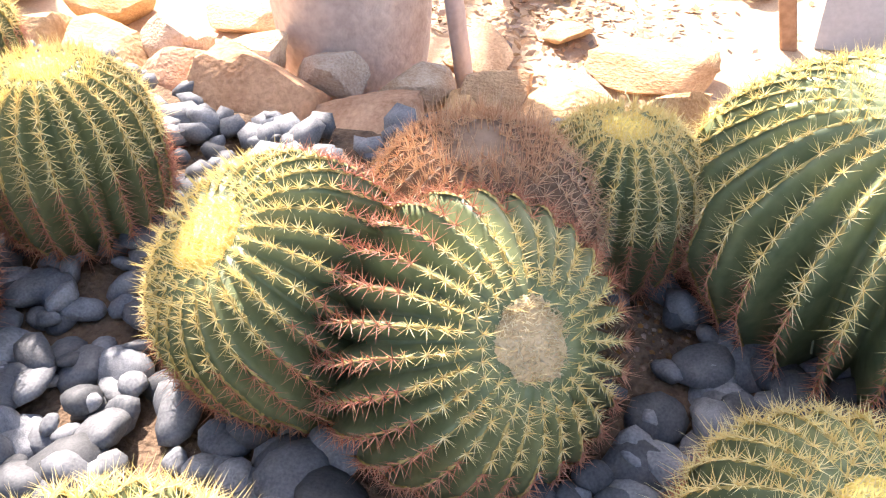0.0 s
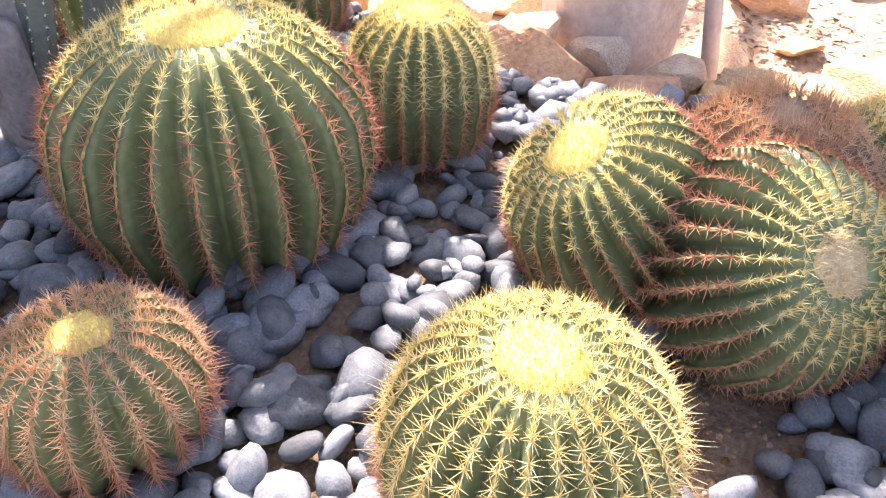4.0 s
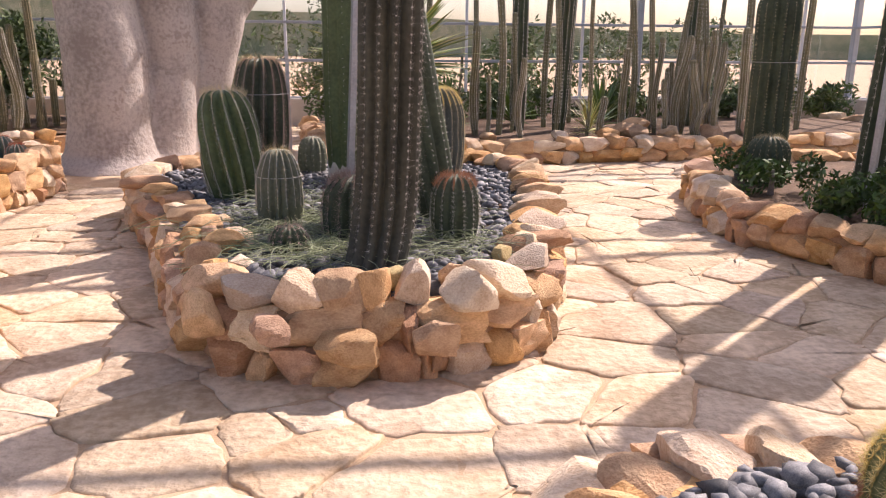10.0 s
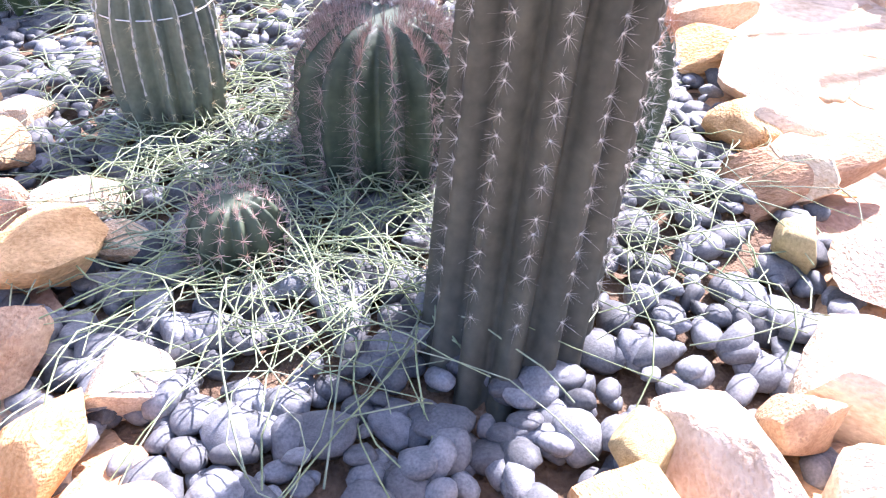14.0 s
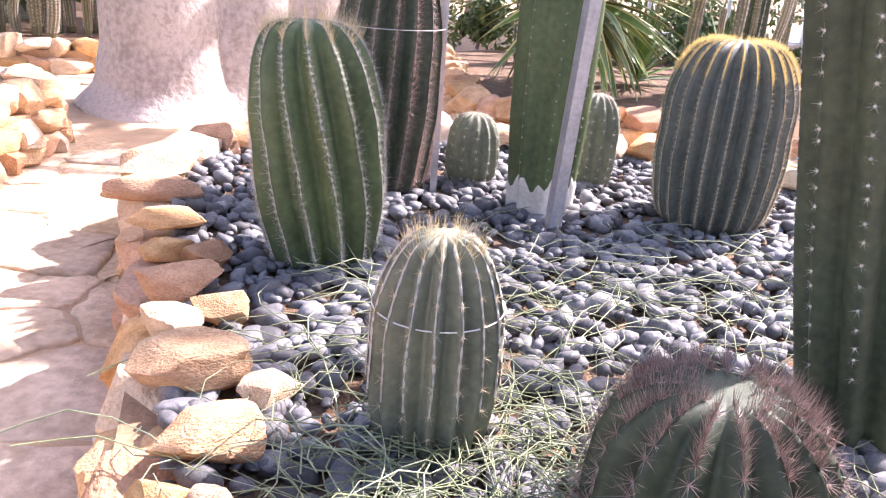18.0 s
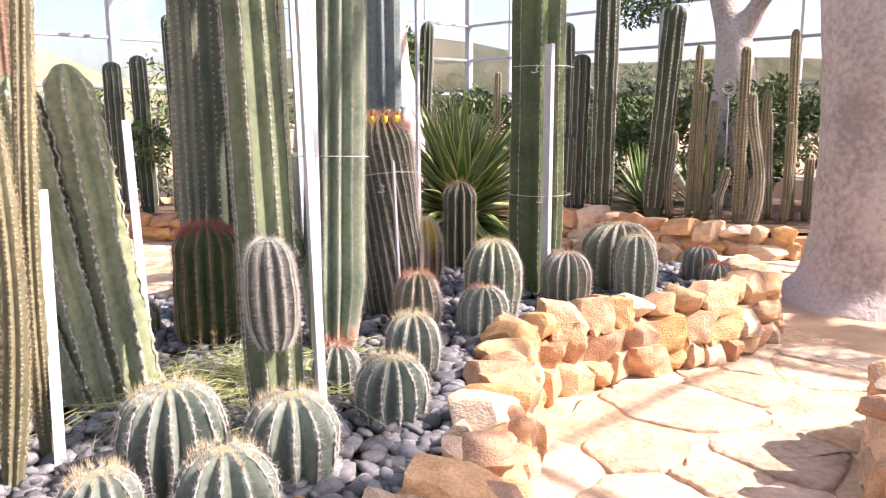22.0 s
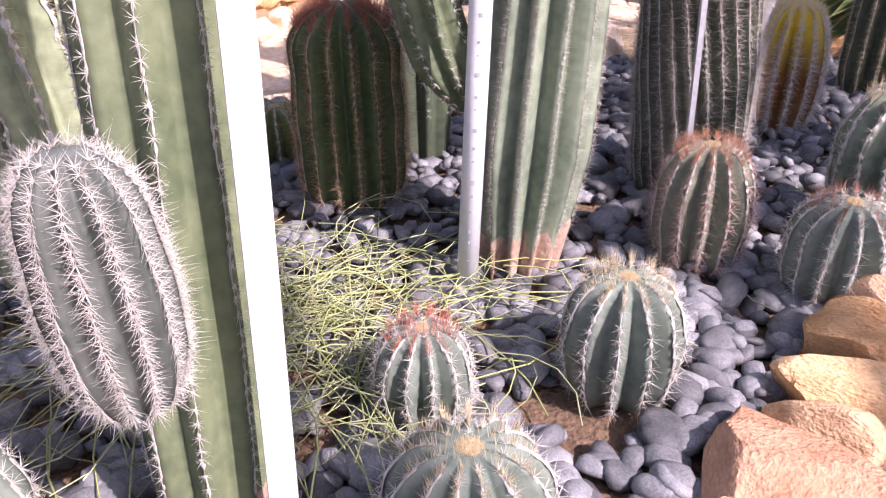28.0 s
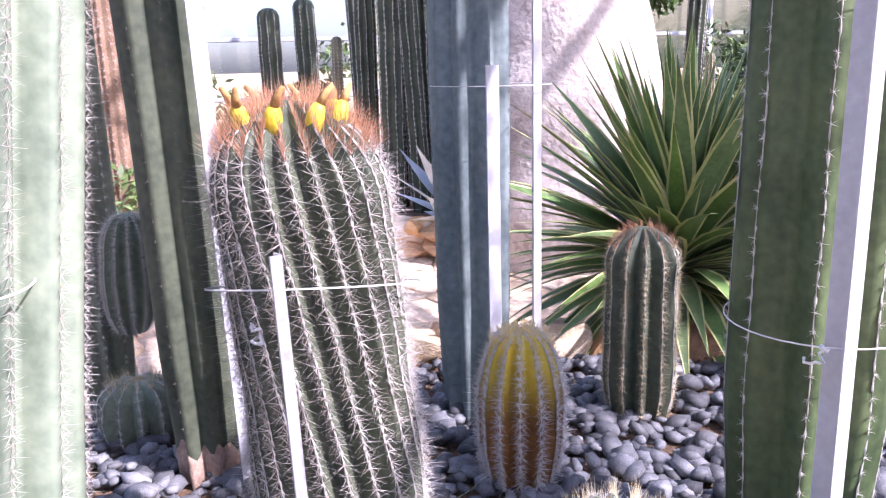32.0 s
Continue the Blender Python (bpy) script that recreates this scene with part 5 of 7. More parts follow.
cactus("barrel_cactus", (0.86, 2.22, 0.20), 0.26, 0.43, 26, "golden barrel cactus at the edge of the paved path", **GB)
cactus("barrel_cactus", (1.92, 1.22, 0.23), 0.20, 0.31, 22, LB, **GB)
cactus("barrel_cactus", (1.55, 1.70, 0.24), 0.21, 0.44, 22, "golden barrel cactus behind the columnar cactus", **{**GB, "spines": "amber"})


def candelabra():
    top = thing("columnar_cactus", Matrix.Translation((1.0, 1.3, 0.22)), "branching columnar cactus with grey corky stems and green ribbed arms", "cactus", "columnar cacti")

    def at(across, up, out=0.0):
        """A place by its distance across the clump, its height, and how far it stands out to the south-west."""
        return (0.89 * across - 0.45 * out, -0.45 * across - 0.89 * out, up)

    def stem(name, pts, rad):
        p = np.array([at(*q) for q in pts])
        k = np.linspace(0, len(p) - 1, 26)
        q = np.stack([np.interp(k, range(len(p)), p[:, c]) for c in range(3)], 1)
        q[1:-1] = (q[:-2] + 2 * q[1:-1] + q[2:]) / 4
        v, f = tube(q, np.interp(k, range(len(p)), rad), 16)
        for i in range(len(v)):
            v[i][:2] += 0.006 * noise.noise(Vector(v[i]) * 14)
        part(name, v, f, M["cork"], top)

    stem("main_stem", [(-0.01, -0.05), (-0.01, 0.12), (-0.01, 0.25), (0.0, 0.415), (0.005, 0.6), (-0.013, 0.8), (-0.04, 1.11), (-0.057, 1.28), (-0.12, 2.6)], [0.11, 0.095, 0.08, 0.065, 0.06, 0.061, 0.062, 0.06, 0.055])
    stem("side_stem", [(-0.03, 0.08), (-0.088, 0.317), (-0.173, 0.516), (-0.239, 0.691), (-0.276, 0.909), (-0.286, 0.995), (-0.286, 1.03)], [0.062, 0.048, 0.039, 0.038, 0.043, 0.05, 0.046])
    stem("thin_stem", [(-0.30, 0.88, -0.02), (-0.326, 0.938, -0.03), (-0.359, 1.083, -0.03), (-0.388, 1.255, -0.03), (-0.45, 2.3, -0.03)], [0.026, 0.03, 0.032, 0.032, 0.03])
    stem("cut_stump", [(-0.03, 0.1, 0.06), (-0.035, 0.3, 0.09), (-0.035, 0.38, 0.09), (-0.035, 0.40, 0.09)], [0.045, 0.042, 0.038, 0.024])
    stem("upper_stem", [(0.01, 0.75), (0.041, 0.935), (0.042, 1.116), (0.04, 1.286), (0.05, 2.6)], [0.04, 0.046, 0.048, 0.048, 0.045])
    arms = [((-0.265, 0.0, 0.02), (-0.386, 0.752), 2.4, 0.036, "dusk_body"), ((-0.262, 0.67, 0.03), (-0.426, 1.026), 1.7, 0.036, "dusk_body"), ((-0.13, 0.44, 0.10), (-0.213, 1.049), 2.2, 0.04, "dusk_body"),
            ((0.0, 0.2, 0.06), (0.095, 0.764), 2.5, 0.047, "dusk_body"), ((0.09, 0.0, 0.02), (0.27, 0.70), 2.5, 0.048, "dusk_body"), ((0.16, 0.02, -0.08), (0.165, 0.68), 2.3, 0.036, "lime_body"), ((-0.04, 0.5, -0.12), (-0.09, 1.033), 1.9, 0.034, "dusk_body")]
    for sd, ((ac, up, out), (ac2, up2), H, R, body) in enumerate(arms):
        o, e = np.array(at(ac, up, out)), np.array(at(ac2, up2, out))
        power = (0.9, 0.6, 0.9, 0.5, 0.6, 0.9, 0.9)[sd]
        lean = (e - o) / ((up2 - up) / H) ** power
        v, f, on = ribbed(R, H, 7, 0.24, lambda u: column_profile(u, 0.04, 0.7), (lean[0], lean[1]), power, 0, 30, 4, 1.0, 0.02, 0, 60 + sd)
        arm = part("arm", v, f, M[body], top, "green ribbed arm with white areoles", where=Matrix.Translation(o))
        U, B = np.meshgrid(np.linspace(0.02, 0.98, 84), np.arange(7.0), indexing="ij")
        p, nrm, s_, d_ = on(U.ravel(), B.ravel())
        tagged(part("areole_coat", *dots(p + nrm * 0.001, 0.0031), M["areole"], arm), kind="stuff")
        sv, sf, p = areole_spines(on, 7, np.linspace(0.02, 0.98, 84), 4, 0.012, 0.0011, 0, 1.3, 160 + sd)
        tagged(part("spine_coat", sv, sf, S["straw"], arm, smooth=False), kind="stuff")
    return top


candelabra()

# ---------------------------------------------------------------- bed A
COL = dict(kind="column", group="columnar cacti")
cactus("columnar_cactus", (-0.505, 4.59, 0.28), 0.164, 2.9, 13, "thick dark columnar cactus leaning a little, dotted with pale areoles", body="brown_body", spines="ash", depth=0.30, ridge=1.8, rows=64, per_areole=14, length=0.026, width=0.0008, dotted=0.0032, lean=(0.064, -0.215), bend=(0.10, 0.195), sweep=0.07, power=1.0, foot=0.97, central=2.2, **COL)
cactus("columnar_cactus", (0.0, 5.80, 0.30), 0.15, 4.0, 9, "dark green columnar cactus with bright areoles", body="dark_body", spines="white", depth=0.3, ridge=1.4, rows=78, per_areole=8, length=0.018, width=0.001, dotted=0.0045, lean=(-0.77, -0.065), power=1.0, central=1.6, **COL)
cactus("barrel_cactus", (0.02, 5.22, 0.31), 0.145, 0.42, 14, "short barrel cactus with a red-spined top", body="dark_body", spines="white", crown="rust", crown_n=1600, crown_u=0.80, rows=18, per_areole=9, length=0.026, crown_len=0.042, width=0.0013)
cactus("barrel_cactus", (-0.55, 5.28, 0.31), 0.21, 0.42, 15, "dark barrel cactus bristling with purple-red spines", body="dark_body", spines="plum", crown="plum", crown_n=1700, crown_u=0.84, crown_len=0.05, rows=15, per_areole=16, length=0.052, width=0.0013, depth=0.30, foot=0.75)
cactus("barrel_cactus", (-1.03, 5.64, 0.29), 0.145, 0.55, 16, "grey-green striped barrel cactus with straw crown and cord", body="grey_body", spines="straw", crown="straw", crown_n=260, crown_len=0.045, rows=11, length=0.024, width=0.001, foot=0.58, depth=0.30, felt=0.0035, felt_from=0.35, flat=2.1)
cactus("barrel_cactus", (-0.93, 5.0, 0.31), 0.10, 0.18, 13, "small dark barrel cactus half hidden by cut stems", body="dark_body", spines="pink", crown="pink", crown_n=40, rows=7, per_areole=9, length=0.036, width=0.0016, depth=0.3)
cactus("barrel_cactus", (-1.455, 6.68, 0.31), 0.22, 0.84, 13, "tall green barrel cactus with white-spined ribs", body="deep_body", spines="white", crown="straw", crown_n=700, crown_len=0.06, rows=38, length=0.032, width=0.0012, per_areole=9, depth=0.27, ridge=1.2, flat=2.6, twist=-0.55, felt=0.0028, lean=(-0.05, 0.0))
cactus("barrel_cactus", (-1.33, 7.60, 0.31), 0.235, 1.06, 16, "tall dark barrel cactus tied with a wire", body="fruiting_body", spines="pink", crown="straw", crown_n=700, crown_len=0.06, rows=42, length=0.045, width=0.0014, per_areole=12, depth=0.3, flat=2.8, twist=0.3, felt=0.0016)
cactus("barrel_cactus", (-0.93, 7.80, 0.31), 0.13, 0.36, 13, "small round spiny barrel cactus", body="grey_body", spines="white", crown="pink", rows=9, length=0.025)
cactus("columnar_cactus", (-0.63, 7.42, 0.30), 0.165, 3.3, 8, "smooth green column cactus staked upright, its foot scarred white", body="deep_body", spines="white", depth=0.24, rows=52, per_areole=4, length=0.012, cork=0.068, cork_mat="scar", **COL)
cactus("barrel_cactus", (0.12, 7.45, 0.31), 0.275, 0.82, 24, "tall barrel cactus with a golden crown", body="dusk_body", spines="straw", crown="gold", crown_n=6500, crown_len=0.024, crown_u=0.80, width=0.0012, rows=44, per_areole=8, length=0.022, flat=2.6, depth=0.22, felt=0.0016)
cactus("barrel_cactus", (-0.35, 7.92, 0.31), 0.13, 0.48, 14, "grey barrel cactus behind the staked column", body="grey_body", spines="white", rows=10, crown="pink", length=0.022)
stake((-0.60, 7.15, 0.30), 2.3, 0.05, "grey angle-iron stake beside the green column", mat="stake_grey", turn=20, lean=(0.12, 0.05))
stake((-1.10, 7.58, 0.30), 1.1, 0.03, "thin grey stake between the barrel cacti", mat="stake_grey")
tie((-1.03, 5.66, 0.66), 0.142, 0.142)
tie((-1.33, 7.60, 1.05), 0.24, 0.24)

# ---------------------------------------------------------------- bed C
FB = dict(body="blue_body", spines="white", depth=0.36, per_areole=9, length=0.03, width=0.0012, dense=1.6, felt=0.0042, crown="straw", crown_n=420, crown_len=0.036, crown_u=0.88, wool="pale_wool", wool_size=0.17, group="ribbed barrel cacti", ridge=0.9)
LC = "blue-green ribbed barrel cactus with a straw-coloured tuft"
cactus("barrel_cactus", (-3.68, 5.02, 0.31), 0.165, 0.34, 15, LC, rows=9, **FB)
cactus("barrel_cactus", (-3.45, 5.30, 0.31), 0.146, 0.30, 12, LC, rows=8, **FB)
cactus("barrel_cactus", (-3.25, 4.97, 0.31), 0.134, 0.29, 11, "plump blue barrel cactus with broad ribs", rows=7, **FB)
cactus("barrel_cactus", (-3.45, 4.72, 0.31), 0.11, 0.24, 12, LC, rows=7, **FB)
cactus("barrel_cactus", (-3.14, 4.67, 0.31), 0.104, 0.25, 14, "small grey barrel cactus with dense pale spines", rows=9, **{**FB, "body": "grey_body", "spines": "pink", "per_areole": 8})
cactus("barrel_cactus", (-3.29, 4.22, 0.31), 0.186, 0.39, 17, "large pale green barrel cactus with hooked spines and a red tuft", rows=9, **{**FB, "body": "grey_body", "spines": "white", "crown": "rust", "crown_n": 900, "length": 0.042, "width": 0.0014, "felt": 0.004, "crown_len": 0.034, "droop": 0.1})
cactus("barrel_cactus", (-3.56, 3.83, 0.31), 0.135, 0.42, 15, "lime green barrel cactus with orange spines", rows=13, **{**FB, "body": "lime_body", "spines": "amber", "crown": "rust", "crown_n": 420, "width": 0.0014, "per_areole": 11, "felt": 0.0})
cactus("barrel_cactus", (-3.99, 3.90, 0.31), 0.165, 0.34, 13, "dark blue-grey barrel cactus leaning over", rows=8, tilt=18, tilt_to=150, **{**FB, "spines": "ash", "crown": "plum", "crown_n": 700, "crown_len": 0.06, "per_areole": 13, "length": 0.06, "width": 0.0011, "felt": 0.0})
cactus("barrel_cactus", (-4.72, 3.84, 0.31), 0.15, 0.27, 14, "brownish spiny barrel cactus near the far path", rows=10, **{**FB, "body": "grey_body", "spines": "plum", "crown": "rust", "crown_n": 900, "per_areole": 14, "length": 0.045, "felt": 0.0})
cactus("barrel_cactus", (-4.17, 3.52, 0.31), 0.13, 0.33, 13, "blue-grey barrel cactus with a pinkish tuft", rows=9, **{**FB, "spines": "pink", "crown": "pink"})
cactus("barrel_cactus", (-3.59, 5.82, 0.31), 0.136, 0.27, 13, "striped blue barrel cactus with a straw tuft", rows=8, **FB)
cactus("barrel_cactus", (-3.94, 5.82, 0.31), 0.095, 0.24, 12, "small striped barrel cactus with a reddish tuft", rows=8, **{**FB, "crown": "red"})
cactus("barrel_cactus", (-3.94, 6.23, 0.31), 0.122, 0.29, 12, LC, rows=8, **FB)
cactus("barrel_cactus", (-4.38, 6.65, 0.31), 0.122, 0.35, 13, "pinkish barrel cactus with a rust-red top", rows=10, **{**FB, "body": "grey_body", "spines": "pink", "crown": "rust", "crown_n": 700, "per_areole": 14, "length": 0.036})
cactus("barrel_cactus", (-4.13, 6.88, 0.31), 0.13, 0.28, 13, "barrel cactus with long white spines and a red tuft", rows=8, **{**FB, "spines": "white", "crown": "red", "crown_n": 260, "length": 0.036})
cactus("barrel_cactus", (-4.36, 7.20, 0.31), 0.16, 0.46, 14, "pale blue-green barrel cactus lit by the sun", rows=11, **{**FB, "body": "pale_body", "felt": 0.008, "ridge": 1.3})
fruiting = cactus("barrel_cactus", (-4.79, 6.83, 0.31), 0.168, 1.14, 24, "tall twisted barrel cactus crowned with yellow fruit", rows=54, per_areole=9, length=0.042, width=0.0010, body="fruiting_body", spines="ash", crown="rust", crown_n=2200, crown_len=0.055, depth=0.24, twist=-0.9, kind="column", dome_part=0.17, foot=0.92, lean=(-0.01, -0.06), felt=0.0026)


def fruit(parent, at, tilt, turn):
    z = np.linspace(0, 1, 9)
    v, f = tube(np.c_[0.01 * z**2, 0 * z, z * 0.056], 0.017 * np.sqrt(np.clip(1 - (2 * z - 0.9) ** 2 * 0.8, 0.05, 1)), 10)
    ob = part("fruit", v, f, M["fruit"], parent, "ripe yellow fruit", where=Matrix.Translation(at) @ Euler((radians(tilt), 0, radians(turn))).to_matrix().to_4x4())
    v, f = tube([(0.01, 0, 0.052), (0.016, 0, 0.068), (0.03, 0, 0.084)], [0.009, 0.007, 0.004], 7)
    part("dry_flower", v, f, M["fruit_tip"], ob)


for k in range(8):
    a = k / 8 * 6.28 + 0.3
    fruit(fruiting, (0.085 * math.cos(a) - 0.01, 0.085 * math.sin(a) - 0.06, 1.085), 18, math.degrees(a) - 90 + 180)
cactus("barrel_cactus", (-5.2, 7.44, 0.31), 0.12, 0.48, 13, "yellow and orange striped barrel cactus", rows=15, **{**FB, "body": "yellow_body", "crown": "gold", "spines": "white", "length": 0.040, "width": 0.0024, "per_areole": 14, "felt": 0.003, "depth": 0.42})
cactus("barrel_cactus", (-5.45, 8.02, 0.31), 0.12, 0.66, 12, "slim dark green barrel cactus with white ribs", rows=18, kind="column", **{**FB, "body": "fruiting_body", "spines": "straw", "crown": "rust", "crown_n": 500, "felt": 0.003})
cactus("barrel_cactus", (-5.98, 6.42, 0.31), 0.135, 0.22, 12, "low striped green barrel cactus", rows=6, **{**FB, "body": "pale_body"})
cactus("barrel_cactus", (-5.0, 5.82, 0.31), 0.165, 0.61, 16, "stout dark cactus with a flat red-spined top", rows=16, kind="column", **{**FB, "body": "deep_body", "crown": "red", "crown_n": 1800, "crown_len": 0.05, "spines": "amber", "length": 0.036, "per_areole": 11, "felt": 0.0014, "dome_part": 0.2})
cactus("barrel_cactus", (-5.40, 5.60, 0.31), 0.13, 0.20, 14, "low dark ribbed barrel cactus in the shade", rows=6, **{**FB, "body": "lime_body"})
cactus("barrel_cactus", (-4.28, 8.31, 0.31), 0.24, 0.46, 16, "wide barrel cactus with a rusty spine tuft", rows=9, **{**FB, "body": "grey_body", "crown": "rust", "crown_n": 400})
cactus("barrel_cactus", (-4.05, 8.15, 0.31), 0.13, 0.42, 12, "upright striped barrel cactus", rows=10, **FB)
cactus("barrel_cactus", (-4.25, 7.72, 0.31), 0.15, 0.34, 15, "pink-spined round barrel cactus", rows=10, **{**FB, "spines": "pink", "crown": "pink"})
cactus("barrel_cactus", (-4.02, 8.90, 0.31), 0.12, 0.26, 13, "small red-spined barrel cactus", rows=8, **{**FB, "spines": "red", "crown": "red"})
cactus("barrel_cactus", (-3.80, 8.72, 0.31), 0.10, 0.2, 13, "small red-spined barrel cactus", rows=7, **{**FB, "spines": "red", "crown": "red"})

cactus("columnar_cactus", (-3.80, 4.27, 0.30), 0.105, 3.0, 7, "green columnar cactus with long pale spines", body="leaf_body", spines="white", depth=0.34, rows=56, per_areole=12, length=0.048, width=0.0018, lean=(0.0, 0.14), power=1.0, **COL)
arm_col = cactus("columnar_cactus", (-3.74, 5.43, 0.30), 0.10, 3.0, 8, "green columnar cactus with a spiny side arm", body="leaf_body", spines="white", depth=0.3, rows=110, per_areole=9, length=0.018, width=0.0011, felt=0.003, lean=(-0.36, 0.10), power=1.0, cork=0.05, **COL)


def side_arm(parent, off, R, H, lean, body, spine):
    v, f, on = ribbed(R, H, 12, 0.36, lambda u: globe_profile(u, 2.6, 0.4), lean, 1.2, 0, 26, 6, 0.8, 0.02, 0.0, 77)
    arm = part("arm", v, f, M[body], parent, "grey-green arm thick with white spines", where=Matrix.Translation(off))
    sv, sf, p = areole_spines(on, 12, np.linspace(0.04, 0.98, 36), 12, 0.027, 0.0011, 0, 1.3, 78)
    tagged(part("spine_coat", sv, sf, S[spine], arm, smooth=False), kind="stuff")


side_arm(arm_col, (0.08, -0.05, 0.385), 0.082, 0.37, (0.0, -0.015), "dusk_body", "white")


def curved_arm(parent, off, R, H, lean):
    v, f, on = ribbed(R, H, 9, 0.3, lambda u: column_profile(u, 0.08, 0.4), lean, 0.45, 0, 30, 6, 0.9, 0.01, 0, 88)
    arm = part("curved_arm", v, f, M["leaf_body"], parent, "ribbed arm curving up from the column", where=Matrix.Translation(off))
    sv, sf, p = areole_spines(on, 9, np.linspace(0.03, 0.97, 40), 7, 0.02, 0.0014, 0, 1.2, 89)
    tagged(part("spine_coat", sv, sf, S["white"], arm, smooth=False), kind="stuff")

pvc_col = cactus("columnar_cactus", (-4.45, 6.17, 0.30), 0.148, 2.9, 13, "pale green columnar cactus staked with a white pipe", body="pale_body", spines="ash", depth=0.38, ridge=1.15, rows=180, per_areole=8, length=0.021, width=0.0009, foot=0.66, lean=(-0.31, 0.33), power=1.0, dome_part=0.06, cork=0.067, **COL)
curved_arm(pvc_col, (-0.12, -0.02, 0.40), 0.086, 1.0, (-0.10, -0.30))
cactus("columnar_cactus", (-5.30, 6.10, 0.30), 0.11, 3.0, 8, "dark green column standing behind the armed one", body="dark_body", spines="white", depth=0.3, rows=70, per_areole=7, length=0.018, width=0.001, **COL)
for x, y, R, H in ((-4.05, 4.54, 0.034, 2.0), (-4.03, 4.655, 0.041, 1.9), (-4.14, 4.80, 0.033, 2.1)):
    cactus("columnar_cactus", (x, y, 0.30), R, H, 9, "slender brown columnar stem with rows of spines", body="tan_body", spines="straw", depth=0.42, twist=0.9, rows=110, per_areole=8, length=0.013, width=0.0013, lean=(0.03, 0.05), bend=(0.025, 0.035 if x > -4.1 else -0.02), lump=0.05, lumps=60, rings=120, **COL)
for dx, dy, ln, H in ((0, 0, (-0.12, -0.22), 1.29), (0.05, 0.10, (-0.06, -0.17), 1.33), (-0.08, -0.07, (-0.2, -0.34), 1.22)):
    # pale skin, brightened in its colour to look sunlit
    cactus("columnar_cactus", (-4.45 + dx, 5.12 + dy, 0.30), 0.09, H, 6, "leaning pale green column with wavy ribs", body="wavy_lit_body", spines="straw", ridge=0.75, depth=0.5, rows=34, per_areole=10, length=0.022, width=0.0013, felt=0.0075, twist=0.5, lean=ln, power=1.0, lump=0.05, lumps=18, rings=110, dotted=0.006, foot=0.6, dome_part=0.12, **COL)
cactus("columnar_cactus", (-5.64, 6.62, 0.30), 0.115, 3.2, 8, "dark grey-brown column with a corky foot", body="fruiting_body", spines="dark", depth=0.26, rows=50, per_areole=4, length=0.012, cork=0.05, lean=(-0.02, -0.05), power=1.0, **COL)
cactus("columnar_cactus", (-5.70, 7.52, 0.30), 0.13, 3.4, 9, "grey-blue column cactus staked upright", body="grey_col", spines="dark", depth=0.3, rows=50, per_areole=4, length=0.012, **COL)
cactus("columnar_cactus", (-4.58, 7.83, 0.30), 0.165, 3.6, 8, "stout green column cactus tied to a white stake", body="deep_body", spines="white", depth=0.3, rows=70, per_areole=6, length=0.016, felt=0.003, **COL)
striped = cactus("columnar_cactus", (-6.18, 6.33, 0.30), 0.09, 2.6, 9, "grey column with a fat striped side arm", body="grey_body", spines="white", depth=0.28, rows=60, per_areole=6, length=0.018, **COL)
side_arm(striped, (0.12, 0.10, 0.36), 0.085, 0.42, (0.10, 0.02), "pale_body", "white")
cactus("columnar_cactus", (-5.95, 6.95, 0.30), 0.10, 0.9, 9, "grey-green column with a pale corky foot", body="pale_body", spines="dark", depth=0.2, rows=20, per_areole=5, length=0.02, **COL)
cactus("columnar_cactus", (-5.10, 5.32, 0.30), 0.12, 0.58, 12, "dark spiny column cactus leaning back", body="dusk_body", spines="pink", depth=0.26, rows=24, per_areole=10, length=0.04, lean=(0.08, -0.12), **COL)
stake((-3.58, 4.43, 0.28), 2.6, 0.042, "white angle-iron stake tied with cord", turn=200, lean=(-0.03, 0.02))
stake((-4.05, 4.79, 0.28), 0.93, 0.042, "short white metal stake", turn=200, lean=(-0.17, 0.07))
stake((-4.38, 5.245, 0.28), 1.15, 0.04, "white metal stake beside leaning columns", turn=200, lean=(-0.085, 0.0))
stake((-3.635, 5.53, 0.28), 2.4, 0.045, "tall white metal stake among the barrels", turn=200, lean=(-0.24, 0.10))
stake((-5.48, 6.70, 0.28), 2.8, 0.045, "white stake against the dark column", turn=200, lean=(-0.02, -0.06))
stake((-4.59, 6.715, 0.28), 0.93, 0.022, "thin grey stake tied to the fruiting cactus", mat="stake_grey", turn=200, lean=(-0.03, -0.02))
stake((-5.42, 7.45, 0.28), 1.22, 0.05, "white painted stake behind the yellow cactus", turn=200)
stake((-5.46, 7.62, 0.28), 2.8, 0.035, "tall white stake against the grey column", turn=200)
stake((-4.40, 7.70, 0.28), 1.57, 0.06, "wide white stake tied to the stout column", turn=200)


def pipe():
    top = thing("plastic_pipe", Matrix.Translation((-4.35, 6.01, 0.27)), "white plastic pipe stake with faded lettering", "pipe", "plant stakes")
    v, f = tube([(0, 0, 0), (-0.05, 0.04, 0.6), (-0.10, 0.08, 1.25), (-0.185, 0.15, 2.3)], 0.026, 20)
    shaft = part("tube", v, f, M["pipe"], top)
    for k in range(26):
        z, h = 0.16 + k * 0.04 + 0.008 * math.sin(k * 2.3), 0.004 + 0.003 * (k * 7 % 3)
        cx, cy = -0.083 * z, 0.066 * z
        a = np.linspace(-0.30, 0.05, 5) - 0.1
        a = a[: 3 + k % 3]
        v = [(cx + 0.0268 * math.cos(q), cy + 0.0268 * math.sin(q), w) for w in (z, z + h) for q in a]
        part("printed_mark", v, grid_faces(2, len(a), False), M["ink"], shaft, "faded grey printed mark", smooth=False)


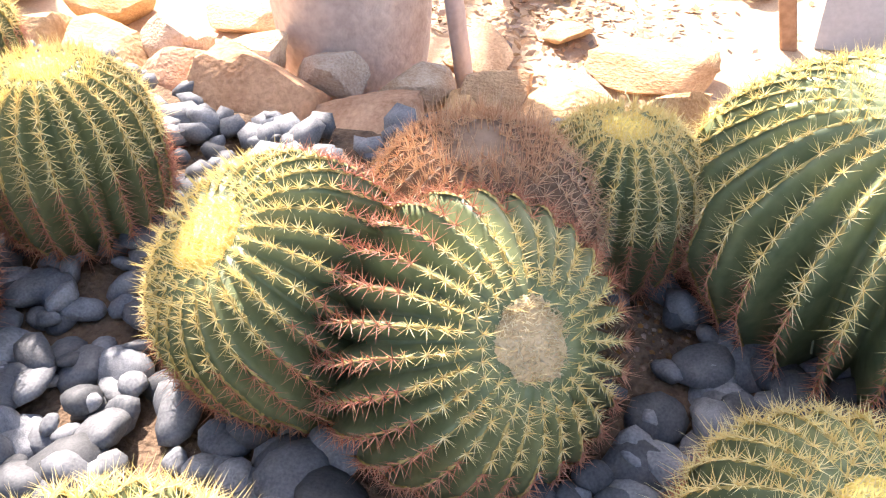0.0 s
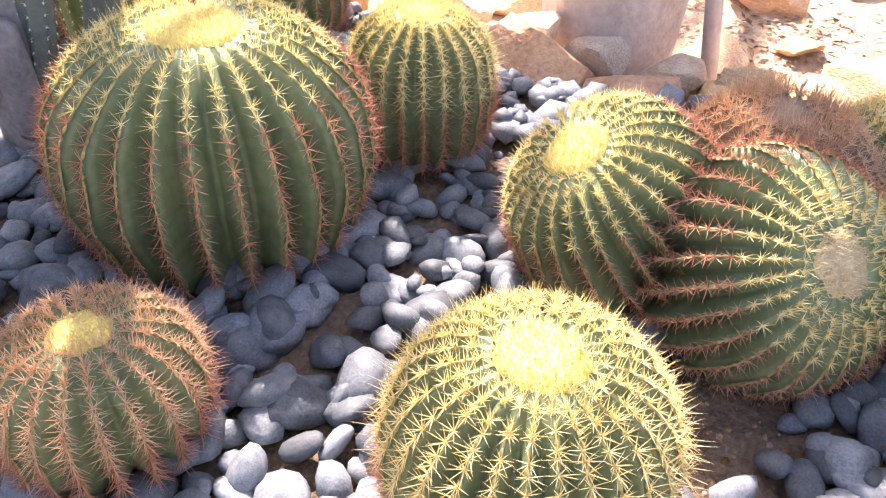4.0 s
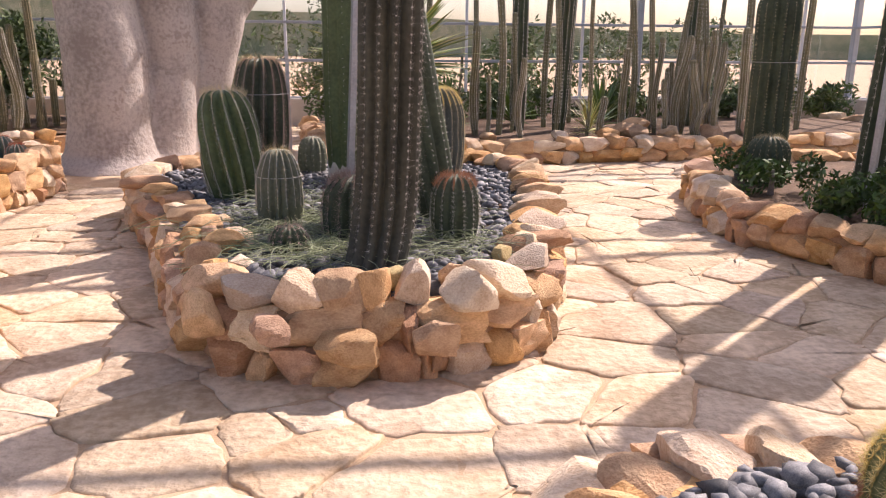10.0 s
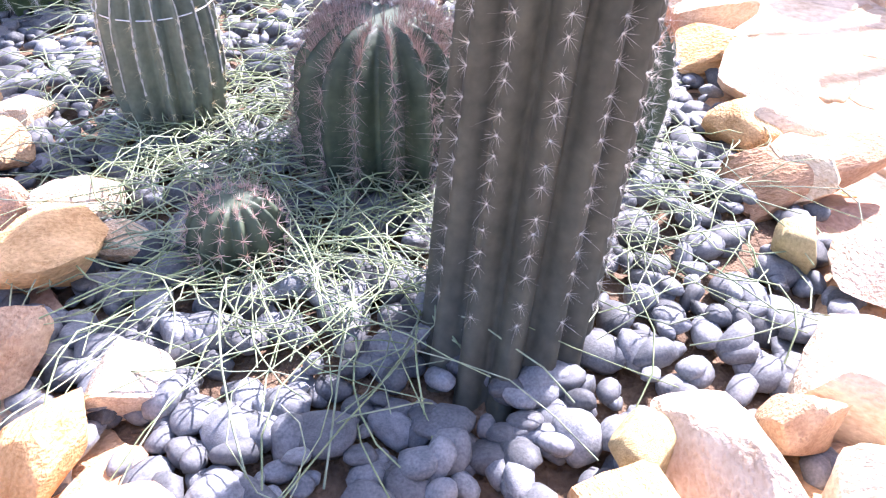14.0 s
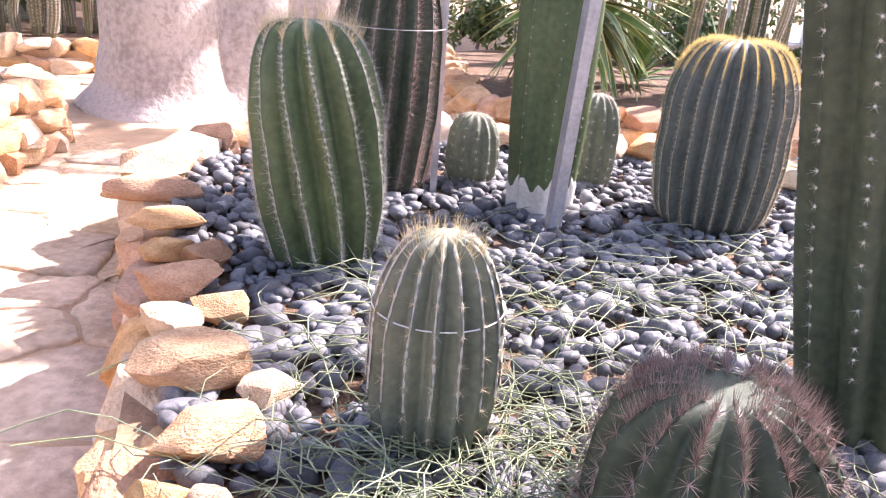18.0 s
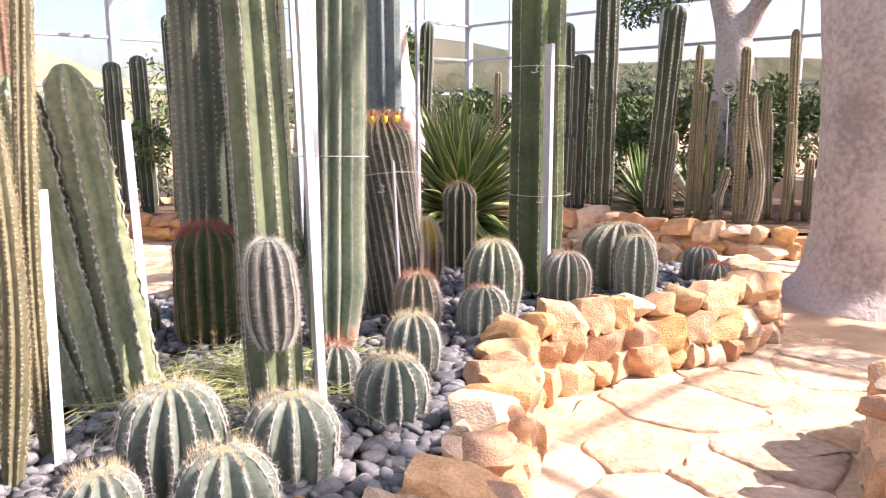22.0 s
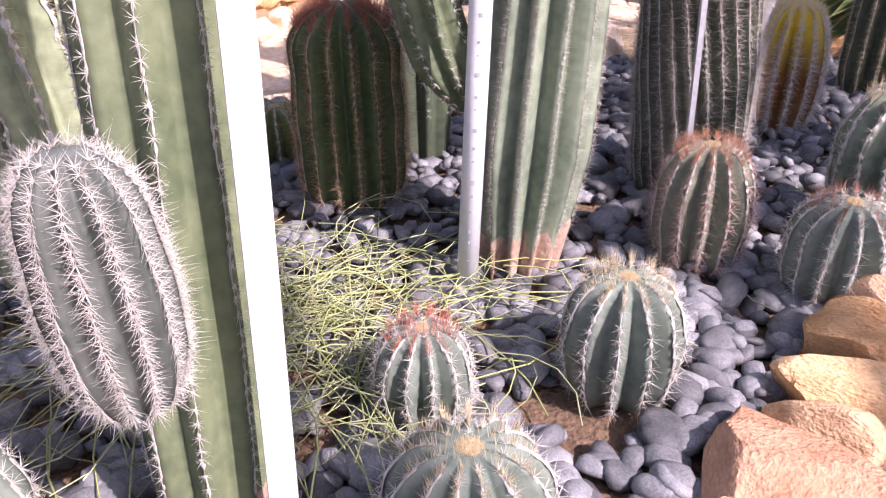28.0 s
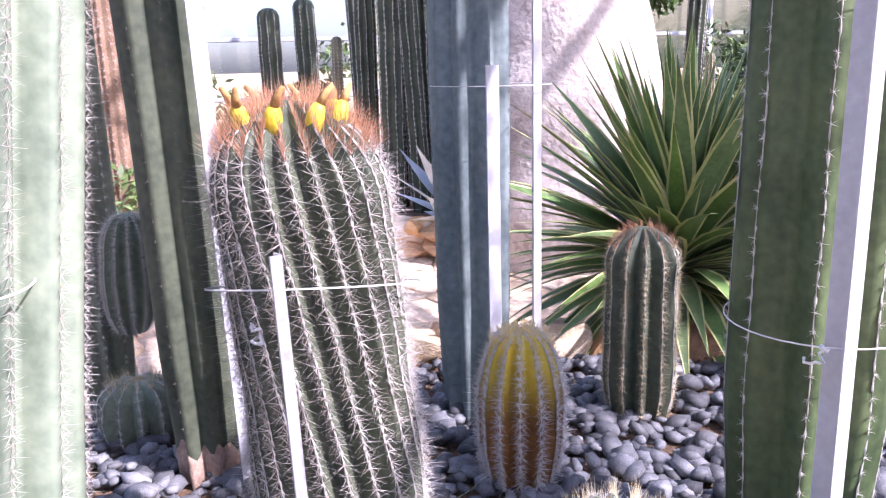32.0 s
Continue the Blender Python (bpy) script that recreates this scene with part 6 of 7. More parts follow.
pipe()
tie((-4.49, 6.19, 1.256), 0.165, 0.2, turn=-50, sag=0.01, knot=(0.05, -0.19, 0.0))
tie((-4.80, 6.80, 1.10), 0.205, 0.205, sag=0.05, turn=-20, knot=(0.185, -0.08, -0.02))
tie((-4.53, 7.80, 0.966), 0.19, 0.19, knot=(0.14, -0.13, 0))
tie((-4.53, 7.80, 1.725), 0.19, 0.19, knot=(0.10, -0.15, 0))
tie((-5.62, 7.55, 1.44), 0.22, 0.15, turn=20)
tie((-3.73, 4.345, 1.41), 0.165, 0.125, turn=36, knot=(0.16, 0.0, 0))
tie((-3.735, 4.32, 0.725), 0.145, 0.112, turn=36, knot=(0.165, -0.01, 0))


# ---------------------------------------------------------------- cut stems on the ground
def stems(name, zones, n, level, seed, label, mat="twig"):
    r = np.random.default_rng(seed)
    items = []
    for _ in range(n):
        x, y, s = zones[r.integers(len(zones))]
        p = np.array([x + r.normal(0, s), y + r.normal(0, s), level + r.uniform(0.02, 0.07)])
        a = r.uniform(0, 6.28)
        L = r.uniform(0.14, 0.50)
        bend = r.normal(0, 1.6)
        t = np.linspace(0, 1, 6)
        ang = a + bend * t
        step = L / 5
        q = p + np.c_[np.cumsum(np.cos(ang)) * step, np.cumsum(np.sin(ang)) * step, 0.05 * np.sin(np.pi * t) * r.uniform(0, 1) + r.normal(0, 0.006, 6)]
        items.append(tube(q, r.uniform(0.0011, 0.0021), 4, False))
    tagged(part(name, *merged(items), M[mat]), label, "plant litter", kind="stuff")


stems("cut_stems", [(-0.85, 5.3, 0.18), (-0.75, 5.05, 0.16), (-0.68, 4.85, 0.14), (-0.95, 5.45, 0.18), (-0.8, 5.5, 0.15), (-1.1, 6.1, 0.2), (0.0, 5.1, 0.2), (-0.1, 4.9, 0.14), (-1.1, 5.3, 0.2), (-0.85, 4.95, 0.16), (-0.1, 6.3, 0.35), (-0.6, 6.3, 0.35)], 1050, 0.33, 51, "scattered thin green cut stems on the pebbles")
stems("cut_stems", [(-4.25, 5.5, 0.14), (-4.15, 5.65, 0.15), (-4.33, 5.3, 0.10), (-4.3, 5.75, 0.12)], 480, 0.33, 52, "matted yellow-green cut stems on the pebbles", "twig_green")
stems("cut_stems", [(1.55, -1.6, 0.2), (2.0, -0.9, 0.2), (2.1, -1.5, 0.2), (-3.3, 5.2, 0.5), (-4.6, 7.2, 0.3)], 70, 0.27, 53, "a few dry stems among the pebbles")


# ---------------------------------------------------------------- yuccas, agaves, trees
def blade(L, w, curve, fold=0.25, n=7):
    t = np.linspace(0, 1, n)
    width = w * np.clip(1.2 * (1 - t**2.5), 0.02, 1) * (0.75 + 0.5 * np.sin(np.pi * np.clip(t * 1.1, 0, 1)))
    x = L * (t - 0.12 * curve * t**2)
    z = -curve * L * 0.5 * t**2
    v, f = [], []
    for k in range(n):
        h = width[k] / 2
        v += [(x[k], -h, z[k] + fold * h), (x[k], -h * 0.75, z[k] + fold * h * 0.6), (x[k], 0, z[k]), (x[k], h * 0.75, z[k] + fold * h * 0.6), (x[k], h, z[k] + fold * h)]
    return np.array(v), [(k * 5 + c, k * 5 + c + 1, k * 5 + c + 6, k * 5 + c + 5) for k in range(n - 1) for c in range(4)]


def rosette(name, at, n, L, w, label, mat, edge=None, up=(-0.3, 1.45), curve=(0.1, 0.9), seed=0, trunk=0.0, category="yucca"):
    top = thing(name, Matrix.Translation(at), label, category, category + " plants")
    r = np.random.default_rng(seed)
    if trunk:
        part("trunk", *tube([(0, 0, -0.05), (0.01, 0, trunk * 0.5), (0, 0, trunk)], [0.08, 0.07, 0.06], 10), M["cork"], top)
    meshes = []
    for k in range(6):
        v, f = blade(1.0, w, curve[0] + (curve[1] - curve[0]) * k / 5)
        me = bpy.data.meshes.new("leaf")
        me.from_pydata(v.tolist(), [], f)
        me.materials.append(M[mat])
        me.materials.append(M[edge or mat])
        me.polygons.foreach_set("use_smooth", [True] * len(me.polygons))
        me.polygons.foreach_set("material_index", [1 if i % 4 in (0, 3) else 0 for i in range(len(me.polygons))])
        meshes.append(me)
    for k in range(n):
        t = k / (n - 1)
        el = up[1] + (up[0] - up[1]) * t + r.normal(0, 0.06)
        az = k * 2.39996 + r.normal(0, 0.1)
        s = L * r.uniform(0.8, 1.1) * (0.75 + 0.25 * math.sin(math.pi * min(1, t + 0.25)))
        i = min(5, int(t * 6))
        m = Matrix.Translation((0, 0, trunk + 0.03 + 0.12 * (1 - t))) @ Matrix.Rotation(az, 4, "Z") @ Matrix.Rotation(-el, 4, "Y") @ Matrix.Rotation(r.normal(0, 0.25), 4, "X") @ Matrix.Diagonal((s, s, s, 1))
        piece("leaf", meshes[i], m, top)
    return top


rosette("yucca", (0.0, 11.6, 0.22), 200, 1.45, 0.08, "large variegated yucca with stiff sword leaves", "yucca", "yucca_edge", up=(-0.55, 1.45), seed=1, trunk=0.75)
rosette("yucca", (-6.12, 8.69, 0.26), 320, 1.05, 0.082, "dark green yucca with pale leaf margins behind the barrels", "yucca", "yucca_edge", up=(-0.45, 1.5), curve=(0.15, 1.1), seed=2, trunk=0.22)
rosette("yucca", (2.75, 11.5, 0.24), 60, 0.5, 0.05, "small yellow-green yucca by the stone kerb", "yucca_edge", "yucca", up=(0.1, 1.4), curve=(0.1, 0.5), seed=3)
for k, (x, y, s) in enumerate(((-6.75, 3.2, 0.5), (-6.8, 4.15, 0.48), (-6.85, 2.4, 0.5), (-7.6, 3.6, 0.5), (-8.6, 5.4, 0.5), (-8.0, 4.9, 0.45), (-9.15, 8.85, 0.75))):
    rosette("agave", (x, y, 0.20), 30, s, 0.17, "blue-grey agave rosette with broad pointed leaves", "agave", None, up=(0.0, 1.3), curve=(-0.2, 0.2), seed=10 + k, category="agave")


def bottle_tree(at, stems_, label, seed, crown_at, bark="bark", leaves=5200):
    top = thing("bottle_tree", Matrix.Translation(at), label, "tree", "bottle trees")
    r = np.random.default_rng(seed)
    shells = []
    for pts, rad in stems_:
        p = np.array(pts)
        t = np.linspace(0, len(p) - 1, 34)
        q = np.stack([np.interp(t, range(len(p)), p[:, k]) for k in range(3)], 1)
        q[1:-1] = (q[:-2] + 2 * q[1:-1] + q[2:]) / 4
        R = np.interp(t, range(len(p)), rad)
        v, f = tube(q, R, 40)
        v = np.array(v)
        off = Vector(r.uniform(0, 40, 3))
        for i in range(len(v) - 2):
            c = q[i // 40]
            d = v[i] - c
            v[i] = c + d * (1 + 0.07 * noise.noise(Vector(v[i]) * 1.7 + off) + 0.025 * noise.noise(Vector(v[i]) * 5 + off))
        shells.append((v, f))
    trunk = part("trunk", *merged(shells), M[bark], top)
    fuse = trunk.modifiers.new("fuse", "REMESH")
    fuse.mode, fuse.voxel_size, fuse.use_smooth_shade = "VOXEL", 0.03, True
    ease = trunk.modifiers.new("ease", "SMOOTH")
    ease.factor, ease.iterations = 0.5, 2
    part("crown", *leaf_cloud([c for c, s in crown_at], [s for c, s in crown_at], leaves, 0.05, seed), M["foliage"], top, smooth=False)


def lobe(depth, rows_):
    """A trunk's line, from its place across the tree as seen from the planters, its height and its radius."""
    return [(0.947 * c - 0.323 * depth, 0.323 * c + 0.947 * depth, z) for c, z, q in rows_], [q for c, z, q in rows_]


bottle_tree((-3.15, 10.85, -0.05), [
    lobe(-0.12, [(-0.38, 0, 0.72), (-0.37, 0.2, 0.54), (-0.36, 0.6, 0.48), (-0.35, 1.38, 0.46), (-0.43, 2.14, 0.43), (-0.61, 2.92, 0.35), (-0.85, 3.7, 0.28), (-1.2, 5.0, 0.18)]),
    lobe(0.16, [(0.12, 0, 0.60), (0.20, 0.25, 0.46), (0.32, 0.8, 0.38), (0.41, 1.38, 0.35), (0.38, 2.14, 0.36), (0.25, 2.92, 0.39), (0.15, 3.7, 0.33), (0.1, 5.2, 0.2)]),
    lobe(0.42, [(0.42, 0, 0.50), (0.58, 0.4, 0.42), (0.80, 0.9, 0.34), (0.98, 1.38, 0.32), (1.10, 2.14, 0.37), (1.16, 2.92, 0.38), (1.4, 3.7, 0.3), (1.9, 5.0, 0.18)]),
    lobe(0.4, [(1.2, 1.85, 0.20), (1.55, 2.3, 0.17), (1.95, 2.72, 0.13), (2.4, 3.2, 0.09), (2.9, 3.8, 0.05)]),
], "massive bottle tree with three fused grey trunks", 1, [((-1.6, 0.5, 3.1), 0.45), ((-1.9, 0.9, 3.5), 0.5), ((-1.3, 0.6, 3.6), 0.5), ((0.9, -0.3, 5.2), 0.9), ((-0.4, 0.2, 5.4), 1.0), ((1.6, 0.4, 5.3), 0.9), ((2.3, 0.6, 3.0), 0.35), ((2.8, 0.6, 3.5), 0.5), ((-0.9, -0.3, 2.9), 0.25)], leaves=6500)
bottle_tree((-8.7, 9.6, -0.05), [([(0, 0, 0), (0, 0, 0.6), (0.02, 0, 1.3), (0.0, 0, 2.1), (0.1, 0.1, 3.0), (0.2, 0.2, 4.6)], [0.75, 0.78, 0.74, 0.6, 0.42, 0.25])], "smooth grey bottle tree trunk behind the yucca", 2, [((0.3, 0.2, 4.4), 0.8), ((-0.5, -0.2, 4.2), 0.6), ((0.6, -0.5, 3.6), 0.5)])
bottle_tree((-6.4, 14.0, 0.2), [([(0, 0, 0), (0, 0, 0.8), (0.05, 0, 1.6), (0.0, 0, 2.3), (-0.3, 0.1, 2.9), (-0.9, 0.2, 3.5)], [0.30, 0.30, 0.27, 0.22, 0.14, 0.06]), ([(0.0, 0, 2.1), (0.3, 0.0, 2.6), (0.8, -0.1, 3.1)], [0.18, 0.12, 0.05])], "brown bottle tree with leafy branches by the glass", 4, [((-0.9, 0.2, 3.2), 0.5), ((-1.5, 0.1, 2.9), 0.45), ((-0.4, -0.2, 3.5), 0.5), ((0.7, -0.2, 3.3), 0.45), ((-2.0, 0.3, 3.4), 0.5), ((0.1, 0.2, 3.6), 0.5)])
bottle_tree((-10.6, 11.0, 0.0), [([(0, 0, 0), (0, 0, 0.8), (0.05, 0, 1.6), (0.1, 0, 2.6), (0.2, 0.1, 3.4)], [0.20, 0.16, 0.13, 0.10, 0.05])], "small leafy tree near the west glass", 5, [((0.2, 0.0, 2.6), 0.5), ((-0.3, 0.3, 2.9), 0.5), ((0.5, 0.4, 2.3), 0.4), ((0.1, -0.4, 3.2), 0.5)])
bottle_tree((2.72, 0.35, -0.05), [([(0, 0, 0), (0, 0, 0.15), (0, 0, 0.6), (0.03, 0, 1.4), (0.0, 0, 3.0), (0.1, 0.1, 4.8)], [0.22, 0.26, 0.285, 0.27, 0.23, 0.15])], "smooth tan bottle tree trunk by the barrel bed", 3, [((0.1, 0.1, 4.6), 0.8), ((0.5, 0.3, 4.2), 0.5)], "tan_bark")


def pole(at, tip, r):
    top = thing("support_pole", Matrix.Translation(at), "leaning weathered wooden support pole", "pole", "support poles")
    part("shaft", *tube([(0, 0, -0.1), tuple(np.array(tip) * 0.5 + [0.006, 0, 0]), tip], [r, r * 0.95, r * 0.9], 10), M["wood"], top)


pole((2.63, -0.10, 0.0), (0.12, 0.35, 1.8), 0.032)
pole((3.7, 2.6, 0.0), (0.5, 0.25, 2.0), 0.04)

# ---------------------------------------------------------------- columns in the far beds
proto = {}
for key, (R, H, ribs, body, spine) in {"stout": (0.12, 3.2, 9, "dark_body", "white"), "tall": (0.05, 2.8, 8, "tan_body", "white"), "slim": (0.055, 1.9, 9, "tan_body", "straw"), "pale": (0.05, 1.4, 9, "tan_body", "white"), "dark": (0.13, 2.3, 10, "dark_body", "white")}.items():
    proto[key] = cactus("columnar_cactus", {"stout": (1.9, 12.3, 0.24), "tall": (1.5, 11.7, 0.24), "slim": (-5.4, 12.3, 0.26), "pale": (-5.1, 12.0, 0.26), "dark": (3.3, 5.4, 0.23)}[key], R, H, ribs,
                        {"stout": "tall green columnar cactus with pale rib lines", "tall": "tall brownish columnar cactus by the glass wall", "slim": "slim olive columnar cactus with straw spines", "pale": "short olive columnar cactus with white spines", "dark": "dark columnar cactus in the side planter"}[key],
                        body=body, spines=spine, rows=44, per_areole=7, length=0.026, width=0.0024, depth=0.3, rings=24, bend=(0.05, 0.03) if key in ("tall", "pale") else (0, 0), felt=0.007 if key == "stout" else 0.003, **COL)
r = np.random.default_rng(91)


def sow(key, spots, lo=0.75, hi=1.15):
    for x, y, z in spots:
        s = r.uniform(lo, hi)
        m = Matrix.Translation((x, y, z)) @ Euler((r.normal(0, 0.03), r.normal(0, 0.03), r.uniform(0, 6.28))).to_matrix().to_4x4()
        ob = copy_thing(proto[key], m)
        ob.scale = (s * r.uniform(0.8, 1.2), s * r.uniform(0.8, 1.2), s)


sow("stout", [(x, y, 0.24) for x, y in ((2.5, 12.2), (4.8, 12.9), (6.5, 13.1), (-0.3, 13.3))], 0.7, 1.0)
sow("tall", [(x, y, 0.24) for x, y in ((1.2, 11.9), (1.75, 12.0), (2.4, 12.7), (3.5, 11.9), (3.75, 11.8), (4.2, 12.0), (4.5, 11.7), (4.6, 12.2), (5.2, 11.8), (5.9, 11.9), (0.6, 12.9), (3.0, 13.4), (5.0, 13.5), (6.3, 12.2))], 0.55, 1.1)
sow("pale", [(x, y, 0.24) for x, y in ((4.1, 11.6), (4.3, 11.5), (4.0, 11.4), (3.9, 11.6), (4.5, 11.4), (5.0, 11.5), (5.3, 11.4), (1.3, 11.5), (1.15, 11.6), (5.5, 11.7))], 0.6, 1.1)
def row_of(key, rows_):
    """Copies with given heights."""
    H0 = {"stout": 3.2, "tall": 2.8, "slim": 1.9, "pale": 1.4, "dark": 2.3}[key]
    for x, y, z, h, w in rows_:
        ob = copy_thing(proto[key], Matrix.Translation((x, y, z)) @ Euler((r.normal(0, 0.025), r.normal(0, 0.025), r.uniform(0, 6.28))).to_matrix().to_4x4())
        ob.scale = (w, w, h / H0)


row_of("slim", [(-5.99, 12.29, 0.26, 1.96, 0.8), (-5.90, 12.34, 0.26, 1.54, 0.8), (-5.82, 12.40, 0.26, 1.34, 0.8), (-5.08, 12.92, 0.26, 2.1, 0.9), (-5.37, 12.72, 0.26, 1.46, 0.8), (-4.94, 13.02, 0.26, 0.7, 0.9), (-5.0, 12.6, 0.26, 1.1, 0.7), (-8.4, 12.3, 0.26, 1.5, 0.9), (-9.2, 12.5, 0.26, 1.8, 0.9), (-10.1, 12.2, 0.26, 1.3, 0.9)])
row_of("pale", [(-5.71, 12.48, 0.26, 0.55, 0.8), (-5.53, 12.61, 0.26, 1.12, 0.9), (-5.27, 12.79, 0.26, 1.23, 0.9), (-5.14, 12.88, 0.26, 1.05, 0.9), (-6.15, 12.17, 0.26, 1.0, 0.9), (-5.6, 12.3, 0.26, 0.6, 0.8), (-5.3, 12.5, 0.26, 0.5, 0.8), (-4.7, 12.9, 0.26, 0.9, 0.9), (-4.5, 12.6, 0.26, 0.6, 0.9)])
row_of("stout", [(-7.19, 11.75, 0.26, 1.9, 0.95), (-6.89, 11.85, 0.26, 2.6, 1.15), (-6.31, 12.06, 0.26, 2.4, 1.05), (-7.25, 11.6, 0.26, 0.95, 0.8), (-8.0, 12.6, 0.26, 2.4, 0.9), (-9.0, 12.9, 0.26, 2.0, 0.9), (-10.6, 12.3, 0.26, 2.6, 0.9)])
re_ = np.random.default_rng(92)
row_of("tall", [(1.0 + 5.2 * re_.random(), 11.3 + 2.6 * re_.random(), 0.24, re_.uniform(1.0, 2.7), re_.uniform(0.4, 0.85)) for _ in range(8)])
row_of("pale", [(1.2 + 4.6 * re_.random(), 11.0 + 0.8 * re_.random(), 0.24, re_.uniform(0.5, 1.5), re_.uniform(0.7, 1.1)) for _ in range(12)])
for k, (x, y) in enumerate(((-6.55, 12.3), (-6.05, 12.6), (-7.6, 12.0), (-6.9, 12.7), (-7.9, 12.9), (2.0, 13.2), (0.8, 12.2), (3.2, 12.4))):
    rosette("aloe", (x, y, 0.24), 46, 0.75, 0.07, "green aloe with long upright leaves among the columns", "yucca", None, up=(0.25, 1.45), curve=(-0.1, 0.5), seed=40 + k, category="aloe")


def hoop():
    top = thing("hose_hoop", Matrix.Translation((-5.65, 12.45, 1.74)), "small pale ring on a thin rod among the columns", "ring")
    a = np.linspace(0, 2 * np.pi, 25)
    part("ring", *tube(np.c_[0.075 * np.cos(a), 0 * a, 0.075 * np.sin(a)], 0.010, 8, False), M["stake"], top)
    part("rod", *tube([(0, 0, -1.52), (0.01, 0, -0.8), (0, 0, -0.09)], 0.008, 6), M["stake_grey"], top)


hoop()


def pear_clump(at, seed):
    top = thing("prickly_pear", Matrix.Translation(at), "grey-green prickly pear with stacked flat pads", "cactus")
    r5 = np.random.default_rng(seed)
    a = np.linspace(0, 2 * np.pi, 18, endpoint=False)
    rows_ = [np.c_[q * np.cos(a) * (0.8 + 0.2 * np.sin(a)), np.full(18, y_), q * np.sin(a)] for q, y_ in ((0.0, -0.025), (0.6, -0.024), (0.92, -0.014), (1.0, 0.0), (0.92, 0.014), (0.6, 0.024), (0.0, 0.025))]
    pad = mesh_of("pad", np.vstack(rows_) * [0.13, 1, 0.17] + [0, 0, 0.17], grid_faces(7, 18), M["pear"])
    for k in range(14):
        lev = k % 4
        piece("pad", pad, Matrix.Translation((r5.normal(0, 0.22), r5.normal(0, 0.15), lev * 0.27 - 0.02)) @ Euler((r5.normal(0, 0.2), r5.normal(0, 0.35), r5.uniform(0, 3.1))).to_matrix().to_4x4(), top)


pear_clump((-7.7, 3.5, 0.22), 61)
pear_clump((-8.1, 4.4, 0.22), 62)
clump = []
for k, (dx, dy, lx, ly) in enumerate(((0, 0, 0.15, -0.5), (0.12, 0.08, -0.05, -0.2), (-0.1, 0.05, 0.1, -0.9), (0.05, 0.18, -0.1, 0.1))):
    clump.append(cactus("columnar_cactus", (-7.35 + dx, 4.25 + dy, 0.20), 0.085, 2.3, 8, "brown-green stem of a leaning cactus clump", body="brown_body", spines="straw", depth=0.25, rows=40, per_areole=4, length=0.012, lean=(lx, ly), power=0.8, rings=24, **COL))
v, f, on = ribbed(0.06, 1.5, 8, 0.25, lambda u: column_profile(u, 0.06, 0.6), (0, -0.10), 2.0, 0, 24, 6, 0.9, 0.015, 0, 301)
hanging = part("hanging_arm", v, f, M["grey_body"], clump[0], "drooping ribbed arm", where=Matrix.Translation((0.12, 0.25, 0.33)) @ Matrix.Rotation(radians(92), 4, "X"))
sv, sf, p = areole_spines(on, 8, np.linspace(0.03, 0.97, 40), 5, 0.014, 0.0014, 0, 1.2, 302)
tagged(part("spine_coat", sv, sf, S["straw"], hanging, smooth=False), kind="stuff")
sow("stout", [(x, y, 0.20) for x, y in ((-9.6, 5.6), (-11.2, 6.2), (-9.9, 5.0), (-11.0, 5.6), (-10.8, 4.2), (-9.3, 3.8), (-9.8, 2.8), (-11.2, 2.5), (-8.2, 2.6))], 0.55, 0.95)
sow("tall", [(x, y, 0.20) for x, y in ((-9.0, 5.5), (-10.6, 5.9), (-9.2, 4.6), (-8.4, 3.5), (-7.9, 3.2), (-8.0, 2.1), (-10.3, 3.4), (-11.5, 6.1))], 0.6, 1.0)
row_of("stout", [(-10.0, 8.62, 0.2, 2.6, 0.9), (-10.25, 8.75, 0.2, 2.9, 0.9), (-9.9, 8.85, 0.2, 2.4, 0.8), (-10.5, 8.55, 0.2, 2.2, 0.8), (-10.1, 9.0, 0.2, 3.0, 0.9), (-11.2, 7.8, 0.2, 1.9, 0.9), (-11.3, 8.2, 0.2, 2.0, 0.9), (-11.8, 8.9, 0.2, 2.6, 0.9)])
row_of("tall", [(-10.7, 8.3, 0.2, 1.6, 1.0), (-10.9, 8.9, 0.2, 2.0, 1.0), (-11.6, 7.9, 0.2, 1.4, 1.0)])
cactus("columnar_cactus", (-10.15, 6.33, 0.20), 0.14, 2.8, 12, "thick reddish-brown columnar stem bristling with spines", body="dead_body", spines="pink", depth=0.2, rows=40, per_areole=8, length=0.05, width=0.0025, rings=24, **COL)
row_of("dark", [(3.6, 6.6, 0.23, 3.2, 1.05), (3.47, 5.9, 0.23, 3.4, 1.5), (4.6, 5.8, 0.23, 3.0, 1.2), (5.2, 6.6, 0.23, 2.8, 1.1), (4.4, 4.4, 0.23, 2.6, 1.1), (5.0, 4.0, 0.23, 2.4, 1.0), (4.1, 6.9, 0.23, 2.2, 0.8)])
cactus("columnar_cactus", (3.45, 7.98, 0.23), 0.20, 1.78, 14, "stout dark column with a rounded top tied with wire", body="dark_body", spines="straw", depth=0.22, rows=50, per_areole=6, length=0.02, width=0.0016, dome_part=0.12, **COL)
tie((3.45, 7.98, 1.32), 0.205, 0.205)
stake((3.42, 6.32, 0.2), 2.6, 0.045, "thin grey stake leaning between dark columns", mat="stake_grey", turn=30, lean=(0.12, 0.1))
cactus("barrel_cactus", (3.28, 7.60, 0.23), 0.20, 0.44, 18, "dark round barrel cactus behind the planter wall", body="dark_body", spines="straw", crown="straw", crown_n=400, crown_len=0.045, rows=12, length=0.03)


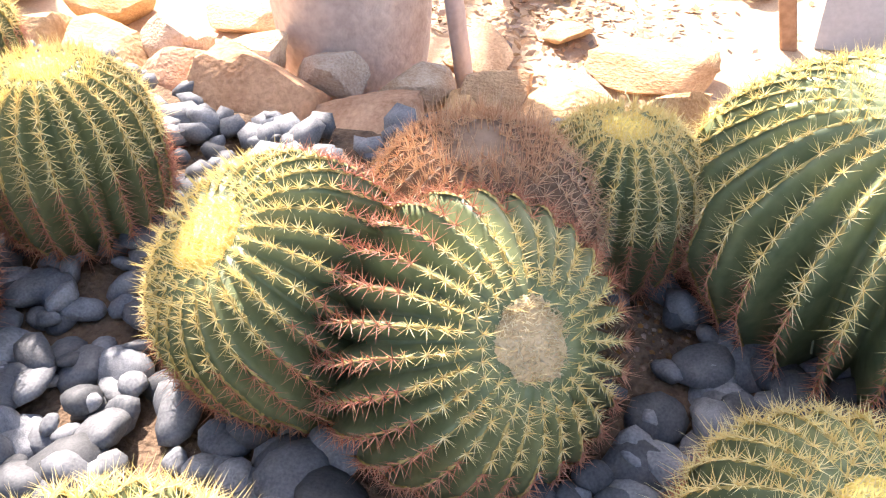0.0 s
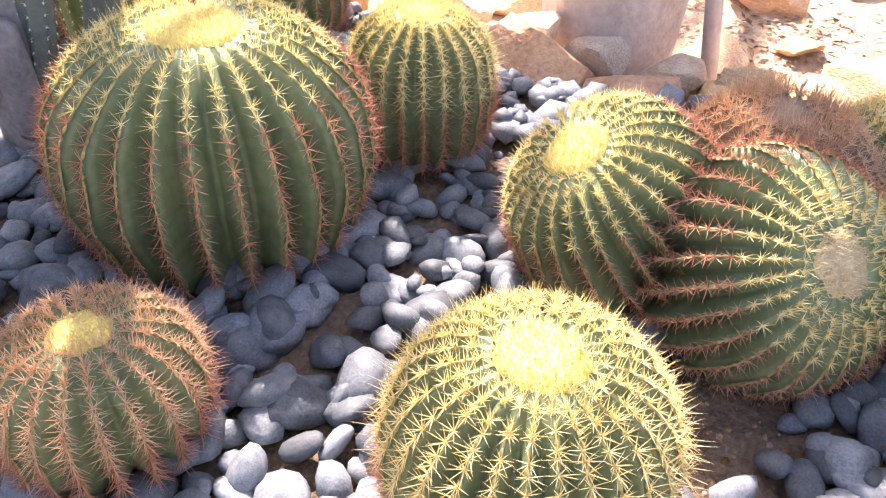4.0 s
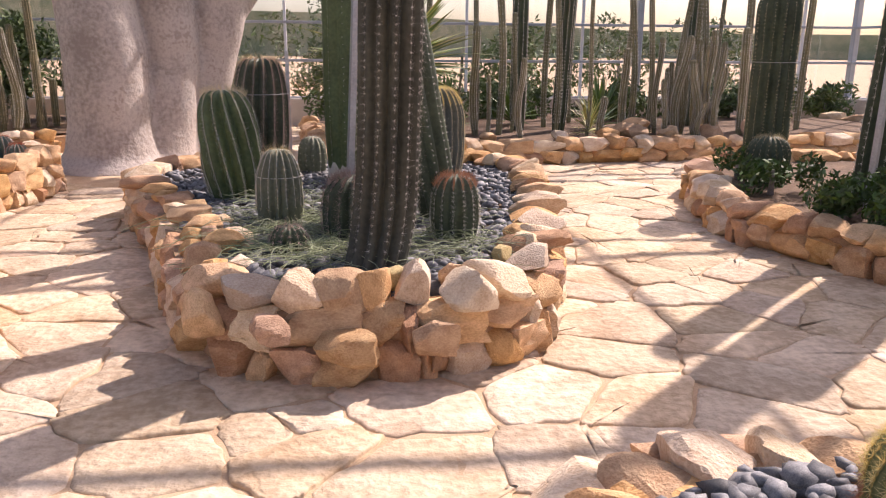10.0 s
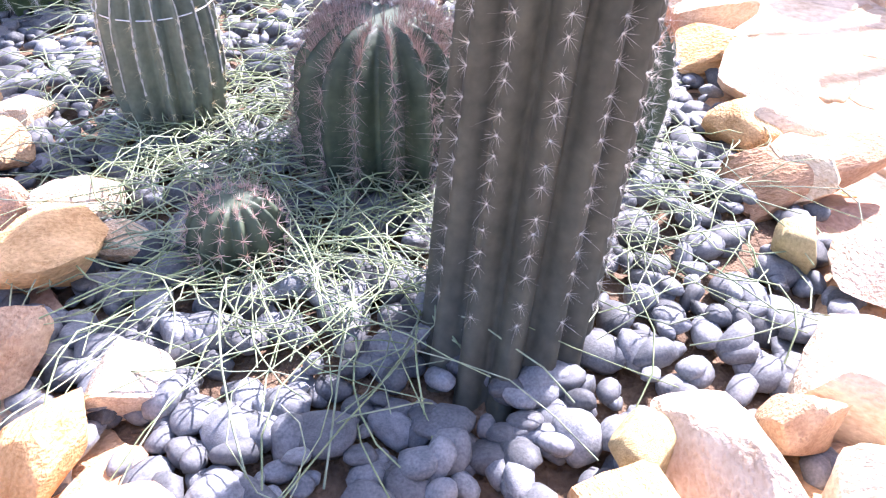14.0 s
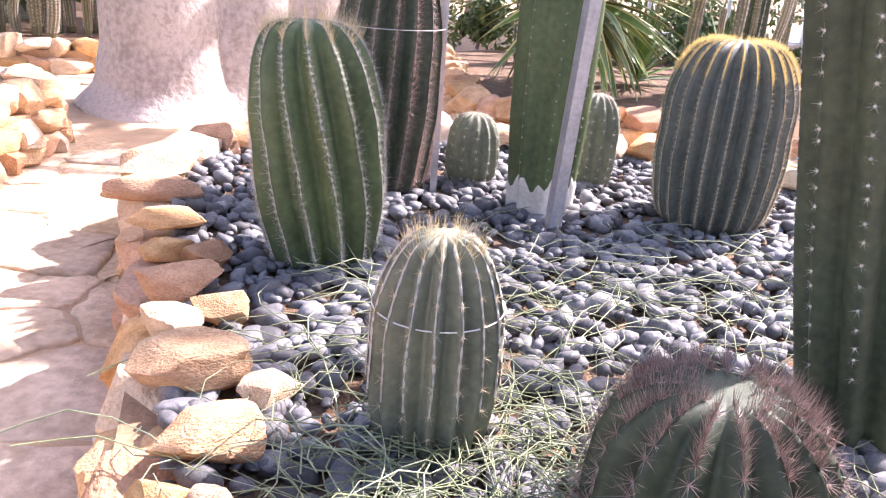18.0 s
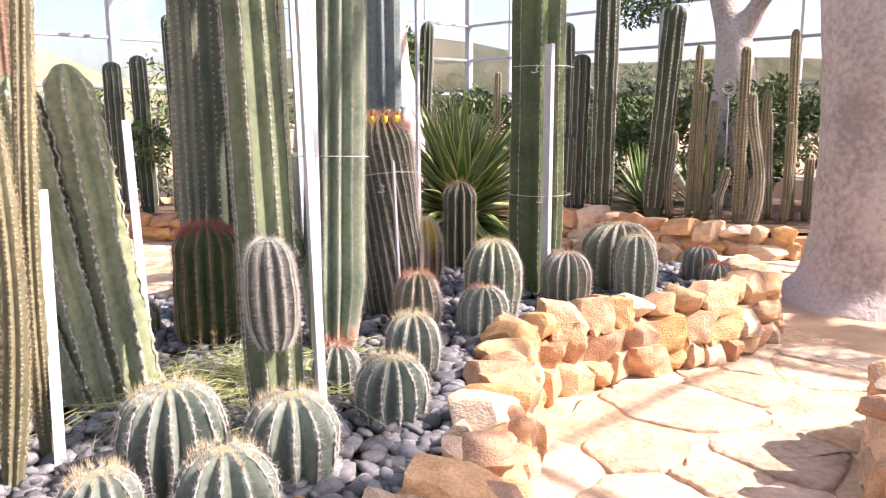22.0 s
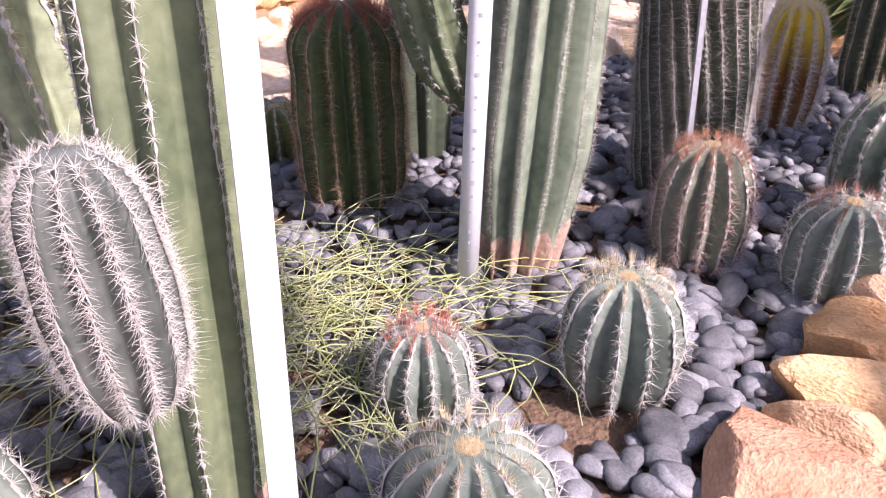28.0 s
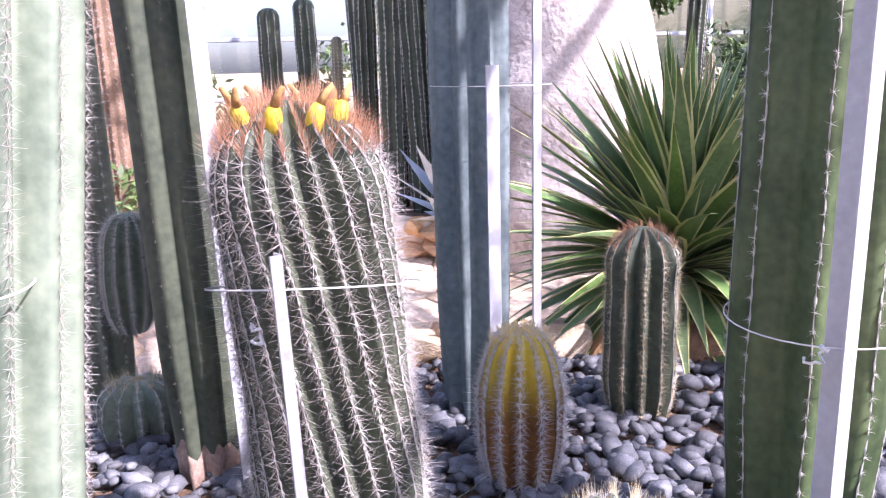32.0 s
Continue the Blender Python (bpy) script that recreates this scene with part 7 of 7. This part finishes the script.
def shrub(at, w, h, seed):
    top = thing("succulent_clump", Matrix.Translation(at), "low dark succulent clump filling the planter", "succulent", "succulent clumps")
    r2 = np.random.default_rng(seed)
    part("stem", *tube([(0, 0, -0.03), (0, 0, h * 0.6)], [0.03, 0.015], 6), M["cork"], top)
    cs = [(r2.normal(0, w * 0.35), r2.normal(0, w * 0.35), h * r2.uniform(0.3, 0.8)) for _ in range(8)]
    part("leaves", *leaf_cloud(cs, [w * 0.25] * 8, 900, 0.035, seed), M["foliage"], top, smooth=False)


def green_shrub(x, y, w, h, seed):
    top = thing("shrub", Matrix.Translation((x, y, 0.22)), "leafy green shrub behind the columnar cacti", "shrub", "shrubs")
    r7 = np.random.default_rng(seed)
    part("stem", *tube([(0, 0, -0.04), (0.03, 0, h * 0.4), (0, 0.04, h * 0.7)], [0.03, 0.02, 0.01], 6), M["cork"], top)
    cs = [(r7.normal(0, w * 0.33), r7.normal(0, w * 0.3), h * r7.uniform(0.2, 0.9)) for _ in range(10)]
    part("crown", *leaf_cloud(cs, [w * r7.uniform(0.18, 0.35) for _ in range(10)], 1600, 0.06, seed), M["hedge"], top, smooth=False)


for k, x in enumerate(np.linspace(-12, -3.6, 13)):
    green_shrub(x + 0.25 * math.sin(k * 2.7), 14.2 + 0.5 * math.cos(k * 1.9), 1.1, 1.7 + 0.4 * math.sin(k * 3.1), 500 + k)
for k, x in enumerate(np.linspace(-0.8, 8.2, 11)):
    green_shrub(x + 0.25 * math.sin(k * 2.7), 14.5 + 0.4 * math.cos(k * 1.9), 0.8, 0.55 + 0.25 * math.sin(k * 3.1), 530 + k)
for k, (x, y) in enumerate(((-8.4, 4.3), (-9.0, 3.0), (-9.3, 5.1), (-9.8, 5.9), (-11.0, 3.4), (-11.5, 5.2), (-10.6, 1.8), (-11.8, 8.3))):
    green_shrub(x, y, 0.9, 1.0 + 0.3 * math.sin(k * 3.1), 560 + k)


for k, (x, y) in enumerate(((2.95, 6.2), (3.2, 5.6), (3.5, 5.0), (3.0, 7.0), (3.9, 5.1), (3.7, 6.1), (3.1, 7.8))):
    shrub((x, y, 0.23), 0.5, 0.35, 400 + k)


def scatter_rocks(spots, lo, hi, seed):
    r3 = np.random.default_rng(seed)
    for x, y in spots:
        s = r3.uniform(lo, hi)
        me = ALL_STONES[r3.integers(len(ALL_STONES))]
        h = s * r3.uniform(0.25, 0.5)
        ob = new("rock", me)
        ob.matrix_world = Matrix.Translation((x, y, h * 0.36)) @ Euler((r3.normal(0, 0.15), r3.normal(0, 0.15), r3.uniform(0, 6.28))).to_matrix().to_4x4() @ Matrix.Diagonal((s, s * r3.uniform(0.65, 0.95), h, 1))
        tagged(ob, "loose pale sandstone rock on sandy ground", "rock", "loose rocks")


r4 = np.random.default_rng(17)
spots = [(2.6 + 1.5 * u + r4.normal(0, 0.1), -2.2 + 5.0 * v + r4.normal(0, 0.1)) for u in np.linspace(0, 1, 5) for v in np.linspace(0, 1, 15)]
spots = [p for p in spots if math.hypot(p[0] - 2.72, p[1] - 0.35) > 0.45 and math.hypot(p[0] - 2.7, p[1] + 0.1) > 0.25 and r4.random() < 0.4 and not inside(BED_D, *p)]
scatter_rocks(spots, 0.22, 0.5, 18)


for k, (x, y, q) in enumerate(((3.3, 11.3, 0.5), (3.8, 11.2, 0.4), (2.9, 11.1, 0.35), (4.5, 11.4, 0.45), (2.2, 11.0, 0.3), (5.2, 11.5, 0.5), (1.2, 10.9, 0.3), (3.5, 11.7, 0.6))):
    rock = new("rock", ALL_STONES[(k * 5) % len(ALL_STONES)])
    rock.matrix_world = Matrix.Translation((x, y, 0.24 + q * 0.16)) @ Euler((0.1, 0.05 * k, k * 1.3)).to_matrix().to_4x4() @ Matrix.Diagonal((q, q * 0.8, q * 0.5, 1))
    tagged(rock, "pale sandstone rock lying in the long planter", "rock", "planter rocks")


def sign_board():
    top = thing("sign_board", Matrix.Translation((3.5, -1.66, 0)) @ Matrix.Rotation(radians(-85), 4, "Z"), "plain grey board standing on sand with a wooden prop", "sign")
    v, f = box(0.92, 0.014, 0.5, 0.004)
    part("panel", v, f, M["board"], top, smooth=False, where=Matrix.Translation((0, 0, -0.01)) @ Matrix.Rotation(radians(-14), 4, "X"))
    v, f = box(0.06, 0.04, 0.75, 0.006)
    part("prop", v, f, M["litter_wood"], top, smooth=False, where=Matrix.Translation((-0.55, -0.02, -0.02)) @ Matrix.Rotation(radians(-16), 4, "Y"))


sign_board()


def leaf_litter(zones, n, seed):
    r6 = np.random.default_rng(seed)
    z = np.array(zones)[r6.integers(len(zones), size=n)]
    c = np.c_[z[:, 0] + r6.normal(0, 1, n) * z[:, 2], z[:, 1] + r6.normal(0, 1, n) * z[:, 2], r6.uniform(-0.004, 0.012, n)]
    a = r6.uniform(0, 6.28, n)
    d, e = np.c_[np.cos(a), np.sin(a), r6.normal(0, 0.25, n)], np.c_[-np.sin(a), np.cos(a), r6.normal(0, 0.25, n)]
    L = r6.uniform(0.012, 0.03, n)[:, None]
    v = np.stack([c - d * L, c + e * L * 0.45, c + d * L, c - e * L * 0.45], 1).reshape(-1, 3)
    tagged(part("leaf_litter", v, (np.arange(n)[:, None] * 4 + [0, 1, 2, 3]).tolist(), M["litter"], smooth=False), "brown dry leaf litter on the sand", "leaf litter", kind="stuff")


leaf_litter([(3.35, -0.2, 0.22), (3.6, -0.5, 0.25), (3.3, 0.0, 0.2), (2.9, -0.4, 0.2), (3.9, 0.4, 0.3)], 900, 71)
pavement()
